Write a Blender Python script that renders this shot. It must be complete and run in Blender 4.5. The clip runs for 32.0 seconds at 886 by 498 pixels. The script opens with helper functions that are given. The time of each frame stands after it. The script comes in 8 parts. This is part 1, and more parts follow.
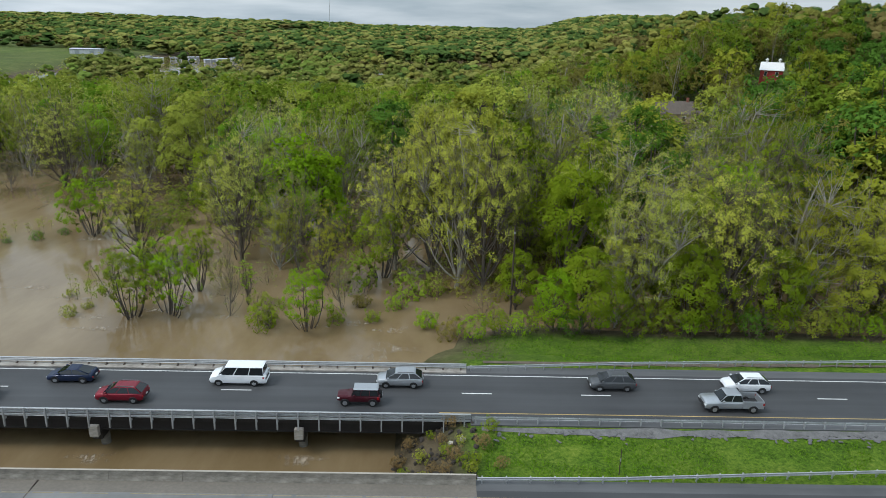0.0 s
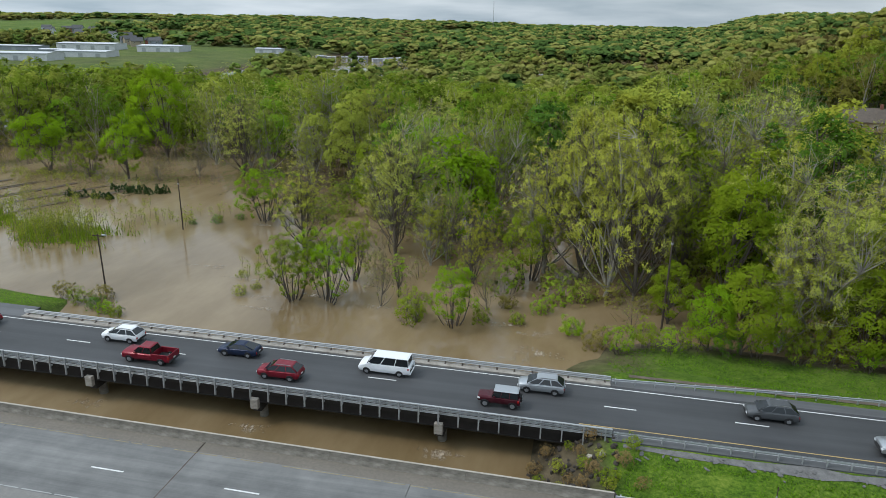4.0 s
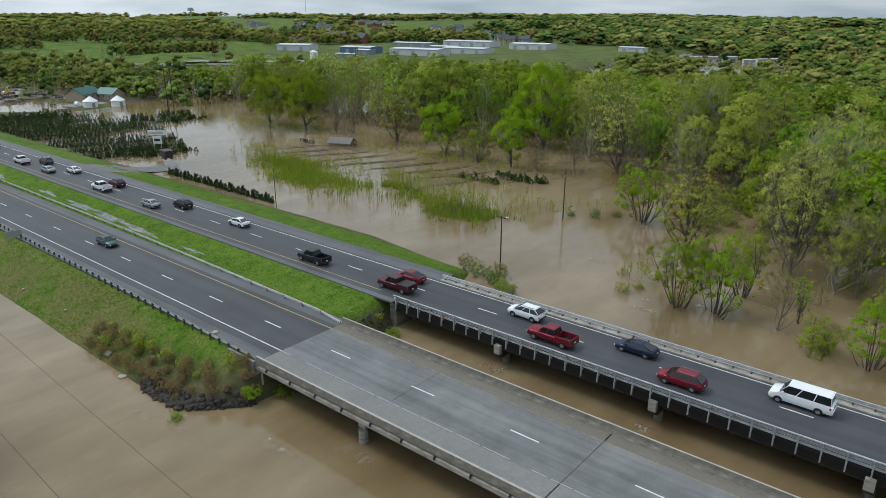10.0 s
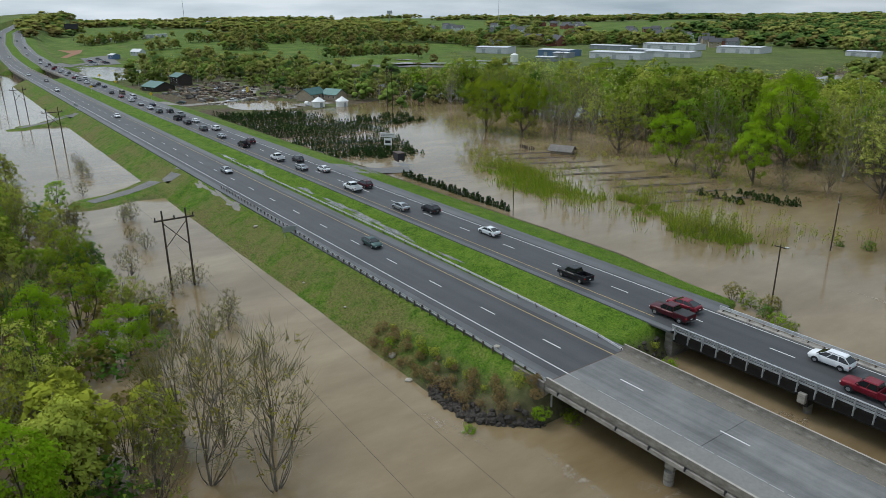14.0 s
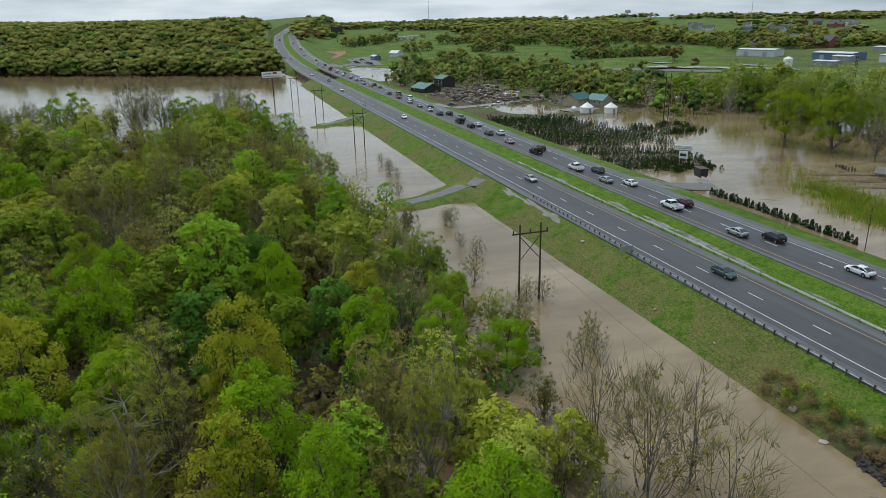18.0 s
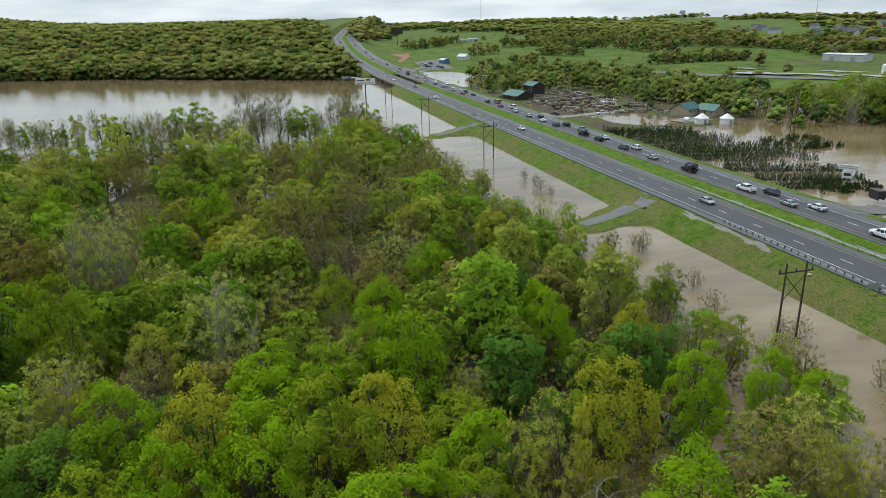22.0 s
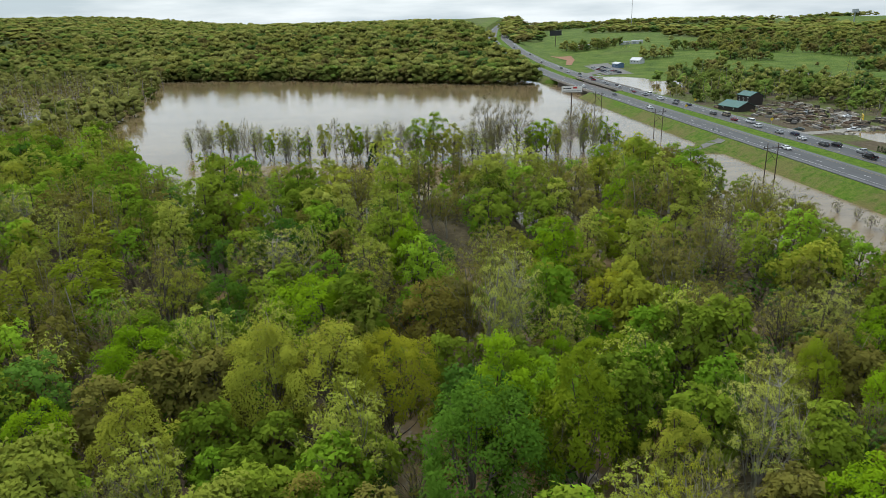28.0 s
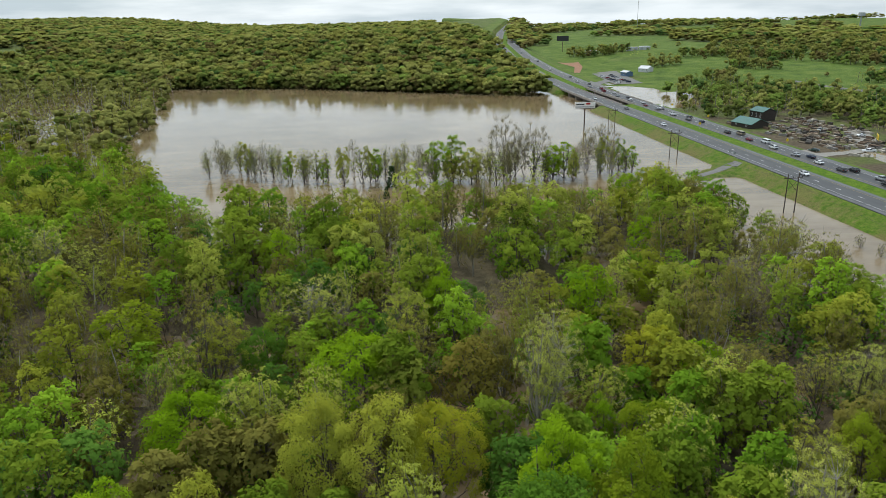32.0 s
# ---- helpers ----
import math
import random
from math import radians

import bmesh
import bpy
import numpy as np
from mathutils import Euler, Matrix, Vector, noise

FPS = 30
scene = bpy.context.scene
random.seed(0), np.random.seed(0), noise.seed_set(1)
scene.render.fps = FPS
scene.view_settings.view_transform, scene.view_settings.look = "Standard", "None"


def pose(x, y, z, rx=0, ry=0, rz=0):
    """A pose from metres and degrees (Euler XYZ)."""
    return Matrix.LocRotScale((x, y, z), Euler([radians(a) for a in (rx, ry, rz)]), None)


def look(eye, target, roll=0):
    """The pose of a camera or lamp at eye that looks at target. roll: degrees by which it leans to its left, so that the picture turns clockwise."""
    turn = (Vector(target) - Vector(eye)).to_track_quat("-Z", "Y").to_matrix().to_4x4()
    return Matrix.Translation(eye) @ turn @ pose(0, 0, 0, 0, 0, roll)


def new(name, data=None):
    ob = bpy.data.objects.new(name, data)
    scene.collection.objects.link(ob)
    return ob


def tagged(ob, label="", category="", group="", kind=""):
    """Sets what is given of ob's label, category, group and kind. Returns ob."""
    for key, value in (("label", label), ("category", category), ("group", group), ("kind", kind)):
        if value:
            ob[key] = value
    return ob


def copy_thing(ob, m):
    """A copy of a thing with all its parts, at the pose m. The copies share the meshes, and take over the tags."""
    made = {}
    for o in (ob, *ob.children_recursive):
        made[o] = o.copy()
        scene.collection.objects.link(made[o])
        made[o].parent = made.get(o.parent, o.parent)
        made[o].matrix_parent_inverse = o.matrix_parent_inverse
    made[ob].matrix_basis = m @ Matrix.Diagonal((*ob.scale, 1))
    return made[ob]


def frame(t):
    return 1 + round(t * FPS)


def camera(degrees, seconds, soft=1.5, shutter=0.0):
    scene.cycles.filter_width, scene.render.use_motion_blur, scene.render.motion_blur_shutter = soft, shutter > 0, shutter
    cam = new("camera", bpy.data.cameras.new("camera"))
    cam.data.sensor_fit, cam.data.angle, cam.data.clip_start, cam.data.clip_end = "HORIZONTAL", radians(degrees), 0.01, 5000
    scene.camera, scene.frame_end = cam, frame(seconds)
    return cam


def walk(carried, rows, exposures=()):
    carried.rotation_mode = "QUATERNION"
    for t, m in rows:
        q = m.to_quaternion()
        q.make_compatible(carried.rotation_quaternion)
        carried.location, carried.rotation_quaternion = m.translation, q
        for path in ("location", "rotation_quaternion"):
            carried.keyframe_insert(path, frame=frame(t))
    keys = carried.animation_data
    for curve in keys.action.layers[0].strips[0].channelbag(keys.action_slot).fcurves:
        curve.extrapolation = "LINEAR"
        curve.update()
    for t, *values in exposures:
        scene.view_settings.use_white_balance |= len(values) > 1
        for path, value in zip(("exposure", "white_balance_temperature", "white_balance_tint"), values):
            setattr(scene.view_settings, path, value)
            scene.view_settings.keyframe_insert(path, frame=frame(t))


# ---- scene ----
import itertools

cam = camera(65.3, 32.0, soft=0.7)
METRES, EYE, TILT, LEAN, TURN = 150.0, 36.1, 0.0, 0.0, -1.0
ROWS = [
    (0.0, 0.0, 0.0, 0.0, 0.44, -18.4, -1.33),
    (0.5, 0.0001, 0.0001, -0.0001, 1.12, -18.4, -1.29),
    (1.0, 0.0003, 0.0002, -0.0001, 2.13, -18.43, -1.26),
    (1.5, 0.0, 0.0005, 0.0006, 3.53, -18.52, -1.17),
    (2.0, 0.0006, 0.0013, 0.0014, 5.17, -18.62, -1.04),
    (2.5, 0.0004, 0.0013, 0.0014, 6.93, -18.63, -1.01),
    (3.0, 0.0001, 0.0014, 0.0015, 8.89, -18.65, -0.97),
    (3.5, -0.0004, 0.0013, 0.0014, 11.05, -18.64, -0.94),
    (5.5, -0.0023, 0.0029, 0.0019, 19.66, -18.84, -0.65),
    (6.0, -0.0035, 0.0027, 0.0015, 21.76, -18.88, -0.58),
    (6.5, -0.0061, 0.0017, 0.0012, 23.77, -18.91, -0.57),
    (7.0, -0.0098, 0.0004, 0.0007, 25.75, -18.93, -0.54),
    (7.5, -0.0149, -0.002, 0.0002, 27.77, -18.96, -0.51),
    (8.0, -0.0214, -0.0051, 0.0001, 29.86, -19.0, -0.45),
    (8.5, -0.0296, -0.009, 0.0005, 32.78, -19.03, -0.36),
    (9.0, -0.0384, -0.0137, 0.0009, 35.42, -19.04, -0.29),
    (9.5, -0.0482, -0.0194, 0.0013, 38.03, -19.04, -0.21),
    (10.0, -0.0585, -0.026, 0.0009, 40.74, -19.01, -0.14),
    (10.5, -0.0695, -0.0332, 0.0016, 43.5, -19.03, -0.04),
    (11.0, -0.0805, -0.0408, 0.002, 46.46, -19.01, 0.08),
    (11.5, -0.0919, -0.0492, 0.0024, 49.02, -18.98, 0.14),
    (12.0, -0.1023, -0.0583, 0.0038, 50.75, -18.97, 0.21),
    (12.5, -0.1118, -0.0663, 0.0052, 51.83, -18.94, 0.28),
    (13.0, -0.1198, -0.0732, 0.0079, 52.95, -18.94, 0.31),
    (13.5, -0.1266, -0.0792, 0.0106, 54.22, -18.94, 0.31),
    (14.0, -0.1337, -0.0859, 0.0132, 55.15, -18.94, 0.37),
    (14.5, -0.1413, -0.0942, 0.0157, 55.41, -18.96, 0.42),
    (16.5, -0.1855, -0.15, 0.0246, 55.9, -18.97, 0.46),
    (17.0, -0.1997, -0.1698, 0.0264, 62.11, -18.9, 0.71),
    (17.5, -0.2135, -0.1896, 0.028, 69.83, -18.8, 1.0),
    (18.0, -0.2259, -0.211, 0.0304, 72.76, -18.76, 1.16),
    (18.5, -0.2382, -0.235, 0.0334, 73.99, -18.75, 1.19),
    (19.0, -0.2497, -0.26, 0.037, 74.68, -18.76, 1.25),
    (19.5, -0.2605, -0.2863, 0.0406, 75.06, -18.76, 1.27),
    (20.0, -0.2711, -0.3131, 0.0443, 75.39, -18.75, 1.31),
    (20.5, -0.2826, -0.3399, 0.0483, 75.59, -18.74, 1.31),
    (21.0, -0.2946, -0.3671, 0.0532, 75.58, -18.75, 1.28),
    (21.5, -0.308, -0.3939, 0.0579, 75.57, -18.75, 1.26),
    (22.0, -0.3222, -0.4206, 0.0626, 75.58, -18.77, 1.23),
    (22.5, -0.3365, -0.4469, 0.0671, 75.59, -18.77, 1.23),
    (23.0, -0.3514, -0.4732, 0.0695, 75.59, -18.77, 1.24),
    (23.5, -0.3669, -0.4997, 0.0698, 75.59, -18.78, 1.26),
    (24.0, -0.3828, -0.5278, 0.0699, 77.39, -18.74, 1.31),
    (24.5, -0.3988, -0.5549, 0.0699, 82.7, -18.61, 1.45),
    (25.0, -0.414, -0.5809, 0.0699, 85.19, -18.56, 1.57),
    (25.5, -0.4285, -0.6085, 0.0714, 85.2, -18.58, 1.55),
    (27.5, -0.468, -0.7071, 0.0882, 85.21, -18.65, 1.49),
    (28.0, -0.4777, -0.7309, 0.095, 85.17, -18.66, 1.46),
    (28.5, -0.4855, -0.7515, 0.1025, 85.14, -18.68, 1.45),
    (29.0, -0.4911, -0.7645, 0.1102, 85.1, -18.69, 1.45),
    (29.5, -0.4938, -0.7701, 0.1174, 85.22, -18.69, 1.46),
    (30.0, -0.4941, -0.7712, 0.1244, 85.26, -18.71, 1.46),
    (30.5, -0.4939, -0.7707, 0.1321, 85.31, -18.73, 1.46),
    (31.0, -0.4938, -0.7703, 0.1411, 85.34, -18.77, 1.41),
    (31.5, -0.4941, -0.77, 0.1509, 85.35, -18.8, 1.38),
    (32.0, -0.4952, -0.7698, 0.1608, 85.37, -18.84, 1.33),
]
walk(cam, [(t, pose(0, 0, EYE, TILT, LEAN, TURN) @ pose(METRES * x, METRES * y, METRES * z, 90 + pitch, roll, yaw)) for t, x, y, z, yaw, pitch, roll in ROWS],
     exposures=[(0, -.06, 6200, 10), (7, -.12, 6200, 10), (9, -.2, 6200, 10), (10.5, -.27, 6200, 10), (12, -.33, 6200, 10), (17, -.33, 6200, 10), (19, -.24, 6250, 10), (21, -.12, 6300, 10), (24, -.03, 6450, 10), (32, .02, 6500, 10)])

# ---- world and light: a bright overcast sky ----
SUN_AZ, SUN_EL = 250.0, 52.0
world = bpy.data.worlds.new("sky")
scene.world = world
world.use_nodes = True
wn, wl = world.node_tree.nodes, world.node_tree.links
wn.clear()
w_out, w_bg = wn.new("ShaderNodeOutputWorld"), wn.new("ShaderNodeBackground")
w_sky = wn.new("ShaderNodeTexSky")
w_sky.sky_type, w_sky.sun_disc = "NISHITA", False
w_sky.sun_elevation, w_sky.sun_rotation = radians(SUN_EL), radians(SUN_AZ)
w_co, w_map, w_no, w_ramp, w_mix = (wn.new("ShaderNodeTexCoord"), wn.new("ShaderNodeMapping"), wn.new("ShaderNodeTexNoise"),
                                    wn.new("ShaderNodeValToRGB"), wn.new("ShaderNodeMixRGB"))
w_map.inputs["Scale"].default_value = (2.2, 2.2, 16.0)
w_no.inputs["Scale"].default_value, w_no.inputs["Detail"].default_value = 1.6, 6.0
w_ramp.color_ramp.elements[0].position, w_ramp.color_ramp.elements[0].color = 0.38, (5.1, 6.4, 7.3, 1)
w_ramp.color_ramp.elements[1].position, w_ramp.color_ramp.elements[1].color = 0.62, (9.8, 10.8, 11.4, 1)
w_mix.inputs[0].default_value = 0.88
w_bg.inputs[1].default_value = 0.116
wl.new(w_co.outputs["Generated"], w_map.inputs[0])
wl.new(w_map.outputs[0], w_no.inputs["Vector"])
wl.new(w_no.outputs["Fac"], w_ramp.inputs[0])
w_dot, w_fall, w_dim = wn.new("ShaderNodeVectorMath"), wn.new("ShaderNodeMapRange"), wn.new("ShaderNodeMixRGB")
w_dot.operation, w_dot.inputs[1].default_value = "DOT_PRODUCT", (-0.82, -0.42, 0.38)
w_fall.inputs["From Min"].default_value, w_fall.inputs["From Max"].default_value = -0.6, 0.8
w_fall.inputs["To Min"].default_value, w_fall.inputs["To Max"].default_value = 0.66, 1.0
w_xyz, w_rise, w_low = wn.new("ShaderNodeSeparateXYZ"), wn.new("ShaderNodeMapRange"), wn.new("ShaderNodeMath")
w_rise.inputs["From Min"].default_value, w_rise.inputs["From Max"].default_value = 0.05, 0.85
w_rise.inputs["To Min"].default_value, w_rise.inputs["To Max"].default_value = 0.85, 1.46
w_low.operation = "MULTIPLY"
wl.new(w_co.outputs["Generated"], w_xyz.inputs[0])
wl.new(w_xyz.outputs[2], w_rise.inputs["Value"])
wl.new(w_fall.outputs[0], w_low.inputs[0])
wl.new(w_rise.outputs[0], w_low.inputs[1])
w_dim.blend_type, w_dim.inputs[0].default_value = "MULTIPLY", 1.0
wl.new(w_co.outputs["Generated"], w_dot.inputs[0])
wl.new(w_dot.outputs["Value"], w_fall.inputs["Value"])
wl.new(w_ramp.outputs[0], w_dim.inputs[1])
wl.new(w_low.outputs[0], w_dim.inputs[2])
wl.new(w_sky.outputs[0], w_mix.inputs[1])
wl.new(w_dim.outputs[0], w_mix.inputs[2])
wl.new(w_mix.outputs[0], w_bg.inputs[0])
wl.new(w_bg.outputs[0], w_out.inputs[0])
sun = new("sun", bpy.data.lights.new("sun", "SUN"))
sun.data.energy, sun.data.angle, sun.data.color = 1.9, radians(18), (1.0, 0.96, 0.9)
sun.matrix_world = look((0, 0, 300), (0 + 300 * math.cos(radians(SUN_EL)) * math.sin(radians(SUN_AZ)) * -1,
                                      -300 * math.cos(radians(SUN_EL)) * math.cos(radians(SUN_AZ)), 300 - 300 * math.sin(radians(SUN_EL))))

# ---- levels and lines of the plan ----
WATER = -3.9
EB_W, EB_D, EB_Y = 38.4, 42.1, 45.9      # eastbound: white line, dashes, yellow line
WB_S, WB_Y, WB_D, WB_W, WB_N = 56.7, 58.4, 62.1, 65.8, 66.8      # westbound: rail, yellow line, dashes, white line, rail
BR_E, BR_W = 4.0, -67.5                                          # the bridges' ends


def step(a, b, v):
    t = np.clip((np.asarray(v, float) - a) / (b - a), 0, 1)
    return t * t * (3 - 2 * t)


def lattice(i, j, seed):
    n = (i.astype(np.int64) * 374761393 + j.astype(np.int64) * 668265263 + seed * 1442695041) & 0x7FFFFFFF
    n = ((n ^ (n >> 13)) * 1274126177) & 0x7FFFFFFF
    return ((n ^ (n >> 16)) & 0xFFFF) / 65535.0


def vnoise(x, y, size, seed=0, octaves=3):
    x, y = np.asarray(x, float) / size, np.asarray(y, float) / size
    total, amp, norm = 0.0, 1.0, 0.0
    for k in range(octaves):
        i, j = np.floor(x), np.floor(y)
        u, v = x - i, y - j
        u, v = u * u * (3 - 2 * u), v * v * (3 - 2 * v)
        a, b = lattice(i, j, seed + k), lattice(i + 1, j, seed + k)
        c, d = lattice(i, j + 1, seed + k), lattice(i + 1, j + 1, seed + k)
        total = total + amp * ((a * (1 - u) + b * u) * (1 - v) + (c * (1 - u) + d * u) * v)
        norm += amp
        x, y, amp = x * 2.03 + 17.1, y * 2.03 + 5.3, amp * 0.5
    return total / norm


def shift(x):
    """How far the highway has bent to the north at x."""
    return np.interp(-np.asarray(x, float), [0, 520, 650, 800, 950, 1150, 1400, 1650, 2000, 2600], [0, 0, 1, 5, 13, 32, 80, 140, 220, 300])


def road_z(x):
    return np.interp(-np.asarray(x, float), [-200, 0, 620, 700, 800, 950, 1150, 1400, 1650, 1900, 2600], [0, 0, 0, .6, 2.5, 7, 14.5, 23, 30, 33, 30])


def land(x, y):
    """The land without the highway."""
    x, y = np.asarray(x, float), np.asarray(y, float)
    z = -5.3 + 1.3 * vnoise(x, y, 60, 3)
    z = z - 1.2 * step(40, -40, y) - 2.5 * step(-75, -62, x) * step(12, -8, x) * step(170, 110, y) * step(-60, 0, y)
    z = z + 2.9 * step(-6, -22, y) * step(-54, -66, x) * step(-300, -270, x) * step(.34, .52, vnoise(x, y, 30, 19))   # muddy floor of the south wood
    d = x - (30 + 0.137 * (y - 110))                                           # wooded hill in the north-east
    z = z + 36 * step(-45, 140, d) * step(95, 290, y + 0.35 * d)
    z = z + 2.4 * step(-9, 4, x + 10 * (vnoise(x, y, 12, 15) - .5)) * step(70, 78, y) * step(91, 80, y + 5 * (vnoise(x, y, 16, 17) - .5))
    shore = np.interp(y, [-900, -382, -201, -96, 9.5, 40], [-950, -801, -757, -697, -628, -640])
    z = z + (25 * step(-8, 450, shore - x) + 7 * step(300, 900, shore - x) + .5 * step(-8, 6, shore - x)) * step(120, 20, y - shift(x))
    z = z + 1.1 * step(60, 78, y) * step(-300, -330, x) * step(230, 150, y) * step(-560, -520, x)      # builders' yard
    z = z + (1.0 - .45 * step(-265, -225, x)) * step(66, 80, y) * step(175, 120, y) * step(-330, -300, x) * step(-168 - 40 * step(94, 104, y), -182 - 40 * step(94, 104, y), x)       # nursery
    z = z - 1.6 * (step(17, 8, np.hypot((x + 345) * .8, y - 116)) + step(9, 4, np.hypot(x + 366, y - 102)))    # pools in the yard
    z = z + (9 + 8 * vnoise(x, y, 400, 9)) * step(-440, -1000, x) * step(60, 260, y)                  # meadows in the north-west
    z = z + 5.5 * step(240, 300, y) * step(-240, -300, x) * step(-620, -560, x)                         # works
    z = z + (1 + 10 * vnoise(x, y, 700, 11)) * step(680, 1700, y - 0.25 * x * (x < 0))
    z = z + (24 + 12 * vnoise(x, y, 500, 13)) * step(-380, -900, y)
    z = z - 70 * step(2300, 3600, np.hypot(x + 100, y - 100))                    # beyond the last ridge
    return z


def ground_z(x, y):
    """The ground with the highway's banks."""
    x, y = np.asarray(x, float), np.asarray(y, float)
    v, rz, z = y - shift(x), road_z(x), land(x, y)
    v = v - 3.2 * step(-72, -105, x) * step(70, 76, v) * step(120, 100, v)      # the verge widens towards the nursery
    gap = step(-70.5, -64.0, x + 0.10 * (v - 50) + .7 * np.maximum(0, 33 - v)) * step(4.6, -11.5, x)          # the river under the bridges
    gap = np.maximum(gap, step(-634, -624, x) * step(-532, -542, x))             # and the western flood channel
    bank = np.interp(v, [18, 27, 35.0, 36.2, 48.3, 52, 56, 68, 70, 80.5, 90], [-7, WATER - .15, -.45, -.12, -.12, -.75, -.12, -.12, -.5, WATER - .1, -7])
    bank = bank + rz + 0.22 * (vnoise(x, y, 7, 21) - .5) * (np.abs(v - 52) > 16.5)
    bank = bank * (1 - gap) + gap * (-8.0)
    edge = step(16, 27, v) * step(92, 80, v)
    for sx, dx in ((-194.0, .33), (-333.0, .5)):                                    # spits that carry farm tracks
        axis = np.abs(x - (sx - dx * (v - 8)))
        z = np.maximum(z, np.interp(v, [-6, 4, 22, 36, 38, 42], [-8, -4.0, -3.0, -.5, -.5, -9]) - .42 * np.maximum(0, axis - 5.5))
    lower = np.where(gap > .02, bank, np.maximum(z, bank))
    cut = np.where((v > 30) & (v < 74), bank, lower)
    return cut * edge + z * (1 - edge)

# ---- materials ----
def material(name, build):
    m = bpy.data.materials.new(name)
    m.use_nodes = True
    m.node_tree.nodes.clear()
    N, L = m.node_tree.nodes, m.node_tree.links
    out = N.new("ShaderNodeOutputMaterial")
    L.new(build(N, L), out.inputs["Surface"])
    return m


def noise_fac(N, L, scale, detail=4, rough=.6, coords="Object", stretch=(1, 1, 1), seed=0):
    co, mp, no = N.new("ShaderNodeTexCoord"), N.new("ShaderNodeMapping"), N.new("ShaderNodeTexNoise")
    mp.inputs["Scale"].default_value, mp.inputs["Location"].default_value = stretch, (seed, seed * 2, seed * 3)
    no.inputs["Scale"].default_value, no.inputs["Detail"].default_value, no.inputs["Roughness"].default_value = scale, detail, rough
    L.new(co.outputs[coords], mp.inputs[0])
    L.new(mp.outputs[0], no.inputs["Vector"])
    return no.outputs["Fac"]


def ramp(N, L, fac, stops):
    r = N.new("ShaderNodeValToRGB")
    while len(r.color_ramp.elements) < len(stops):
        r.color_ramp.elements.new(0.5)
    for e, (p, c) in zip(r.color_ramp.elements, stops):
        e.position, e.color = p, (*c, 1) if len(c) == 3 else c
    L.new(fac, r.inputs[0])
    return r.outputs[0]


def mix(N, L, fac, a, b, mode="MIX"):
    m = N.new("ShaderNodeMixRGB")
    m.blend_type = mode
    for s, v in zip(m.inputs, (fac, a, b)):
        if isinstance(v, (int, float)):
            s.default_value = v
        elif isinstance(v, tuple):
            s.default_value = (*v, 1)
        else:
            L.new(v, s)
    return m.outputs[0]


def maths(N, L, op, a, b=0.0, clamp=False):
    m = N.new("ShaderNodeMath")
    m.operation, m.use_clamp = op, clamp
    for s, v in zip(m.inputs, (a, b)):
        if isinstance(v, (int, float)):
            s.default_value = v
        else:
            L.new(v, s)
    return m.outputs[0]


def bsdf(N, L, color, rough=.8, metal=0.0, bump=None, strength=.3, dist=.02, ior=1.45, spec=.5, coat=0.0):
    p = N.new("ShaderNodeBsdfPrincipled")
    for key, v in (("Base Color", color), ("Roughness", rough), ("Metallic", metal), ("IOR", ior), ("Specular IOR Level", spec), ("Coat Weight", coat)):
        s = p.inputs[key]
        if isinstance(v, tuple):
            s.default_value = (*v, 1)
        elif isinstance(v, (int, float)):
            s.default_value = v
        else:
            L.new(v, s)
    if bump is not None:
        b = N.new("ShaderNodeBump")
        b.inputs["Strength"].default_value, b.inputs["Distance"].default_value = strength, dist
        L.new(bump, b.inputs["Height"])
        L.new(b.outputs[0], p.inputs["Normal"])
    return p.outputs[0]


def plain(name, color, rough=.7, metal=0.0, scale=3.0, vary=.25, coat=0.0):
    """A painted or raw surface with soft stains and fine grain."""
    def build(N, L):
        a, b = noise_fac(N, L, scale, 5), noise_fac(N, L, scale * 14, 3, seed=4)
        f = maths(N, L, "MULTIPLY", a, b)
        c = ramp(N, L, f, [(.1, tuple(v * (1 - vary) for v in color)), (.45, tuple(min(1, v * (1 + vary * .5)) for v in color))])
        return bsdf(N, L, c, rough, metal, b, .12, .01, coat=coat)
    return material(name, build)


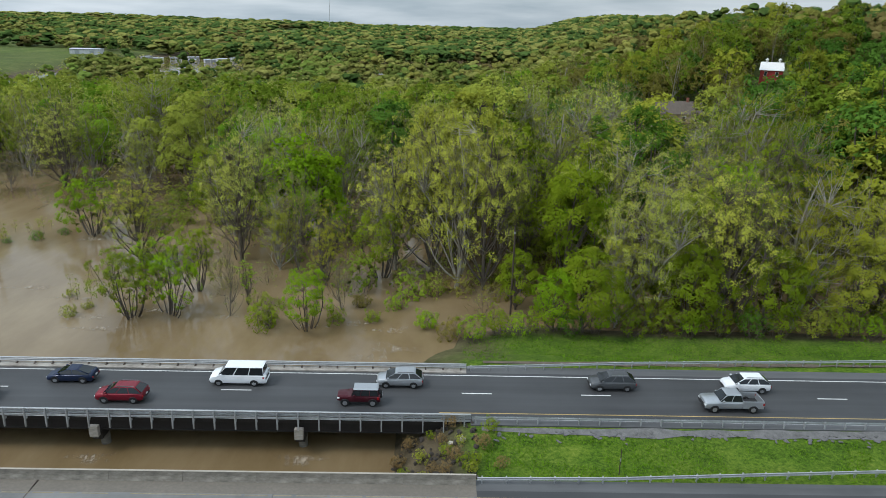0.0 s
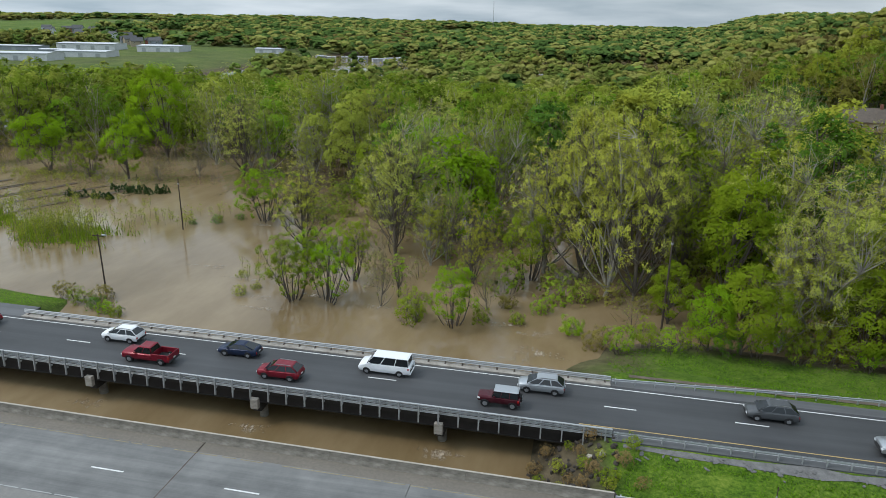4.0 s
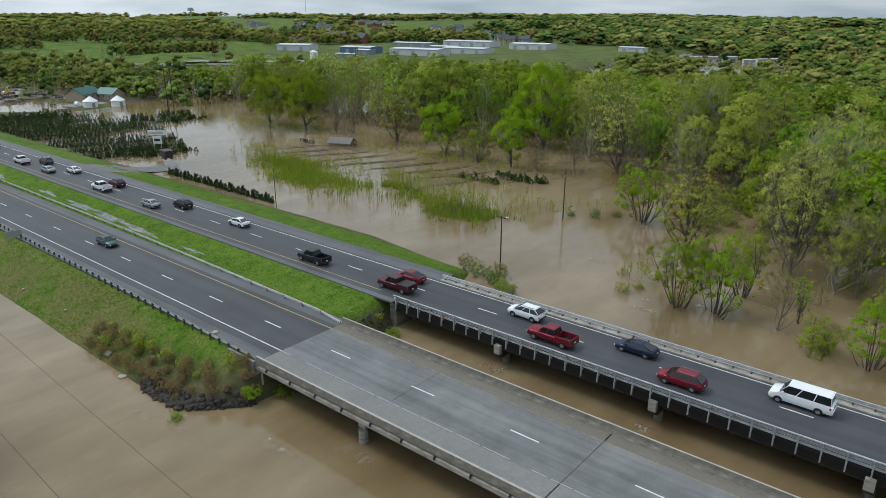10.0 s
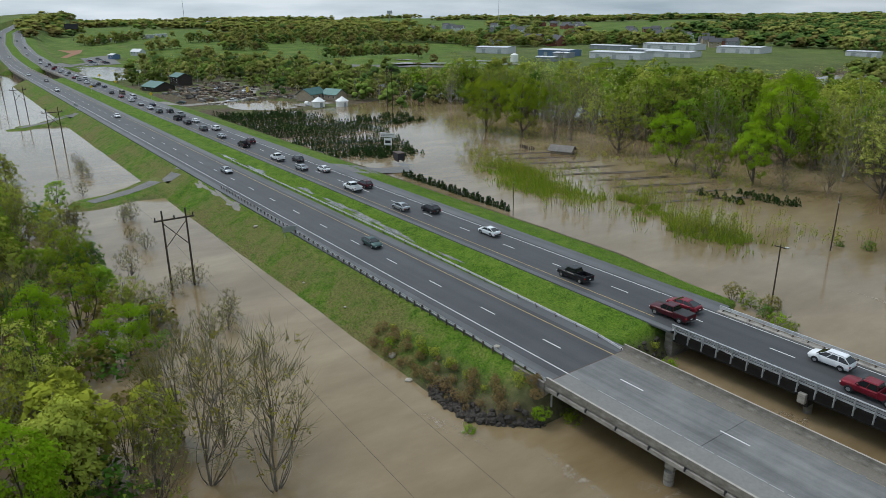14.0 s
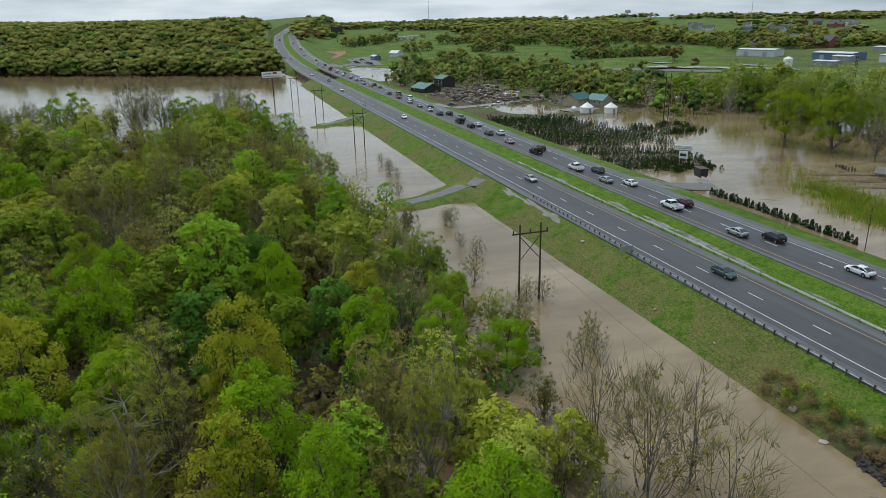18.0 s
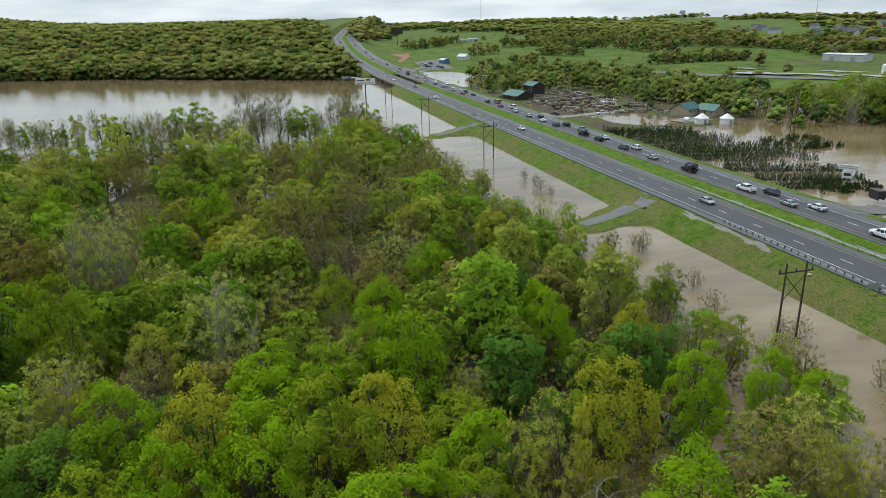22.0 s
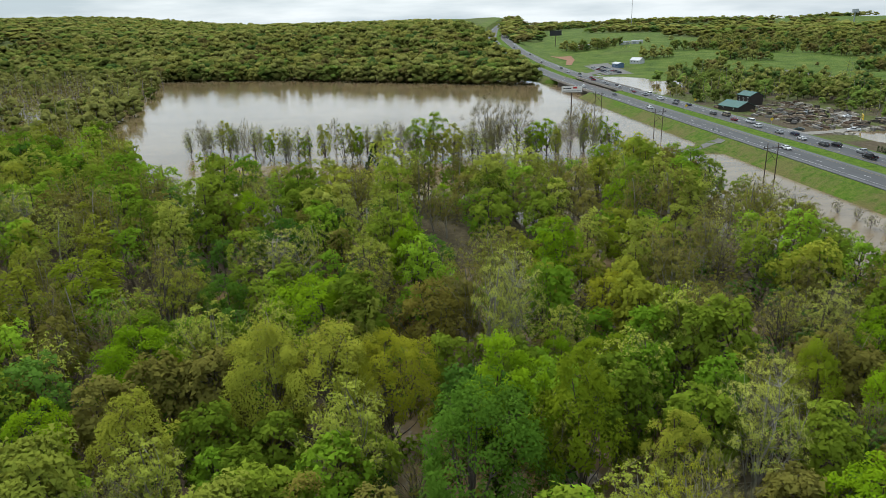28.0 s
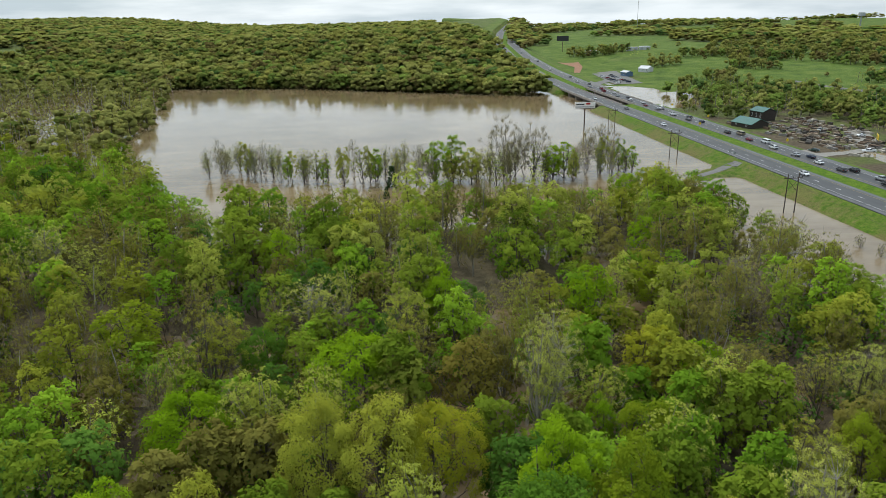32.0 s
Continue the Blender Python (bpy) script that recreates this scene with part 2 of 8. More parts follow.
def leaf_material(name, dark, light, joined, thin=.36):
    """Leaves: the tone drifts from tree to tree and from leaf to leaf; each spray is lit as part of its rounded clump."""
    def build(N, L):
        at, sn = N.new("ShaderNodeAttribute"), N.new("ShaderNodeAttribute")
        at.attribute_name, sn.attribute_name = "tint", "soft_normal"
        f = at.outputs["Fac"]
        if not joined:
            ob = N.new("ShaderNodeObjectInfo")
            f = maths(N, L, "ADD", maths(N, L, "MULTIPLY", f, .62), maths(N, L, "MULTIPLY", ob.outputs["Random"], .38))
        c = ramp(N, L, f, [(0.0, dark), (1.0, light)])
        turn, own, small, total, norm = (N.new("ShaderNodeVectorTransform"), N.new("ShaderNodeNewGeometry"), N.new("ShaderNodeVectorMath"),
                                         N.new("ShaderNodeVectorMath"), N.new("ShaderNodeVectorMath"))
        turn.vector_type, turn.convert_from, turn.convert_to = "VECTOR", "OBJECT", "WORLD"
        small.operation, total.operation, norm.operation = "SCALE", "ADD", "NORMALIZE"
        small.inputs["Scale"].default_value = .30
        L.new(sn.outputs["Vector"], turn.inputs[0])
        L.new(own.outputs["Normal"], small.inputs[0])
        L.new(turn.outputs[0], total.inputs[0])
        L.new(small.outputs[0], total.inputs[1])
        L.new(total.outputs[0], norm.inputs[0])
        d, t, m = N.new("ShaderNodeBsdfDiffuse"), N.new("ShaderNodeBsdfTranslucent"), N.new("ShaderNodeMixShader")
        m.inputs[0].default_value = thin
        for b in (d, t):
            L.new(c, b.inputs[0])
            L.new(norm.outputs[0], b.inputs["Normal"])
        L.new(d.outputs[0], m.inputs[1])
        L.new(t.outputs[0], m.inputs[2])
        return m.outputs[0]
    return material(name, build)


LEAF_TONES = {
    "bright": ((.135, .255, .008), (.31, .48, .016)),
    "mid": ((.138, .205, .010), (.285, .36, .022)),
    "olive": ((.255, .285, .030), (.47, .50, .062)),
    "pale": ((.36, .40, .07), (.59, .63, .13)),
    "gold": ((.24, .26, .016), (.44, .45, .036)),
    "brown": ((.165, .145, .024), (.30, .262, .052)),
    "russet": ((.20, .128, .048), (.37, .26, .115)),
    "dark": ((.065, .15, .014), (.145, .27, .030)),
    "fir": ((.022, .048, .015), (.065, .11, .030)),
    "willow": ((.37, .40, .05), (.61, .64, .095)),
}
LEAF = {}
for key, pair in LEAF_TONES.items():
    # haze mixed into the leaf colour: joined copies greyed slightly, distant ones strongly
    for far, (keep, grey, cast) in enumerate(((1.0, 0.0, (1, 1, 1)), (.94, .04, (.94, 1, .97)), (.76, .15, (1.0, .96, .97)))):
        LEAF[key, far] = leaf_material(f"leaf_{key}" + ("", "_joined", "_hazed")[far], *(tuple((keep * c + grey * t[1]) * m for c, m in zip(t, cast)) for t in pair), far)


def bark_build(dark, light):
    def build(N, L):
        f = noise_fac(N, L, 2.5, 5, stretch=(1, 1, .25))
        g = noise_fac(N, L, 18, 3, stretch=(1, 1, .2), seed=3)
        return bsdf(N, L, ramp(N, L, f, [(.3, dark), (.7, light)]), .9, bump=g, strength=.5, dist=.03)
    return build


BARK = material("bark", bark_build((.06, .048, .036), (.15, .125, .098)))
GREY_BARK = material("grey_bark", bark_build((.10, .082, .062), (.24, .205, .16)))
PALE_BARK = material("pale_bark", bark_build((.16, .14, .11), (.42, .39, .33)))
TWIG = plain("twig", (.235, .205, .105), .95, 0, .4, .35)


def water_build(N, L):
    a = noise_fac(N, L, .045, 5, .55, stretch=(1, .6, 1))
    b = noise_fac(N, L, .9, 4, .6, stretch=(1, .45, 1), seed=5)
    c = noise_fac(N, L, .16, 5, .65, stretch=(1, .35, 1), seed=9)
    col = ramp(N, L, maths(N, L, "ADD", maths(N, L, "MULTIPLY", a, .6), maths(N, L, "MULTIPLY", c, .4)), [(.34, (.14, .095, .043)), (.5, (.202, .146, .078)), (.66, (.278, .211, .123))])
    fine = noise_fac(N, L, 2.6, 3, .6, stretch=(1, .5, 1), seed=13)
    h = maths(N, L, "ADD", maths(N, L, "ADD", maths(N, L, "MULTIPLY", b, .38), maths(N, L, "MULTIPLY", fine, .10)), c)
    return bsdf(N, L, col, .06, 0, h, .15, .35, ior=1.37, spec=.5)


WATER_M = material("muddy_water", water_build)


def ground_build(N, L):
    at, at2 = N.new("ShaderNodeAttribute"), N.new("ShaderNodeAttribute")
    at.attribute_name, at2.attribute_name = "grass", "field"
    at3 = N.new("ShaderNodeAttribute")
    at3.attribute_name = "dry"
    big, mid_, fine = noise_fac(N, L, .05, 5), noise_fac(N, L, .45, 6, .7, seed=2), noise_fac(N, L, 3.2, 6, .75, seed=7)
    mud = ramp(N, L, mid_, [(.3, (.05, .038, .025)), (.7, (.14, .11, .07))])
    g1 = ramp(N, L, maths(N, L, "ADD", maths(N, L, "MULTIPLY", fine, .62), maths(N, L, "MULTIPLY", mid_, .38)),
              [(.36, (.020, .044, .005)), (.48, (.068, .132, .010)), (.56, (.115, .192, .015)), (.66, (.19, .245, .035))])
    dry = ramp(N, L, maths(N, L, "ADD", maths(N, L, "MULTIPLY", big, .5), maths(N, L, "MULTIPLY", mid_, .5)), [(.43, (0, 0, 0)), (.55, (.9, .9, .9))])
    straw = ramp(N, L, fine, [(.35, (.06, .04, .02)), (.65, (.24, .18, .085))])
    g2 = mix(N, L, maths(N, L, "MULTIPLY", dry, at3.outputs["Fac"]), g1, straw)
    f1 = ramp(N, L, maths(N, L, "ADD", maths(N, L, "MULTIPLY", big, .6), maths(N, L, "MULTIPLY", mid_, .4)), [(.38, (.05, .085, .016)), (.5, (.085, .135, .02)), (.62, (.14, .175, .04))])
    c = mix(N, L, at.outputs["Fac"], mud, g2)
    c = mix(N, L, at2.outputs["Fac"], c, f1)
    return bsdf(N, L, c, .95, bump=fine, strength=.9, dist=.18, spec=.15)


GROUND_M = material("ground", ground_build)


def asphalt_build(tone, patch):
    def build(N, L):
        streak = noise_fac(N, L, .35, 5, stretch=(.06, 1.6, 1))
        big, fine = noise_fac(N, L, .12, 5, seed=3), noise_fac(N, L, 25, 3, seed=6)
        f = maths(N, L, "ADD", maths(N, L, "MULTIPLY", streak, .6), maths(N, L, "MULTIPLY", big, .4))
        c = ramp(N, L, f, [(.35, tuple(v * (1 - patch) for v in tone)), (.65, tuple(v * (1 + patch) for v in tone))])
        return bsdf(N, L, c, .62, bump=fine, strength=.25, dist=.01)
    return build


ASPHALT = material("asphalt", asphalt_build((.051, .052, .054), .28))
SHOULDER = material("worn_shoulder", asphalt_build((.095, .096, .098), .35))
GRAVEL = plain("gravel", (.27, .25, .22), .95, 0, .5, .4)


def deck_build(N, L):
    streak = noise_fac(N, L, .42, 5, .7, stretch=(.07, 1.5, 1))
    cross = noise_fac(N, L, .22, 6, .7, stretch=(1.0, .8, 1), seed=5)
    fine = noise_fac(N, L, 14, 4, seed=8)
    f = maths(N, L, "ADD", maths(N, L, "MULTIPLY", streak, .55), maths(N, L, "MULTIPLY", cross, .45))
    c = ramp(N, L, f, [(.34, (.078, .078, .076)), (.5, (.14, .139, .134)), (.68, (.225, .222, .212))])
    c = mix(N, L, .12, c, fine, "OVERLAY")
    return bsdf(N, L, c, .6, bump=fine, strength=.2, dist=.01)


DECK_M = material("worn_deck", deck_build)


def concrete_build(N, L):
    st, fine = noise_fac(N, L, 1.3, 6, .7, stretch=(.6, .6, 2.0)), noise_fac(N, L, 16, 4, seed=5)
    c = ramp(N, L, st, [(.3, (.15, .13, .11)), (.5, (.30, .275, .24)), (.7, (.40, .375, .335))])
    return bsdf(N, L, c, .85, bump=fine, strength=.25, dist=.01)


CONCRETE = material("stained_concrete", concrete_build)
def sooty_build(N, L):
    st, fine = noise_fac(N, L, .9, 6, .7, stretch=(.8, .8, 2.0)), noise_fac(N, L, 16, 4, seed=5)
    c = ramp(N, L, st, [(.30, (.10, .09, .075)), (.52, (.185, .168, .14)), (.72, (.29, .268, .23))])
    return bsdf(N, L, c, .9, bump=fine, strength=.25, dist=.01)


SOOTY = material("weathered_dark_concrete", sooty_build)
WORN_WHITE, WORN_YELLOW = plain("scuffed_white_line", (.40, .40, .39), .8, 0, 2.5, .5), plain("scuffed_yellow_line", (.30, .25, .15), .8, 0, 2.5, .5)
GALV = plain("galvanised_steel", (.44, .45, .455), .5, .45, 1.5, .3)
# concrete of the westbound bridge with the shade below the deck in its colour
SHADE_CONCRETE = plain("shade_black_concrete", (.030, .026, .022), .9, 0, .7, .45)
DARK_STEEL = plain("rusty_steel", (.12, .09, .075), .8, .3, 2, .4)
TRIM_BLACK = plain("black_drain", (.02, .02, .02), .7, 0, 3, .3)
# girder steel, near-black to paint the shadow under the rail
SHADE_STEEL = plain("shade_black_steel", (.022, .018, .016), .85, .1, 2, .4)
WHITE_LINE = plain("white_line", (.72, .72, .70), .7, 0, 1.5, .3)
YELLOW_LINE = plain("yellow_line", (.48, .35, .14), .7, 0, 1.5, .35)
WOOD_POLE = plain("creosoted_wood", (.075, .055, .042), .9, 0, 2, .4)
RIPRAP = plain("riprap_stone", (.062, .052, .043), .95, 0, 1.2, .5)

# ---- mesh helpers ----
def mesh_from(name, verts, faces, mats=(), attrs=None, smooth=False, index=None, soft=None):
    """A mesh from arrays: faces is an (n, 3) or (n, 4) array."""
    verts, faces = np.asarray(verts, np.float32), np.asarray(faces, np.int32)
    me = bpy.data.meshes.new(name)
    n, k = faces.shape
    me.vertices.add(len(verts))
    me.vertices.foreach_set("co", verts.ravel())
    me.loops.add(n * k)
    me.loops.foreach_set("vertex_index", faces.ravel())
    me.polygons.add(n)
    me.polygons.foreach_set("loop_start", np.arange(0, n * k, k, dtype=np.int32))
    if index is not None:
        me.polygons.foreach_set("material_index", np.asarray(index, np.int32))
    me.polygons.foreach_set("use_smooth", np.full(n, smooth))
    for m in mats:
        me.materials.append(m)
    for key, values in (attrs or {}).items():
        a = me.attributes.new(key, "FLOAT", "POINT")
        a.data.foreach_set("value", np.asarray(values, np.float32))
    if soft is not None:
        a = me.attributes.new("soft_normal", "FLOAT_VECTOR", "POINT")
        a.data.foreach_set("vector", np.asarray(soft, np.float32).ravel())
    me.update()
    return me


def thing(name, label, category, group="", kind="", data=None, at=(0, 0, 0), rz=0.0, scale=1.0):
    ob = new(name, data)
    ob.location, ob.rotation_euler, ob.scale = at, (0, 0, rz), (scale, scale, scale)
    return tagged(ob, label, category, group, kind)


def part(name, bm, mat, parent, label="", smooth=False):
    """One mesh object, from a bmesh or a mesh, under its thing."""
    if isinstance(bm, bmesh.types.BMesh):
        me = bpy.data.meshes.new(name)
        bmesh.ops.recalc_face_normals(bm, faces=bm.faces)
        bm.to_mesh(me)
        bm.free()
    else:
        me = bm
    if mat is not None and not me.materials:
        me.materials.append(mat)
    if smooth:
        me.polygons.foreach_set("use_smooth", np.full(len(me.polygons), True))
    ob = new(name, me)
    ob.parent = parent
    if label:
        ob["label"] = label
    return ob


def box(bm, x0, x1, y0, y1, z0, z1, bevel=0.0, m=None):
    r = bmesh.ops.create_cube(bm, size=1.0)["verts"]
    for v in r:
        v.co = Vector((x0 + (v.co.x + .5) * (x1 - x0), y0 + (v.co.y + .5) * (y1 - y0), z0 + (v.co.z + .5) * (z1 - z0)))
    if m is not None:
        bmesh.ops.transform(bm, matrix=m, verts=r)
    if bevel:
        es = list({e for v in r for e in v.link_edges})
        bmesh.ops.bevel(bm, geom=es, offset=bevel, segments=1, affect="EDGES")
    return bm


def boxes(*specs, bevel=0.0):
    bm = bmesh.new()
    for s in specs:
        box(bm, *s, bevel=bevel)
    return bm


def cyl(bm, p, q, r0, r1=None, sides=10):
    """A tapered rod from p to q."""
    p, q = Vector(p), Vector(q)
    d = q - p
    made = bmesh.ops.create_cone(bm, cap_ends=True, segments=sides, radius1=r0, radius2=r0 if r1 is None else r1, depth=d.length)["verts"]
    bmesh.ops.transform(bm, matrix=Matrix.Translation((p + q) / 2) @ d.to_track_quat("Z", "Y").to_matrix().to_4x4(), verts=made)
    return bm


def rod(p, q, r0, r1=None, sides=10):
    return cyl(bmesh.new(), p, q, r0, r1, sides)


def sweep(profile, xs, ys, zs, close=True):
    """Arrays for a (y, z) profile swept along the points; each profile row moves by the point."""
    prof, k, n = np.asarray(profile, float), len(profile), len(xs)
    V = np.zeros((n, k, 3))
    V[:, :, 0] = np.asarray(xs)[:, None]
    V[:, :, 1] = np.asarray(ys)[:, None] + prof[None, :, 0]
    V[:, :, 2] = np.asarray(zs)[:, None] + prof[None, :, 1]
    i, j = np.meshgrid(np.arange(n - 1), np.arange(k if close else k - 1), indexing="ij")
    a, b = i * k + j, i * k + (j + 1) % k
    F = np.stack([a, b, b + k, a + k], -1).reshape(-1, 4)
    return V.reshape(-1, 3), F


def strip(name, v0, v1, x0, x1, z, mat, label="", parent=None, thick=0.0, pace=8.0):
    """A band of road between two lines that follow the highway."""
    xs = np.arange(x0, x1, pace)
    xs = np.append(xs, x1)
    c, rz = shift(xs), road_z(xs)
    prof = [(v0, z), (v1, z)] + ([(v1, z - thick), (v0, z - thick)] if thick else [])
    V, F = sweep(prof, xs, c, rz, close=bool(thick))
    F = F[:, ::-1] if not thick else F[:, ::-1]
    ob = new(name, mesh_from(name, V, F, [mat]))
    ob.parent = parent
    if label:
        ob["label"] = label
    return ob

# ---- ground, one sheet to the horizon ----
def lines(*runs):
    out = []
    for a, b, s in runs:
        out.extend(np.arange(a, b, s))
    return np.array(out + [runs[-1][1]], float)


GX = lines((-4600, -2200, 120), (-2200, -1200, 40), (-1200, -700, 16), (-700, -120, 5), (-120, -80, 2.5), (-80, -55, 1.0), (-55, -10, 3), (-10, 14, 1.0), (14, 120, 4), (120, 400, 20), (400, 3000, 130))
GV = lines((-4000, -1200, 140), (-1200, -400, 40), (-400, 12, 12), (12, 92, 1.25), (92, 260, 6), (260, 700, 20), (700, 1600, 50), (1600, 4600, 150))
gx, gv = np.meshgrid(GX, GV, indexing="ij")
gy = gv + shift(gx)
gz = ground_z(gx, gy)


def meadow(x, y):
    """Where open meadow lies, from 0 to 1."""
    v = y - shift(x)
    a = step(-520, -600, x) * step(72, 90, v) * step(.38, .43, vnoise(x, y, 150, 31, 2)) * step(1500, 1100, y)
    b = step(190, 240, y) * step(-330, -380, x) * step(420, 330, y) * step(.34, .40, vnoise(x, y, 110, 33, 2))
    c = step(700, 900, y) * step(.66, .72, vnoise(x, y, 260, 35, 2))
    d = step(165, 175, x) * step(180, 200, y) * step(330, 300, y) * step(300, 260, x)
    return np.clip(a + b + c + d, 0, 1)


g_v = gv
hill_green = step(-3.2, -1.5, gz) * step(16, 26, np.abs(gv - 52)) * (.45 + .5 * vnoise(gx, gy, 45, 49))
yard = step(70, 84, gy) * step(190, 160, gy) * step(-620, -540, gx) * step(-196, -215, gx) * step(.42, .56, vnoise(gx, gy, 14, 47))
verge = step(25.5, 27.5, g_v) * step(82.5, 80, g_v) * (gz > -4.6)
verge *= 1 - .85 * step(4.5, 2.5, gx) * step(-20, -15, gx) * step(46, 48, gv) * step(73, 70, gv)          # bare soil under the east bridge end
verge = np.maximum(verge, step(3, 6, g_v) * step(30, 26, g_v) * step(-4.4, -3.8, gz))
verge = verge * (1 - step(-74, -68, gx) * step(12, 6, gx) * (gz < -1.0) * 0.8)
verge = verge * (1 - .85 * step(-90, -78, gx) * step(-62, -66, gx) * step(33.5, 30.5, g_v))
nk, mk = len(GX), len(GV)
i, j = np.meshgrid(np.arange(nk - 1), np.arange(mk - 1), indexing="ij")
a = i * mk + j
gf = np.stack([a, a + mk, a + mk + 1, a + 1], -1).reshape(-1, 4)
ground = tagged(new("ground", mesh_from("ground", np.stack([gx, gy, gz], -1).reshape(-1, 3), gf, [GROUND_M],
                                        {"grass": np.maximum(verge, .45 * yard).ravel(), "field": np.maximum(meadow(gx, gy), hill_green).ravel(), "dry": (.12 + .68 * step(37, 33, gv)).ravel()}, smooth=True)),
                "muddy flood plain with green grass banks and far hills", "ground", kind="structure")

# ---- flood water, one sheet ----
wx, wv = lines((-1000, 700, 50)), lines((-1200, 1400, 50))
a, b = np.meshgrid(wx, wv, indexing="ij")
i, j = np.meshgrid(np.arange(len(wx) - 1), np.arange(len(wv) - 1), indexing="ij")
q = i * len(wv) + j
water = tagged(new("water", mesh_from("water", np.stack([a, b, a * 0 + WATER], -1).reshape(-1, 3),
                                      np.stack([q, q + len(wv), q + len(wv) + 1, q + 1], -1).reshape(-1, 4), [WATER_M])),
               "brown muddy flood water with faint ripples", "water", kind="structure")

# ---- the highway ----
road_e = tagged(strip("road_eastbound", 37.2, 46.8, -2000, BR_W, 0.0, ASPHALT, thick=.3), "dark asphalt two-lane eastbound carriageway", "road", kind="structure")
road_e2 = tagged(strip("road_eastbound_east", 37.2, 46.8, BR_E, 420, 0.0, ASPHALT, thick=.3), "dark asphalt carriageway past the bridge", "road", kind="structure")
road_w = tagged(strip("road_westbound", 57.4, 66.4, -2000, 420, 0.0, ASPHALT, thick=.3), "dark wet asphalt two-lane westbound carriageway", "road", kind="structure")
for nm, lo, hi, xa, xb in (("shoulder", 35.6, 37.2, -2000, BR_W), ("shoulder", 46.8, 48.6, -2000, BR_W), ("shoulder", 35.6, 37.2, BR_E, 420),
                           ("shoulder", 46.8, 48.2, BR_E, 420), ("shoulder", 56.4, 57.4, -2000, BR_W), ("shoulder", 66.4, 69.4, -2000, BR_W),
                           ("shoulder", 56.4, 57.4, BR_E, 420), ("shoulder", 66.4, 67.9, BR_E, 420)):
    tagged(strip(nm, lo, hi, xa, xb, -.012, SHOULDER, thick=.25), "worn grey asphalt shoulder with gravel", "shoulder", kind="structure")


def marking(v, width, mat, x0, x1, label):
    tagged(strip("road_line", v - width / 2, v + width / 2, x0, x1, .012, mat, thick=.008), label, "road marking", "road lines", "structure")


for v in (EB_W, WB_W):
    marking(v, .13, WHITE_LINE, -1900, BR_W if v == EB_W else 300, "worn white edge line on the asphalt")
marking(EB_W, .13, WHITE_LINE, BR_E, 300, "worn white edge line on the asphalt")
marking(EB_Y, .12, YELLOW_LINE, -1900, BR_W, "faded yellow edge line on the asphalt")
marking(EB_Y, .12, YELLOW_LINE, BR_E, 300, "faded yellow edge line on the asphalt")
marking(WB_Y, .12, YELLOW_LINE, -1900, BR_W - 4, "faded yellow edge line on the asphalt")
marking(WB_Y, .12, YELLOW_LINE, BR_E - 3, 300, "faded yellow edge line on the asphalt")
for v, m, txt in ((EB_W, WORN_WHITE, "scuffed white edge line on the concrete"), (EB_Y, WORN_YELLOW, "scuffed yellow edge line on the concrete")):
    worn = np.random.default_rng(int(v))
    x = BR_W
    while x < BR_E:
        n = worn.uniform(.6, 3.0)
        if worn.random() < .88:
            marking(v, .10, m, x, min(x + n, BR_E), txt)
        x += n + worn.uniform(.05, .5)

# ---- trees ----
class Wood:
    """Collects tapered limbs."""
    def __init__(self):
        self.v, self.f, self.n = [], [], 0

    def limb(self, pts, r0, r1, sides):
        pts = np.asarray(pts, float)
        d = np.gradient(pts, axis=0)
        d /= np.linalg.norm(d, axis=1)[:, None] + 1e-9
        up = np.where(np.abs(d[:, 2:3]) > .9, [[1.0, 0, 0]], [[0, 0, 1.0]])
        s = np.cross(d, up)
        s /= np.linalg.norm(s, axis=1)[:, None]
        t = np.cross(d, s)
        ang = np.arange(sides) / sides * 2 * np.pi
        r = np.linspace(r0, r1, len(pts))[:, None, None]
        ring = pts[:, None] + r * (np.cos(ang)[None, :, None] * s[:, None] + np.sin(ang)[None, :, None] * t[:, None])
        k = len(pts)
        i, j = np.meshgrid(np.arange(k - 1), np.arange(sides), indexing="ij")
        a, b = i * sides + j, i * sides + (j + 1) % sides
        self.v.append(ring.reshape(-1, 3))
        self.f.append(np.stack([a, a + sides, b + sides, b], -1).reshape(-1, 4) + self.n)
        self.n += k * sides

    def arrays(self):
        return np.concatenate(self.v), np.concatenate(self.f)


def unit(rng, n):
    d = rng.normal(size=(n, 3))
    return d / np.linalg.norm(d, axis=1)[:, None]


def curve(rng, p, q, n, bend):
    t = np.linspace(0, 1, n)[:, None]
    p, q = np.asarray(p, float), np.asarray(q, float)
    off = rng.normal(size=3) * bend * np.linalg.norm(q - p)
    return p + (q - p) * t + off * (t * (1 - t) * 4) * [1, 1, .5]


def away(d, axis, least=-.1):
    """Turn round the directions that point back along the axis."""
    dot = (d * axis).sum(1, keepdims=True)
    return np.where(dot < least, d - 2 * dot * axis, d)


def one(v):
    return v / (np.linalg.norm(v, axis=1, keepdims=True) + 1e-9)


def spray(rng, pos, nrm, size):
    """One small triangle of leaves at each place."""
    n = len(pos)
    nrm = one(nrm + unit(rng, n) * .55)
    t = one(np.cross(nrm, unit(rng, n)))
    b = np.cross(nrm, t)
    s = size * (.6 + .8 * rng.random(n))[:, None]
    return np.stack([pos + t * s * .62, pos - t * s * .45 + b * s * .5, pos - t * s * .35 - b * s * .45], 1).reshape(-1, 3)


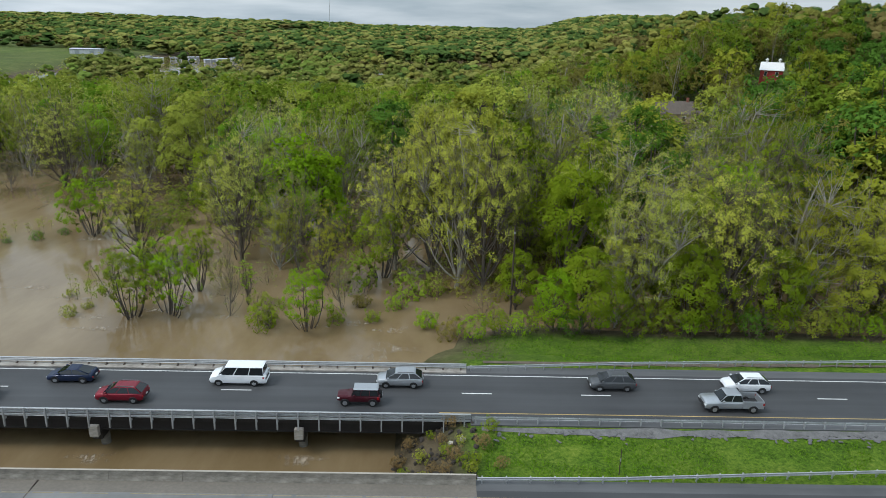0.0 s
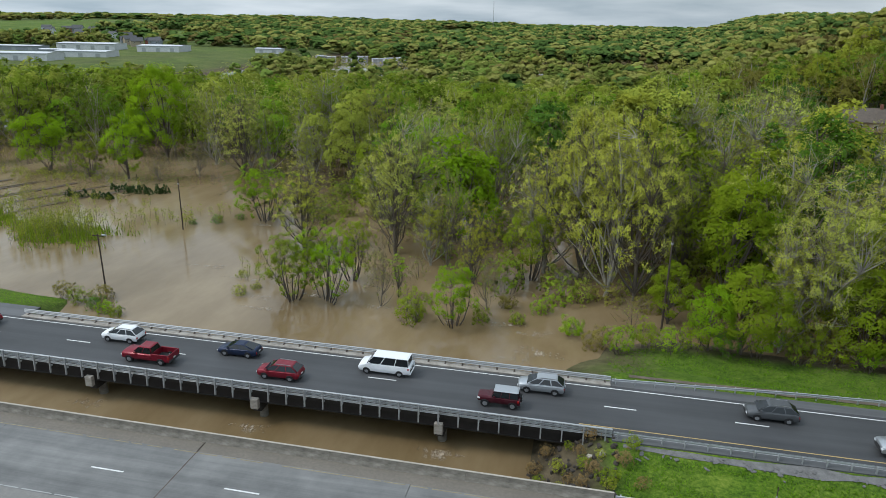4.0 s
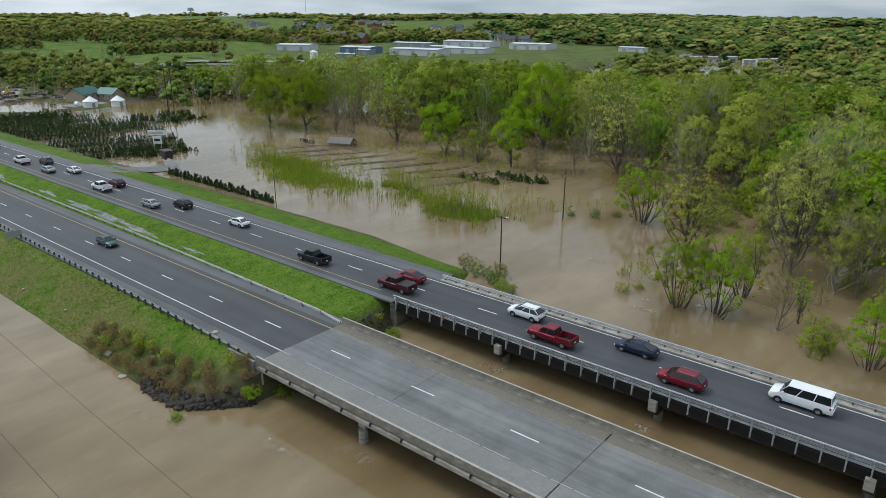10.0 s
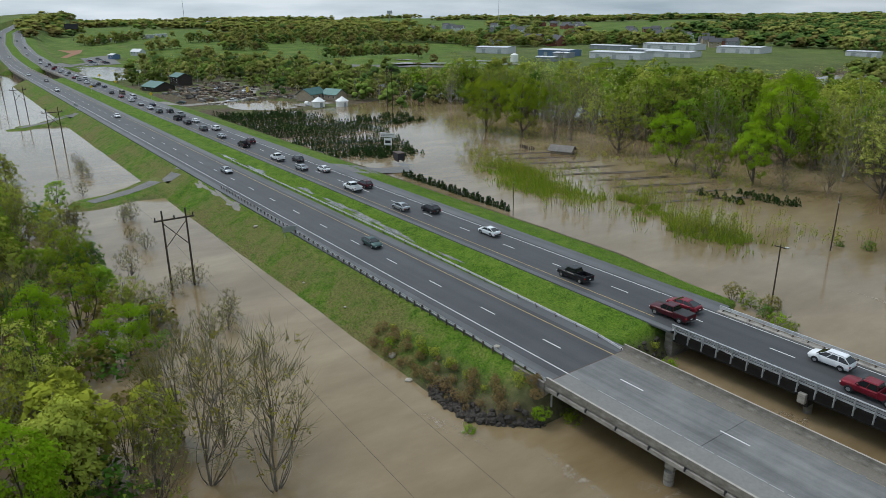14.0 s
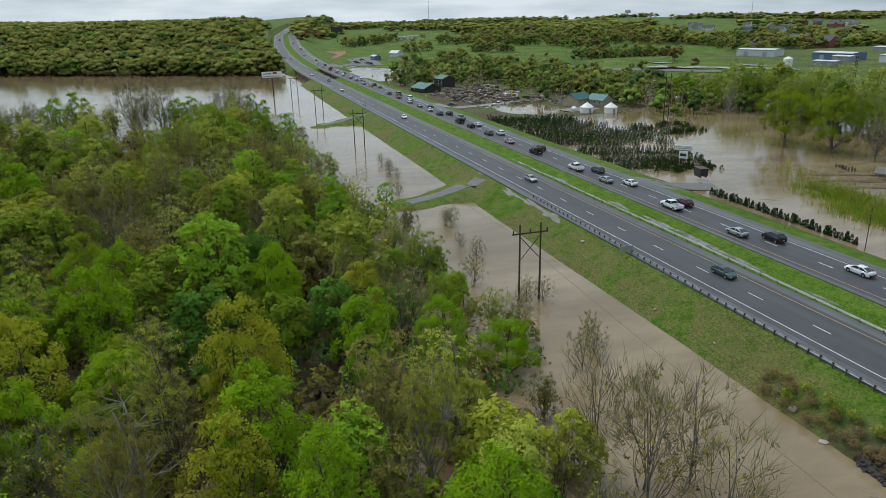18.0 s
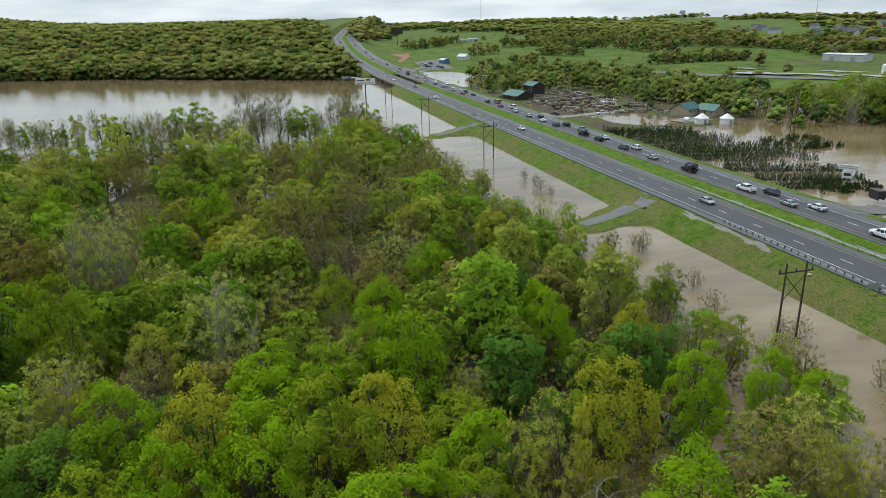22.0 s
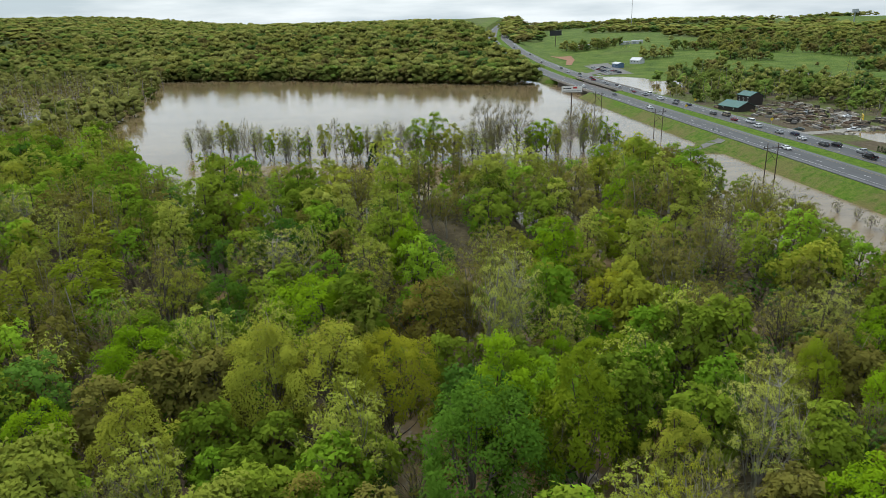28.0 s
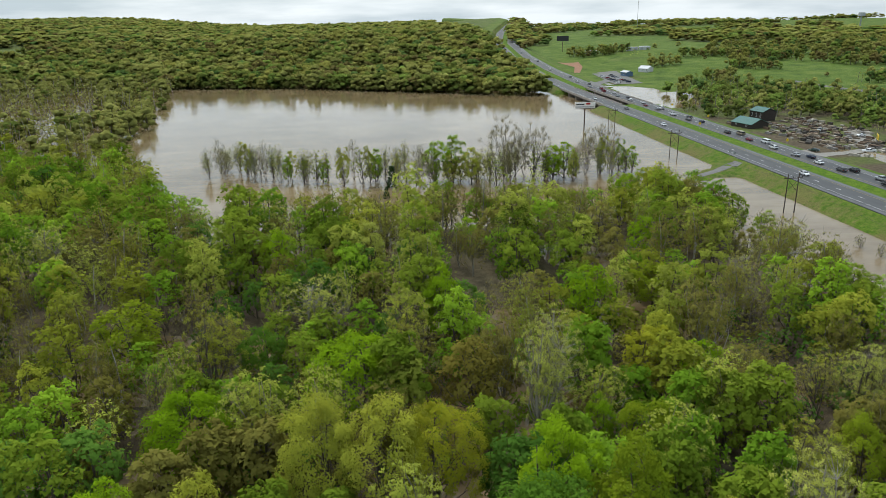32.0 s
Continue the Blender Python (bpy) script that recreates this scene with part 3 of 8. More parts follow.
def crown_leaves(rng, C, R, hub, count, size, m=8):
    """Leaves on the shells of small puffs that sit on each clump's outer side."""
    out = one(C - hub)
    d1 = away(unit(rng, len(C) * m), np.repeat(out, m, 0))
    RR, OO = np.repeat(R, m), np.repeat(out, m, 0)
    SC, SR = np.repeat(C, m, 0) + d1 * RR[:, None] * .66, RR * rng.uniform(.38, .70, len(d1))
    w = SR ** 2 * (1.1 + .35 * OO[:, 2])
    k = rng.choice(len(SC), count, p=w / w.sum())
    axis = one(d1[k] + OO[k])
    d2 = away(unit(rng, count), axis, -.25)
    pos = SC[k] + d2 * (SR[k] * (.42 + .75 * rng.random(count) ** .8))[:, None]
    nrm = one(d2 * .42 + d1[k] * .42 + OO[k] * .40 + [0, 0, .42] + unit(rng, count) * .16)
    V = spray(rng, pos, nrm, size)
    puff, small = rng.random(len(C)), rng.random(len(SC))
    tint = np.clip(.5 + .42 * (puff[k // m] - .5) + .35 * (small[k] - .5) + .22 * (rng.random(count) - .5), 0, 1)
    return V, np.repeat(tint, 3), np.repeat(nrm, 3, 0)


GOLD = (1 + 5 ** .5) / 2
ICO = one(np.array([(-1, GOLD, 0), (1, GOLD, 0), (-1, -GOLD, 0), (1, -GOLD, 0), (0, -1, GOLD), (0, 1, GOLD), (0, -1, -GOLD), (0, 1, -GOLD), (GOLD, 0, -1), (GOLD, 0, 1), (-GOLD, 0, -1), (-GOLD, 0, 1)], float))
ICO_F = np.array([t for t in itertools.combinations(range(12), 3) if all(np.linalg.norm(ICO[a] - ICO[b]) < 1.1 for a, b in itertools.combinations(t, 2))])


def crown_core(rng, C, R, hub):
    """Lumps of leaves deep inside a crown, seen between the sprays."""
    V, N, T = [], [], []
    for c, r in zip(C, R):
        turn = np.linalg.qr(rng.normal(size=(3, 3)))[0]
        d = (ICO @ turn)[ICO_F].reshape(-1, 3)
        V.append(c * [.86, .86, .95] + d * r * .92)
        N.append(one(d * .6 + one((c - hub)[None]) * .5 + [0, 0, .35]))
        T.append(np.full(len(d), .34 + .2 * rng.random()))
    return np.concatenate(V), np.concatenate(T), np.concatenate(N)


def leaf_faces(rng, centres, radii, count, size):
    """Loose sprays round thin stems."""
    k = rng.integers(0, len(centres), count)
    d = unit(rng, count)
    pos = centres[k] + d * radii[k][:, None]
    nrm = one(d + [0, 0, .6])
    return spray(rng, pos, nrm, size), np.repeat(rng.random(count), 3), np.repeat(nrm, 3, 0)


def twig_faces(rng, centres, radii, count, length, width, hub):
    """Bare twigs: long thin slivers fanning up and out."""
    k = rng.integers(0, len(centres), count)
    pos = centres[k] + unit(rng, count) * (radii[k] * .8 * rng.random(count))[:, None]
    d = (pos - hub)
    d /= np.linalg.norm(d, axis=1)[:, None] + 1e-6
    d = d * .6 + unit(rng, count) * .6 + [0, 0, .35]
    d /= np.linalg.norm(d, axis=1)[:, None]
    side = np.cross(d, unit(rng, count))
    side /= np.linalg.norm(side, axis=1)[:, None]
    ln = length * (.5 + rng.random(count))[:, None]
    V = np.stack([pos - side * width, pos + side * width, pos + d * ln], 1)
    return V.reshape(-1, 3)


# kind: height, crown radius, crown base share, limbs, trunk radius, leaf count near, leaf size near, twigs near, clumps, clump size, reach of the clumps
TREE_KINDS = {
    "grand": dict(h=18, r=7.2, base=.06, limbs=14, tr=.30, leaves=18000, size=.235, twigs=200, puffs=46, lump=.23, reach=(.55, .86)),
    "broad": dict(h=12.5, r=4.4, base=.08, limbs=11, tr=.17, leaves=9500, size=.20, twigs=100, puffs=30, lump=.27, reach=(.48, .84)),
    "tall": dict(h=16, r=4.6, base=.08, limbs=14, tr=.24, leaves=10500, size=.205, twigs=160, puffs=36, lump=.24, reach=(.42, .90)),
    "sparse": dict(h=16, r=4.9, base=.08, limbs=20, tr=.22, leaves=15500, size=.104, twigs=1500, puffs=260, lump=.098, reach=(.12, 1.04)),
    "multi": dict(h=11, r=4.6, base=.06, limbs=13, tr=.13, leaves=8500, size=.158, twigs=300, puffs=90, lump=.14, reach=(.35, 1.0)),
    "bare": dict(h=12, r=4.4, base=.10, limbs=16, tr=.13, leaves=700, size=.15, twigs=1900, puffs=80, lump=.13, reach=(.3, 1.0)),
    "shrub": dict(h=5, r=2.8, base=.02, limbs=9, tr=.07, leaves=2600, size=.155, twigs=220, puffs=40, lump=.19, reach=(.35, 1.08)),
    "slender": dict(h=15, r=2.3, base=.12, limbs=17, tr=.13, leaves=2600, size=.15, twigs=500, puffs=60, lump=.17, reach=(.3, 1.0)),
    "snag": dict(h=12, r=4.2, base=.2, limbs=18, tr=.11, leaves=60, size=.2, twigs=1700, puffs=60, lump=.14, reach=(.35, 1.0)),
}


def make_tree(kind, seed, detail=1.0):
    """Arrays of one tree at the origin: wood, leaves with tints, twigs. detail below 1 gives fewer, larger leaves."""
    K, rng, wood = TREE_KINDS[kind], np.random.default_rng(seed), Wood()
    h, r, fine = K["h"], K["r"], detail > .44
    top = np.array([rng.normal() * .05 * h, rng.normal() * .05 * h, h * .86])
    stems = 4 if kind in ("shrub", "multi") else 1
    trunk = curve(rng, (0, 0, -1.8), top, 7, .04)
    if stems == 1 or detail <= .08:
        wood.limb(trunk, K["tr"] * 1.25, K["tr"] * .25, 6 if fine else 4)
    low = K["base"] * (1 if detail > .1 else .4)
    cz, ez = h * (1 + low) / 2, h * (1 - low) / 2
    hub = np.array([0, 0, cz - .35 * ez])
    n = K["puffs"] if detail > .03 else min(K["puffs"], 12)
    q = np.arange(n) + .5
    up = np.clip(1 - 1.75 * q / n + rng.uniform(-.1, .1, n), -.85, .98)
    ang = q * 2.39996 + rng.random() * 6
    lobes = 1 + .13 * np.sin(2 * ang + seed) + .10 * np.sin(3 * ang + 2 * seed)
    reach = rng.uniform(*K["reach"], n)
    out = r * np.sqrt(1 - up * up) * reach * lobes
    C = np.stack([np.cos(ang) * out, np.sin(ang) * out, cz + ez * up * np.clip(reach + .12, 0, 1) * .92], -1)
    R = r * K["lump"] * rng.uniform(.72, 1.3, n)
    hold = np.linspace(0, n - 1, min(K["limbs"] if detail > .2 else 6, n)).astype(int)
    joints = []
    for k in hold:
        end = C[k]
        s = np.clip((end[2] / h) * .62, .12, .75)
        start = np.array([math.cos(ang[k]) * .25, math.sin(ang[k]) * .25, -1.0]) if stems > 1 else trunk[int(s * 6)]
        path = curve(rng, start, end, 5 if detail > .2 else 4, .10)
        w0 = rng.uniform(.38, .6) if stems == 1 else rng.uniform(.7, 1.1)
        if detail > .08:
            wood.limb(path, K["tr"] * w0, .025, 4 if fine else 3)
        joints.extend(path[2:4])
    if fine:
        joints = np.array(joints)
        for k in range(n):
            if k not in hold:
                near = joints[np.argmin(np.linalg.norm(joints - C[k] + [0, 0, .25 * r], axis=1))]
                wood.limb(curve(rng, near, C[k], 3, .12), K["tr"] * .16, .012, 3)
    nl, nt = max(12, int(K["leaves"] * detail)), max(4, int(K["twigs"] * detail))
    grow = detail ** -.46 * (.72 if detail < .04 else 1)
    lv, tint, nrm = crown_leaves(rng, C, R * (1.12 if detail < .1 else 1), hub, nl, K["size"] * grow, 8 if n < 60 else 4)
    if detail < .04 and kind not in ("bare", "snag", "slender", "sparse"):
        q = np.linspace(0, n - 1, min(n, 7 if detail > .01 else 4)).astype(int)
        core = crown_core(rng, C[q], np.maximum(R[q] * .8, r * (.45 if detail > .01 else .6)), hub)
        lv, tint, nrm = (np.concatenate(p) for p in zip((lv, tint, nrm), core))
    if detail < .04:                     # shading normals bent skyward to even the light on far crowns
        nrm = one(nrm + [0, 0, 1.5])
    tv = twig_faces(rng, C, R * 1.15, nt, 1.1 * min(1.6, grow), .016 * grow, hub)
    wv_, wf_ = wood.arrays()
    return dict(wood=(wv_, wf_), leaf=(lv, tint, nrm), twig=tv)


def tri_faces(n):
    return np.arange(n * 3, dtype=np.int32).reshape(n, 3)


TREE_MESHES = {}


def tree_meshes(kind, tone, variant, bark, detail=1.0):
    key = (kind, tone, variant, bark.name, detail)
    if key not in TREE_MESHES:
        t = make_tree(kind, 100 * variant + len(kind) * 7 + 3, detail)
        wv_, wf_ = t["wood"]
        tw = t["twig"]
        wood_me = mesh_from("trunk", wv_, wf_, [bark], smooth=True)
        lv, tint, nrm = t["leaf"]
        V = np.concatenate([lv, tw])
        idx = np.concatenate([np.zeros(len(lv) // 3), np.ones(len(tw) // 3)])
        crown_me = mesh_from("crown", V, tri_faces(len(V) // 3), [LEAF[tone, 0], TWIG], {"tint": np.concatenate([tint, np.full(len(tw), .5)])}, index=idx, soft=np.concatenate([nrm, tw * 0]))
        TREE_MESHES[key] = wood_me, crown_me
    return TREE_MESHES[key]


TONE_WORDS = {"bright": "fresh bright green", "mid": "mid green", "olive": "pale olive", "pale": "pale green", "gold": "yellow-green", "brown": "brown budding", "russet": "dry russet", "dark": "dark green", "willow": "pale yellow-olive"}
KIND_WORDS = {"broad": "round leafy tree", "tall": "tall leafy tree", "sparse": "tall open-crowned pale-limbed tree", "bare": "nearly bare tree with fine twigs",
              "shrub": "bushy many-stemmed shrub", "grand": "great spreading leafy tree", "multi": "airy many-stemmed tree", "slender": "slender upright tree", "snag": "bare dark forked tree"}


def plant(kind, tone, x, y, z, scale, seed, group, where, variants=3, name="", detail=1.0, size=None):
    bark = PALE_BARK if kind == "sparse" and seed % 2 == 0 else GREY_BARK if kind == "bare" else BARK
    wood_me, crown_me = tree_meshes(kind, tone, seed % variants, bark, detail)
    name = name or ("shrub" if kind == "shrub" else "tree")
    ob = thing(name, f"{TONE_WORDS[tone]} {KIND_WORDS[kind]} {where}", name, group, at=(x, y, z), rz=seed * 2.399 % 6.283, scale=scale)
    if size:                             # height and crown radius in metres
        ob.scale = (size[1] / TREE_KINDS[kind]["r"],) * 2 + (size[0] / TREE_KINDS[kind]["h"],)
    part("trunk", wood_me, None, ob)
    part("crown", crown_me, None, ob)
    return ob


FAR_CACHE = {}


def far_template(kind, variant, detail):
    key = (kind, variant, detail)
    if key not in FAR_CACHE:
        FAR_CACHE[key] = make_tree(kind, 900 + variant * 13 + len(kind), detail)
    return FAR_CACHE[key]


def woods(name, label, picks, detail, with_wood=True, flat=None, tone=1.0, distant=False, spread=1.0, drift=.95):
    """picks: {(kind, tone): array of x, y, z, scale, turn, tint}; drift: how far the tint changes from tree to tree. One object of stuff."""
    V, S, T, M = [], [], [], []
    tones = sorted({hue for _, hue in picks})
    # distant woods take the leaf copies with haze in their colour
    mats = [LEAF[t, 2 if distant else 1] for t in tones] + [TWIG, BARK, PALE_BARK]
    for (kind, hue), P in picks.items():
        P = np.asarray(P)
        for variant in range(3):
            Q = P[variant::3]
            if not len(Q):
                continue
            t = far_template(kind, variant, detail)
            lv, tint, nrm = t["leaf"]
            sets = [(lv, tint, tones.index(hue), nrm)]
            if detail >= .15:
                sets.append((t["twig"], np.full(len(t["twig"]), .5), len(tones), t["twig"] * 0))
            if with_wood:
                wv_, wf_ = t["wood"]
                tri = np.concatenate([wf_[:, [0, 1, 2]], wf_[:, [0, 2, 3]]]).ravel()
                sets.append((wv_[tri], np.full(len(tri), .5), len(tones) + (2 if kind == "sparse" else 1), wv_[tri] * 0))
            c, s = np.cos(Q[:, 4])[:, None], np.sin(Q[:, 4])[:, None]
            for src, ti, m, sn in sets:
                X = (src[None, :, 0] * c - src[None, :, 1] * s) * Q[:, 3:4] * spread + Q[:, 0:1]
                Y = (src[None, :, 0] * s + src[None, :, 1] * c) * Q[:, 3:4] * spread + Q[:, 1:2]
                Z = src[None, :, 2] * (Q[:, 3:4] if flat is None else flat) + Q[:, 2:3]
                V.append(np.stack([X, Y, Z], -1).reshape(-1, 3))
                S.append(np.stack([sn[None, :, 0] * c - sn[None, :, 1] * s, sn[None, :, 0] * s + sn[None, :, 1] * c, sn[None, :, 2] + 0 * c], -1).reshape(-1, 3))
                own = .45 if detail > .1 else .16
                T.append(np.clip(own * ti[None, :] + drift * (Q[:, 5:6] - .5) + .5 - own / 2, 0, 1).ravel() * tone)
                M.append(np.full(X.size // 3, m))
    V = np.concatenate(V)
    return tagged(new(name, mesh_from(name, V, tri_faces(len(V) // 3), mats, {"tint": np.concatenate(T)}, index=np.concatenate(M), soft=np.concatenate(S))),
                  label, "woods", kind="stuff")


def scatter(x0, x1, y0, y1, spacing, seed):
    """Places on a jittered grid."""
    rng = np.random.default_rng(seed)
    a, b = np.meshgrid(np.arange(x0, x1, spacing), np.arange(y0, y1, spacing), indexing="ij")
    n = a.size
    return (a.ravel() + rng.uniform(-.48, .48, n) * spacing, b.ravel() + rng.uniform(-.48, .48, n) * spacing, rng)


def choose(rng, n, table, patch):
    """Kind and tone for each place: table of (kind, tone, weight); patch drifts the choice over the land."""
    w = np.array([t[2] for t in table], float)
    cum = np.cumsum(w / w.sum())
    u = np.clip(.62 * rng.random(n) + .38 * np.clip((patch - .5) * 2.2 + .5, 0, 1), 0, .9999)
    u = np.argsort(np.argsort(u)) / n
    return np.searchsorted(cum, u)

# ---- the woods, stand by stand ----
SOUTH_TABLE = [("broad", "dark", 1.3), ("broad", "mid", 2.8), ("broad", "brown", 1.6), ("bare", "brown", 2.0), ("tall", "mid", 1.4), ("broad", "bright", 2.2), ("tall", "bright", 1.0), ("sparse", "olive", 2.0), ("bare", "olive", 1.0), ("tall", "olive", 1.5), ("sparse", "brown", 2.2), ("tall", "gold", 1.0), ("broad", "gold", .6)]
NORTH_TABLE = [("tall", "mid", 2.0), ("broad", "bright", 2.2), ("sparse", "olive", 2.2), ("sparse", "pale", 1.4), ("tall", "olive", 1.8), ("broad", "mid", 1.6), ("bare", "olive", 1.2), ("sparse", "mid", 1.6), ("sparse", "willow", 1.0), ("tall", "dark", .8), ("multi", "bright", 1.0)]
HILL_TABLE = [("broad", "mid", 2.0), ("tall", "gold", 1.3), ("broad", "dark", 2.0), ("broad", "olive", 2.4), ("tall", "mid", 1.4), ("broad", "brown", 2.4), ("tall", "olive", 2.0), ("broad", "bright", 1.0), ("sparse", "olive", 1.2), ("broad", "gold", 1.0)]
KNOLL_TABLE = [("broad", "dark", 2.4), ("broad", "mid", 2.4), ("broad", "brown", 3.0), ("tall", "gold", 1.2), ("tall", "mid", 1.4), ("sparse", "brown", 1.4), ("broad", "olive", 1.2), ("tall", "dark", 1.0), ("broad", "gold", .8)]
RIDGE_TABLE = [("broad", "dark", 3.0), ("broad", "mid", 2.4), ("tall", "olive", 1.4), ("broad", "brown", 1.2), ("tall", "dark", 1.6)]
CREEK_TABLE = [("sparse", "olive", 2), ("sparse", "brown", 2), ("bare", "brown", 1.6), ("sparse", "pale", 1.6), ("tall", "olive", 1.2), ("broad", "mid", .6)]
SHORE_TABLE = [("tall", "olive", 2.4), ("tall", "mid", 2), ("sparse", "olive", 1.5), ("tall", "bright", 1.2), ("tall", "gold", .8)]


def stand(x0, x1, y0, y1, spacing, seed, table, keep, size=(.8, 1.2)):
    """Trees of one stand: rows of x, y, z, scale, turn, tint and the table's index."""
    x, y, rng = scatter(x0, x1, y0, y1, spacing, seed)
    k = keep(x, y, rng)
    x, y = x[k], y[k]
    n = len(x)
    pick = choose(rng, n, table, vnoise(x, y, 45, seed, 2))
    z = np.maximum(ground_z(x, y), -6.0)
    return np.stack([x, y, z, rng.uniform(*size, n), rng.random(n) * 6.283, rng.random(n)], -1), pick


def to_picks(rows, pick, table, picks=None):
    picks = {} if picks is None else picks
    for i, (kind, tone, _) in enumerate(table):
        sel = rows[pick == i]
        if len(sel):
            picks[kind, tone] = np.concatenate([picks[kind, tone], sel]) if (kind, tone) in picks else sel
    return picks


def south_edge(x):
    return -1.5 + 5 * (vnoise(x, x * 0, 18, 41) - .5) + 5.5 * step(-205, -185, x) * step(-98, -112, x) - 6 * step(-330, -345, x) + 6 * step(-134, -122, x) * step(-78, -90, x)


def south_keep(x, y, rng):
    lake = (x < np.interp(y, [-330, -230, -176, -60, 10], [-420, -400, -300, -286, -312]))
    creek = np.abs(x + 410 + .55 * (y + 230)) < 9
    return (y < south_edge(x)) & (y > -135 + .57 * (x + 76)) & (x < -52) & ~lake & ~creek & (rng.random(len(x)) < .97)


# trees that tower over the south wood: kind, tone, x, y, height of the top, crown radius
DEEP_WOOD = [("broad", "mid", -196, -162, 12, 8.0), ("sparse", "olive", -187, -143.5, 15.6, 6.4), ("sparse", "pale", -205, -128, 12.6, 7.2), ("broad", "bright", -201, -103, 14, 4.3), ("sparse", "pale", -176.5, -88, 16.4, 5.2),
             ("broad", "bright", -201, -72.8, 12.4, 5.6), ("broad", "mid", -215, -54.5, 7, 6.0), ("grand", "bright", -177.5, -120.5, 12, 7.6), ("broad", "brown", -176, -101, 10.6, 6.0), ("grand", "bright", -165.5, -143.5, 10.6, 7.6),
             ("broad", "dark", -190, -137, 8.8, 4.6), ("sparse", "pale", -244, -186, 11, 6.5), ("sparse", "pale", -244, -196, 16, 7.0), ("sparse", "olive", -189, -111, 13.6, 5.6)]
MID_WOOD = [("grand", "olive", -153.7, -124, 14.3, 6.4), ("grand", "olive", -152.6, -115.5, 14.8, 6.6), ("grand", "gold", -154, -107.5, 13.2, 5.6), ("tall", "bright", -141, -95.5, 17.6, 5.2), ("broad", "mid", -159, -78, 7.4, 5.8), ("sparse", "olive", -146.5, -61, 10.8, 5.4),
            ("broad", "olive", -142, -137, 13, 5.0), ("broad", "bright", -146, -149, 10.3, 4.6), ("tall", "olive", -134.7, -77.5, 11, 4.0), ("grand", "dark", -131.5, -99.5, 16.6, 8.0), ("broad", "bright", -163, -83.5, 6.4, 2.9),
            ("sparse", "brown", -180, -49, 4.6, 3.6), ("broad", "bright", -181, -59, 4.8, 5.0), ("sparse", "olive", -172.5, -42, 7.4, 4.2), ("sparse", "pale", -171.5, -34.5, 6.6, 4.6), ("broad", "mid", -137.5, -88, 16.9, 4.6), ("tall", "brown", -119, -115, 16, 5.2)]
LAKE_SIDE = [("broad", "bright", -241, -140, 11.8, 4.6), ("tall", "pale", -237, -117.5, 13, 5.0), ("broad", "bright", -260, -90.5, 6.4, 5.0), ("broad", "mid", -283, -55, 7.4, 5.0), ("broad", "bright", -240, -48, 10.4, 4.6), ("sparse", "olive", -209, -38.5, 9.6, 5.0),
             ("broad", "gold", -180, -69.5, 9, 5.0), ("bare", "brown", -216.5, -90.5, 4, 6.0), ("broad", "bright", -279, -38.5, 12, 4.8), ("sparse", "pale", -166.6, -90.2, 18.6, 4.6), ("sparse", "pale", -165, -40, 11.6, 4.4)]
NEAR_WOOD = [("sparse", "gold", -120.5, -83.2, 15.4, 3.2), ("broad", "bright", -114.5, -78.3, 13.4, 3.3), ("sparse", "pale", -134.3, -68.6, 17, 4.3), ("broad", "gold", -109.2, -69.9, 15.4, 4.2), ("tall", "gold", -106.8, -53.7, 15.2, 4.0), ("broad", "bright", -120.8, -47.2, 13.2, 4.8),
             ("broad", "bright", -127.3, -50.5, 12, 3.4), ("broad", "bright", -142, -47, 10.5, 3.6), ("broad", "mid", -148.6, -53, 10, 4.0), ("broad", "bright", -107.5, -105, 12, 3.2), ("broad", "bright", -159.5, -35, 8.6, 5.2), ("broad", "bright", -137, -24.7, 8.6, 4.0),
             ("broad", "bright", -129.3, -26.3, 10.6, 4.0), ("tall", "bright", -97.2, -51, 11.9, 3.3), ("tall", "mid", -103.7, -58.8, 15.7, 3.8), ("broad", "gold", -102.4, -31.4, 14.5, 4.8)]
EDGE_WOOD = [("tall", "bright", -89.4, -30.6, 14, 2.9), ("broad", "gold", -127.8, -14, 7.2, 4.0), ("broad", "bright", -108.6, -17, 10.6, 4.4), ("broad", "bright", -107.1, -8, 9.3, 3.4), ("multi", "mid", -142.5, .5, 5.6, 4.4), ("tall", "bright", -105.4, -65.6, 13.8, 3.4),
             ("broad", "bright", -102.4, -72.4, 13.6, 3.8), ("broad", "bright", -189, -8, 6.2, 5.0), ("broad", "bright", -164.7, -18.8, 6, 4.8), ("sparse", "olive", -99.5, -39.7, 14, 3.8), ("broad", "gold", -85, -33, 11.2, 3.4), ("broad", "bright", -109, 1.5, 3.6, 4.2),
             ("broad", "bright", -75.4, -14, 10.2, 4.5), ("broad", "bright", -81, -26.1, 11.3, 3.8), ("sparse", "gold", -89.4, -15, 11.7, 3.4), ("multi", "mid", -123.6, -2, 6.0, 4.8), ("sparse", "brown", -85.7, -41.4, 15.3, 3.8)]
TOWERING = DEEP_WOOD + MID_WOOD + LAKE_SIDE + NEAR_WOOD + EDGE_WOOD
for n, (kind, tone, x, y, top, radius) in enumerate(TOWERING):
    radius = max(radius, .25 * (top + 4.6))
    plant(kind, tone, x, y, -4.6, 1.0, n, "tall trees of the south wood", "rising over the wood", detail=1.0 if x > -170 else .5, size=(top + 4.6, radius))


def apart(rows, others, share, gap):
    """Which places keep clear of the trees that stand there already."""
    X = np.array([t[2:4] for t in others])
    R = np.array([t[5] for t in others])
    d = np.hypot(rows[:, 0:1] - X[None, :, 0], rows[:, 1:2] - X[None, :, 1])
    return (d > R[None] * share + gap).all(1)


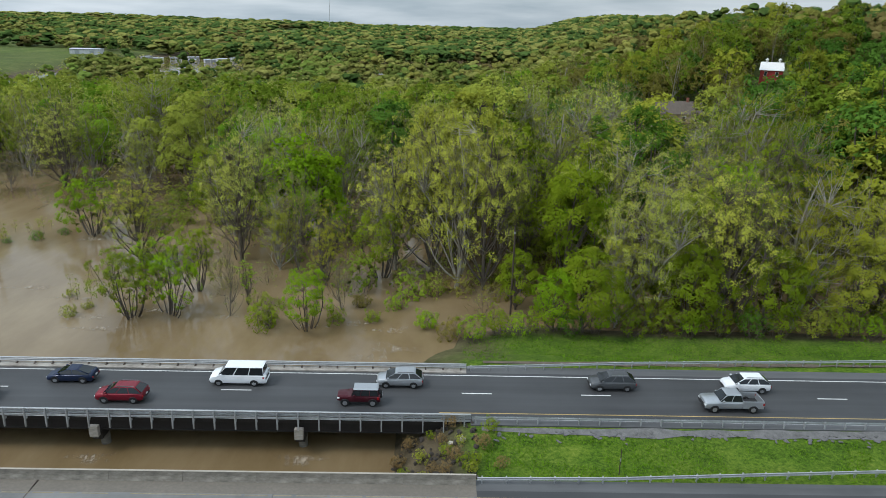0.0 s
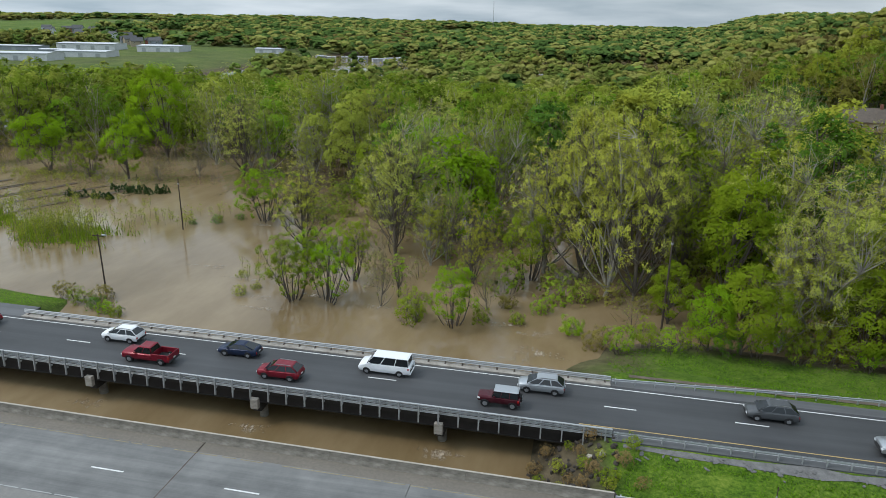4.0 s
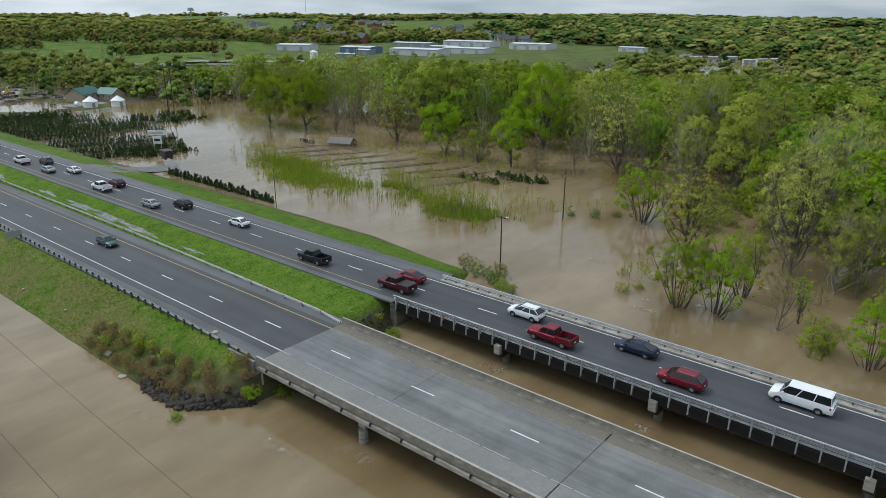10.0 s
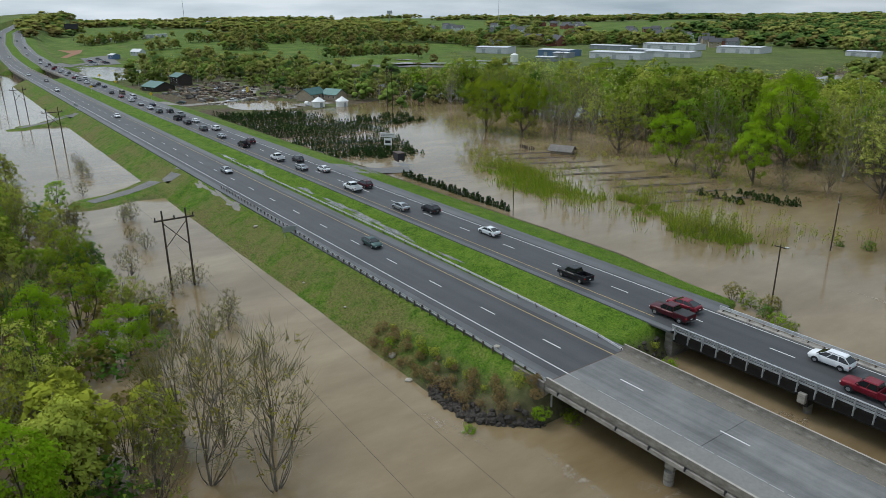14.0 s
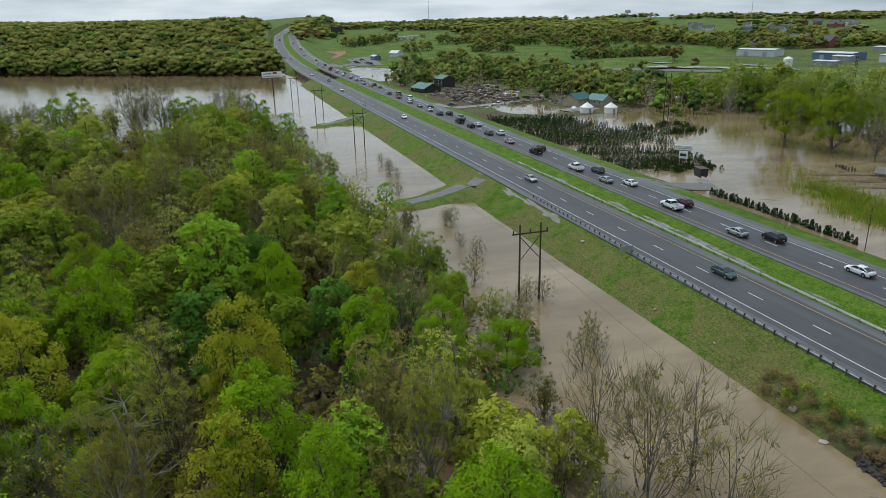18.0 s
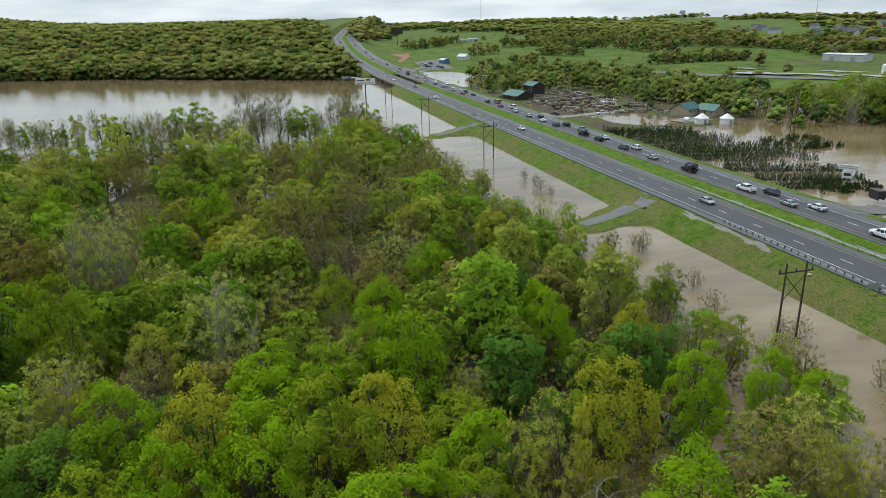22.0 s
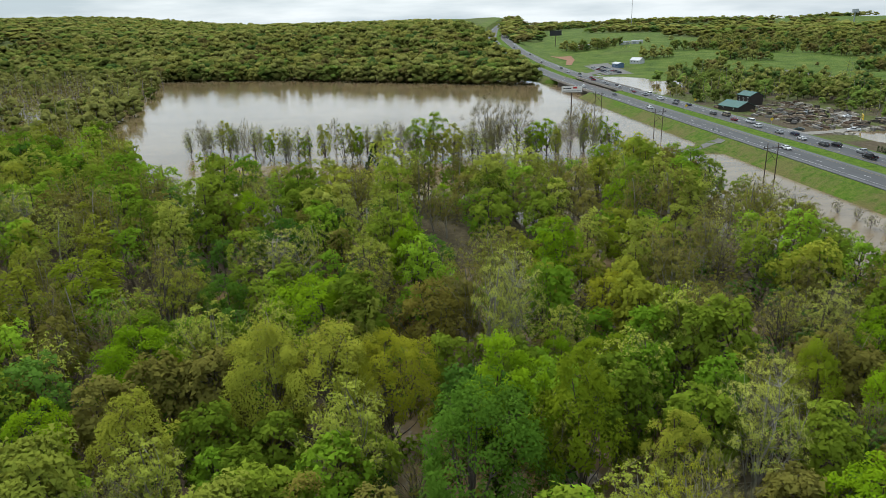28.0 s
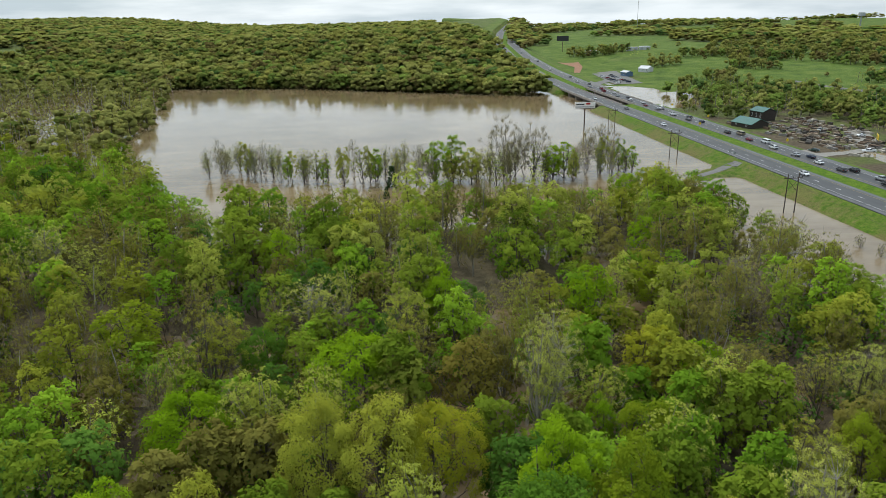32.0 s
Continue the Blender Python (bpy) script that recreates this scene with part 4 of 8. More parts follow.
rows, pick = stand(-430, -46, -420, 8, 7.4, 51, SOUTH_TABLE, south_keep, (.72, 1.15))
clear = apart(rows, TOWERING, .72, 2.2)
rows, pick = rows[clear], pick[clear]
rows[:, 3] *= .62 + .38 * step(1, 22, south_edge(rows[:, 0]) - rows[:, 1])               # lower towards the ditch
rows[:, 3] *= 1 + .15 * step(-200, -260, rows[:, 0])
reach = np.hypot(rows[:, 0] + 92, (rows[:, 1] + 62) * .85)
reach[(rows[:, 0] > -60) & (rows[:, 1] < -12)] = 999
mask = np.zeros(len(rows), bool)
mask[np.argsort(reach)[:60]] = True
for n, (row, p) in enumerate(zip(rows[mask], pick[mask])):
    kind, tone, _ = SOUTH_TABLE[p]
    plant(kind, tone, row[0], row[1], row[2], row[3], n, "trees of the flooded south wood", "in the flooded wood",
          detail=.65 if np.hypot(row[0] + 80, row[1] + 70) < 50 else .45)
close = ~mask & (reach < 98)
woods("south_thicket", "mixed spring trees crowding the flooded wood", to_picks(rows[close], pick[close], SOUTH_TABLE), .34)
middle = ~mask & ~close & (rows[:, 0] > -270)
woods("south_wood", "mixed spring woodland standing in flood water", to_picks(rows[middle], pick[middle], SOUTH_TABLE), .15)
far_ = ~mask & ~middle
woods("lakeside_wood", "mixed spring woodland along the lake shore", to_picks(rows[far_], pick[far_], SOUTH_TABLE), .085)
UNDER_TABLE = [("shrub", "mid", 2), ("shrub", "brown", 4), ("shrub", "dark", 2)]
rows, pick = stand(-330, -50, -260, 6, 5.4, 52, UNDER_TABLE, lambda x, y, rng: south_keep(x, y + 2, rng) & (x > -210) & (rng.random(len(x)) < .85), (.7, 1.25))
woods("undergrowth", "brown and green undergrowth between the flooded trees", to_picks(rows, pick, UNDER_TABLE), .09)


def north_edge(x):
    return np.interp(x, [-420, -330, -260, -200, -150, -110, -80, -50, -40, -12, 0, 20, 60, 200], [215, 190, 185, 175, 176, 172, 160, 134, 120, 114, 112, 94, 92, 92])


def north_keep(x, y, rng):
    house_view = (np.abs(x - .345 * y) < 8) & (y > 140) & (y < 232) | (np.abs(x - .475 * y) < 8.5) & (y > 178) & (y < 258) | (np.hypot(x - 76, y - 220) < 13)
    works = house_view | ((x < -250) & (y > 235)) | (x > .66 * y + 20)
    clearing = (np.abs(x + 172) < 22) & (np.abs(y - 150) < 16)
    dense = step(.22, .34, vnoise(x, y, 28, 61, 2))
    return (y > north_edge(x) + 5 * (vnoise(x, y, 14, 63) - .5)) & ~works & ~clearing & (rng.random(len(x)) < (.30 + .7 * dense) * (1 - .72 * step(8, -4, x) * step(166, 148, y) * step(-75, -60, x)))


# trees that can be told apart in and beside the flood: kind, tone, x, y, height, crown radius
CURRENT = [("multi", "bright", -63.5, 124.8, 12.6, 6.2), ("multi", "mid", -41.2, 88.2, 10.8, 4.8), ("multi", "bright", -36.4, 89.2, 11.6, 4.4), ("sparse", "olive", -49, 111, 16.4, 6.4), ("multi", "mid", -35.3, 98, 11, 3.8), ("bare", "olive", -28.1, 88.8, 11, 2.6),
           ("slender", "bright", -26.4, 93, 8, 1.7), ("multi", "bright", -16.5, 85.2, 9.2, 4.0), ("shrub", "mid", -22.5, 85.3, 4.6, 2.8), ("sparse", "pale", -32.3, 112.4, 24, 7.2), ("sparse", "olive", -24.5, 107.2, 14.6, 4.4), ("bare", "olive", -21.6, 107.8, 16.6, 4.4),
           ("sparse", "olive", -25.6, 137.4, 22.5, 6.6), ("sparse", "gold", -15.7, 101.2, 14, 3.8), ("bare", "brown", -12.5, 92, 8, 2.6)]
SYCAMORES = [("sparse", "willow", -6, 108.7, 23, 7.0), ("sparse", "willow", -1.2, 107.9, 28, 7.8), ("sparse", "willow", 3.3, 101.6, 29, 7.2), ("sparse", "willow", 8.4, 100.4, 28.5, 7.0), ("multi", "mid", -8, 105.5, 12, 5.2), ("sparse", "mid", 15, 112, 20, 6.0),
             ("broad", "mid", 20.4, 82.8, 11.6, 5.2), ("broad", "bright", 16.2, 82.2, 8.6, 3.2), ("sparse", "pale", 29.7, 87, 25, 7.4), ("sparse", "willow", 40, 87, 24.5, 7.4), ("sparse", "gold", 51.4, 87, 24.5, 7.4), ("broad", "mid", 34, 84, 12.2, 4.8), ("sparse", "olive", 25.5, 87.5, 18, 4.8),
             ("broad", "mid", 45.5, 84.5, 12, 4.6), ("tall", "olive", 57.5, 85, 14, 4.6), ("sparse", "olive", 64, 91, 23, 7.0), ("tall", "mid", 12.5, 93, 10, 3.4)]
FAR_EDGE = [("tall", "bright", -113.1, 150.7, 16.8, 5.6), ("sparse", "pale", -89, 163, 21.5, 8.2), ("multi", "mid", -124.4, 150.7, 11.6, 5.6), ("sparse", "olive", -162, 157.3, 17.3, 7.2), ("broad", "bright", -139.7, 153.4, 15.7, 6.6), ("grand", "bright", -121, 179, 25.7, 9.4),
            ("sparse", "mid", -73, 181.6, 26.5, 10), ("sparse", "olive", -55, 178, 23.5, 9.0), ("bare", "brown", -97.2, 156.5, 9, 4.6), ("grand", "mid", -204.7, 156, 20.5, 9.0), ("grand", "mid", -222, 153, 20, 9.0), ("sparse", "pale", -37.6, 172.2, 21.5, 7.4),
            ("snag", "brown", -189.4, 156.3, 13.3, 6.0), ("snag", "brown", -185.5, 160.7, 11.3, 5.0), ("bare", "brown", -104.5, 151.5, 7, 3.6), ("bare", "olive", -131, 153, 9, 3.6)]
for group, others, where in (("lone trees of the flood", CURRENT, "in the brown current"), ("great trees of the bank", SYCAMORES, "over the bank"), ("trees of the far edge", FAR_EDGE, "at the wood's edge")):
    for n, (kind, tone, x, y, tall, radius) in enumerate(others):
        base = float(ground_z(x, y)) if x > 14 and y < 100 else WATER - .4
        plant(kind, tone, x, y, base, 1.0, n, group, where, name="shrub" if kind == "shrub" else "", size=(tall + .4, radius))
TOLD = CURRENT + SYCAMORES + FAR_EDGE

rows, pick = stand(-330, 150, 80, 330, 8.6, 55, NORTH_TABLE, north_keep, (1.0, 1.5))
clear = apart(rows, TOLD, .62, 2.0)
rows, pick = rows[clear], pick[clear]
rows[:, 3] *= 1 - .30 * step(215, 300, rows[:, 1]) * step(40, 0, rows[:, 0])
rows[:, 3] *= 1 + .28 * step(-60, -20, rows[:, 0]) * step(92, 104, rows[:, 1]) * step(175, 150, rows[:, 1])
near = (rows[:, 0] > -75) & (rows[:, 0] < 66) & (rows[:, 1] < 160)
mask = np.zeros(len(rows), bool)
mask[np.flatnonzero(near)[np.argsort(rows[near, 1])[:34]]] = True
for n, (row, p) in enumerate(zip(rows[mask], pick[mask])):
    kind, tone, _ = NORTH_TABLE[p]
    plant(kind, tone, row[0], row[1], row[2], row[3], n, "trees of the flooded north wood", "in the brown flood", detail=.8 if row[1] < 122 else .45)
close = ~mask & near
woods("north_thicket", "mixed spring trees crowding the flooded bank", to_picks(rows[close], pick[close], NORTH_TABLE), .46, tone=.9)
knoll = ~mask & ~close & (rows[:, 0] > .2 * rows[:, 1] - 6)
pick[knoll] = choose(np.random.default_rng(58), int(knoll.sum()), KNOLL_TABLE, vnoise(rows[knoll, 0], rows[knoll, 1], 40, 59, 2))
woods("hillside_wood", "dense olive and brown woodland climbing the hill", to_picks(rows[knoll], pick[knoll], KNOLL_TABLE), .20, tone=.8)
front = ~mask & ~close & ~knoll & (rows[:, 1] < 205)
woods("north_wood", "mixed spring woodland on the flood plain", to_picks(rows[front], pick[front], NORTH_TABLE), .22, tone=.92)
behind = ~mask & ~close & ~knoll & ~front
woods("inner_wood", "mixed spring woodland deep on the flood plain", to_picks(rows[behind], pick[behind], NORTH_TABLE), .11, tone=.85, spread=1.08)

BANK_TABLE = [("multi", "mid", 2), ("bare", "olive", 2), ("shrub", "olive", 1.6), ("shrub", "mid", 1.6), ("multi", "olive", 1.4), ("shrub", "brown", 1.2)]
rows, pick = stand(-58, 70, 84, 170, 5.6, 57, BANK_TABLE, lambda x, y, rng: (rng.random(len(x)) < .55 - .38 * step(6, -4, x) * step(132, 116, y)) & (y > np.interp(x, [-58, -40, -12, 0, 8, 70], [118, 98, 95, 97, 84, 84])), (.5, 1.0))
rows[:, 3] *= np.where(np.array([t[0] for t in BANK_TABLE])[pick] == "shrub", 1.2, .8)
clear = apart(rows, CURRENT, .3, 1.2)
woods("bank_thicket", "young trees and brush among the flooded trunks", to_picks(rows[clear], pick[clear], BANK_TABLE), .16, tone=.9)

far_picks, plain_picks = {}, {}


def far_stand(x0, x1, y0, y1, spacing, seed, table, keep, size=(.85, 1.25), close=False):
    r, p = stand(x0, x1, y0, y1, spacing, seed, table, keep, size)
    to_picks(r, p, table, plain_picks if close else far_picks)


def shore_x(y):
    return np.interp(y, [-900, -382, -201, -96, 9.5, 40], [-950, -801, -757, -697, -628, -640])


far_stand(-1150, -560, -560, 34, 11.0, 71, HILL_TABLE, lambda x, y, rng: (x < shore_x(y) - 2) & (y - shift(x) < 26), (.85, 1.5))
far_stand(-830, -600, -560, 34, 7.0, 85, SHORE_TABLE, lambda x, y, rng: (x < shore_x(y) + 2) & (x > shore_x(y) - 16) & (y - shift(x) < 24), (.8, 1.15))
far_stand(-850, -395, -620, -225, 10, 73, CREEK_TABLE, lambda x, y, rng: (y < -225 - .20 * (-395 - x) - 14 * vnoise(x, y, 30, 5)) & (x > shore_x(y) - 4) & (np.abs(x + 410 + .55 * (y + 230)) > 10), close=True)
far_stand(150, 420, 84, 420, 10, 74, KNOLL_TABLE, lambda x, y, rng: meadow(x, y) < .5, close=True)
far_stand(-60, 110, 330, 560, 10, 75, HILL_TABLE, lambda x, y, rng: (x > 30 + .137 * (y - 110)) | (vnoise(x, y, 40, 6) > .40) & ((x / y < -.12) | (x / y > -.02) | (y < 400) | (vnoise(x, y, 30, 8) > .55)), (.65, 1.05))
far_stand(-330, 0, 330, 700, 11.5, 76, NORTH_TABLE, lambda x, y, rng: (vnoise(x, y, 60, 7) > .45) & ((x > -250) | (y > 640)) & ((x / y < -.12) | (y < 400) | (vnoise(x, y, 30, 8) > .55)) & ((x / y < -.42) | (x / y > -.25) | (y < 470) | (vnoise(x, y, 26, 9) > .62)), (.6, .95))
far_stand(110, 420, 420, 720, 12, 78, KNOLL_TABLE, lambda x, y, rng: x > 80)
far_stand(-640, -290, 165, 250, 9, 79, NORTH_TABLE, lambda x, y, rng: (y - shift(x) > 158) & (meadow(x, y) < .6), (.6, .9), True)
far_stand(-625, -455, 98, 200, 8.0, 86, NORTH_TABLE, lambda x, y, rng: (y > 100 + 55 * step(-470, -455, x)) & ((x > -560) | (y > 112)) & (np.hypot(x + 463, y - 111) > 12) & (rng.random(len(x)) < .85), (.55, .95), True)
far_stand(-460, -325, 158, 215, 8.0, 87, NORTH_TABLE, lambda x, y, rng: (y > 160 - .25 * (x + 420)) & (rng.random(len(x)) < .85), (.55, .95), True)
far_stand(-452, -346, 128, 166, 8.0, 89, NORTH_TABLE, lambda x, y, rng: (np.hypot(x + 344, y - 146) > 15) & (y > 140 - .12 * (x + 450)) & (vnoise(x, y, 16, 93) > .42), (.35, .7), True)
far_stand(-560, -470, 86, 104, 7.0, 90, NORTH_TABLE, lambda x, y, rng: (x > -530) & (np.hypot(x + 463, y - 111) > 13), (.35, .6), True)
far_stand(-1050, -520, 150, 640, 8.5, 88, HILL_TABLE, lambda x, y, rng: (meadow(x, y) > .3) & (vnoise(x, y, 62, 91, 2) > .61) & (y - shift(x) > 95) & ((x < -830) | (y > 175)), (.55, .95), True)
far_stand(-1000, -330, 200, 700, 22, 84, HILL_TABLE, lambda x, y, rng: (meadow(x, y) > .3) & ((x < -520) | (y < 330)) & (rng.random(len(x)) < .16) & (y - shift(x) > 60), (.3, .7))
far_stand(-1000, -500, 90, 700, 12, 80, HILL_TABLE, lambda x, y, rng: (meadow(x, y) < .35) & (y - shift(x) > 100 + 40 * (x < -560)) & ((x < -620) | (y > 600)), (.75, 1.1))
# from here on the haze of distance is painted into the leaves
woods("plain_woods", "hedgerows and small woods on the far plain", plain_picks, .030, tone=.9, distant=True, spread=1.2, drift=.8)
woods("far_woods", "distant wooded hills in haze-greyed spring greens", far_picks, .018, with_wood=False, tone=1.0, distant=True, spread=1.45, drift=.7)
far_picks = {}
far_stand(-2300, -1150, -1100, 70, 18, 72, HILL_TABLE, lambda x, y, rng: y - shift(x) < 24, (1.3, 1.7))
far_stand(-900, 700, 700, 1500, 15, 77, RIDGE_TABLE, lambda x, y, rng: (meadow(x, y) < .4) & ((x > -400) | (y > 990) | (rng.random(len(x)) < .35)) & ((x < 420) | (rng.random(len(x)) < .5)), (1.0, 1.45))
far_stand(-2400, -1000, 110, 1400, 21, 81, HILL_TABLE, lambda x, y, rng: (y - shift(x) > 55) & (meadow(x, y) < .5), (1.4, 1.9))
far_stand(420, 900, 84, 720, 20, 83, HILL_TABLE, lambda x, y, rng: x > 0, (1.4, 1.9))
far_stand(-1500, 1500, 1500, 2600, 36, 82, RIDGE_TABLE, lambda x, y, rng: rng.random(len(x)) < .9, (2.2, 3.0))
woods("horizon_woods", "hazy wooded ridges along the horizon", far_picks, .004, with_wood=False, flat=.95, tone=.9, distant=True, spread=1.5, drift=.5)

# ---- bridges ----
def piece(name, me, parent, at=(0, 0, 0), rz=0.0):
    """One of many alike pieces, on a shared mesh."""
    ob = new(name, me)
    ob.location, ob.rotation_euler = at, (0, 0, rz)
    ob.parent = parent
    return ob


def to_mesh(name, bm, mat):
    me = bpy.data.meshes.new(name)
    bmesh.ops.recalc_face_normals(bm, faces=bm.faces)
    bm.to_mesh(me)
    bm.free()
    me.materials.append(mat)
    return me


SPAN = (BR_E - BR_W)
PIERS = (-50.6, -31.4, -12.2)

eb = thing("concrete_bridge", "worn grey concrete road bridge with low solid parapets", "bridge", kind="structure")
edges = [BR_W, -50.6, -31.4, -12.2, BR_E]
for a, b in zip(edges[:-1], edges[1:]):
    part("deck_slab", boxes((a + .02, b - .02, 35.15, 47.95, -.42, .004)), DECK_M, eb)
for n in range(5):
    y = 36.6 + n * 2.5
    part("girder", boxes((BR_W, BR_E, y - .22, y + .22, -1.45, -.42), (BR_W, BR_E, y - .4, y + .4, -1.6, -1.4)), CONCRETE, eb)
bm_seg = bmesh.new()
L_SEG = 5.9


def parapet_mesh(profile, length, mat=CONCRETE):
    V, F = sweep(profile, [0, length + .045], [0, 0], [0, 0])
    k = len(profile)
    me = bpy.data.meshes.new("parapet_panel")
    me.from_pydata([tuple(v) for v in V], [], [tuple(f) for f in F] + [tuple(range(k)), tuple(range(2 * k - 1, k - 1, -1))])
    bm = bmesh.new()
    bm.from_mesh(me)
    bmesh.ops.recalc_face_normals(bm, faces=bm.faces)
    bm.to_mesh(me)
    bm.free()
    me.materials.append(mat)
    return me


bm_seg.free()
south_panel = parapet_mesh([(-.20, -.24), (.18, -.24), (.18, .02), (.12, .34), (.06, .60), (-.16, .62), (-.20, .30)], L_SEG, SOOTY)
north_panel = parapet_mesh([(-.24, -.60), (.22, -.60), (.22, .76), (.16, .84), (-.06, .84), (-.12, .40), (-.24, .02)], L_SEG, SOOTY)
ledge_panel = parapet_mesh([(-.24, -.86), (.16, -.86), (.16, -.40), (-.20, -.40), (-.24, -.44)], L_SEG, CONCRETE)
bracket = to_mesh("drain_bracket", boxes((-.10, .10, -.16, .0, -.09, .05), (-.06, .06, -.24, -.12, -.30, -.02)), TRIM_BLACK)
for n in range(12):
    x = BR_W + n * SPAN / 12
    for me, y in ((south_panel, 35.2), (north_panel, 47.7), (ledge_panel, 35.12)):
        piece("parapet_panel", me, eb, (x, y, 0))
for n in range(18):
    piece("drain_bracket", bracket, eb, (BR_W + 2 + n * 3.95, 35.0, -.32))
part("rim", boxes((BR_W, BR_E, 35.03, 35.27, .622, .640)), plain("pale_rim", (.42, .39, .34), .85, 0, 1.5, .3), eb, "pale worn parapet rim")
part("rim", boxes((BR_W, BR_E, 47.66, 47.84, .842, .858)), plain("pale_rim_north", (.40, .36, .30), .85, 0, 1.5, .3), eb, "pale worn parapet rim")
for x in (-52.0, -32.8, -13.6):
    part("pier_cap", boxes((x - .5, x + .5, 35.9, 47.0, -2.3, -1.6), bevel=.05), CONCRETE, eb)
    for y in (36.1, 40.0, 43.6, 46.9):
        part("pier_column", rod((x, y, -9), (x, y, -2.5), .48, sides=14), CONCRETE, eb)
for x, s in ((BR_W, -1), (BR_E, 1)):
    part("abutment", boxes((min(x, x + s * 1.2), max(x, x + s * 1.2), 35.0, 48.0, -4.6, -.42), bevel=.04), CONCRETE, eb)
    part("wing_wall", boxes((min(x, x + s * 5), max(x, x + s * 5), 34.7, 35.0, -3.0, .1), bevel=.03), SOOTY, eb)
part("dirty_shoulder", boxes((BR_W + .05, BR_E, 46.05, 47.5, -.1, .009)), plain("brown_stained_deck", (.165, .145, .12), .85, 0, .25, .22), eb)
part("dirty_shoulder", boxes((BR_W + .05, BR_E, 35.4, 38.25, -.1, .009)), plain("pale_stained_deck", (.205, .198, .185), .85, 0, .2, .2), eb)
part("expansion_joint", boxes((BR_W - .12, BR_W + .02, 36, 47.5, -.2, .010)), DARK_STEEL, eb)
for x in PIERS[1:2]:
    part("expansion_joint", boxes((x - .05, x + .05, 35.4, 47.5, -.1, .009)), DARK_STEEL, eb)
part("drain_pipe", boxes((BR_W + 1.0, BR_W + 1.15, 34.85, 35.0, -2.4, -1.0)), GALV, eb)

wb = thing("steel_railed_bridge", "asphalt-decked road bridge with shade-dark concrete edge and steel post rails", "bridge", kind="structure")
# slab and south kerb coloured as the shadow below the rail
part("deck_slab", boxes((BR_W, BR_E, 57.1, 67.05, -.55, -.30)), SHADE_CONCRETE, wb)
part("kerb", boxes((BR_W, BR_E, 56.95, 57.4, -.30, .06), bevel=.03), SHADE_CONCRETE, wb)
part("kerb", boxes((BR_W, BR_E, 66.2, 67.15, -.30, .16), bevel=.03), CONCRETE, wb)
for n in range(5):
    y = 57.3 + n * 2.25
    # girders painted with the underdeck shade
    part("girder", boxes((BR_W, BR_E, y - .03, y + .03, -1.5, -.62), (BR_W, BR_E, y - .2, y + .2, -1.54, -1.5)), SHADE_STEEL, wb)
for x in PIERS:
    # cap coloured as shaded concrete; only its end block keeps plain concrete
    part("pier_cap", boxes((x - .46, x + .46, 57.05, 67.0, -2.6, -1.56), bevel=.05), SHADE_CONCRETE, wb)
    part("cap_end", boxes((x - .42, x + .42, 56.45, 56.93, -2.02, -.86), bevel=.04), CONCRETE, wb, "pale concrete cap end")
    for y in (58.5, 61.8, 65.0):
        part("pier_column", rod((x, y, -9), (x, y, -2.55), .45, sides=14), SOOTY, wb)
for x, s in ((BR_W, -1), (BR_E, 1)):
    part("abutment", boxes((min(x, x + s * 1.2), max(x, x + s * 1.2), 57.2, 66.8, -4.6, -.56), bevel=.04), SOOTY, wb)
BEAM = [(0, .0), (.05, .03), (.05, .09), (.01, .13), (.01, .19), (.05, .23), (.05, .29), (0, .32), (-.012, .32), (.035, .285), (.035, .235), (0, .195), (0, .125), (.035, .085), (.035, .035), (-.012, 0)]




def rail_post(out):
    """An outward-leaning steel post on the deck's edge."""
    bm = boxes((-.06, .06, -.09, .09, -.95, .95))
    for v in bm.verts:
        v.co.y += out * (.10 if v.co.z < 0 else 0)
    box(bm, -.05, .05, min(0, -out * .3), max(0, -out * .3), -.30, -.12)
    return to_mesh("rail_post", bm, GALV)


post_s, post_n = rail_post(-1), to_mesh("rail_post", boxes((-.07, .07, -.06, .06, -.35, .62), (-.09, .09, -.26, .0, .08, .22)), DARK_STEEL)
rail_s = thing("bridge_rail", "weathered galvanised bridge rail of three steel beams on posts", "railing", "bridge rails")
for z in (.02, .36):
    part("rail_beam", mesh_from("rail_beam", *sweep([(p[0] * 1.0, p[1] * .8) for p in BEAM], [BR_W, BR_E], [WB_S + .12] * 2, [z] * 2), [GALV]), None, rail_s)
part("top_rail", boxes((BR_W, BR_E, WB_S - .06, WB_S + .14, .80, .92), bevel=.02), GALV, rail_s)
for n in range(37):
    piece("rail_post", post_s, rail_s, (BR_W + .6 + n * (SPAN - 1.2) / 36, WB_S - .08, 0))
rail_n = thing("bridge_rail", "weathered bridge rail on a concrete kerb with dark brackets", "railing", "bridge rails")
part("rail_beam", mesh_from("rail_beam", *sweep([(-p[0], p[1]) for p in BEAM], [BR_W, BR_E], [WB_N + .05] * 2, [.36] * 2), [GALV]), None, rail_n)
part("top_rail", boxes((BR_W, BR_E, WB_N + .02, WB_N + .2, .70, .82), bevel=.02), GALV, rail_n)
for n in range(38):
    piece("rail_post", post_n, rail_n, (BR_W + .6 + n * (SPAN - 1.2) / 37, WB_N + .12, 0))

# dashes between the lanes: 3 m long, 9 m gaps
dash = to_mesh("lane_dash", boxes((0, 3.05, -.07, .07, .0, .018)), WHITE_LINE)
dashes = thing("lane_dashes", "broken white lane lines on both carriageways", "road marking", kind="structure")
for v, x0 in ((EB_D, -63.2), (WB_D, -57.6)):
    for n in range(-60, 20):
        x = x0 + n * 12.19
        if x < 200:
            ob = piece("lane_dash", dash, dashes, (x, v + float(shift(x)), float(road_z(x))))

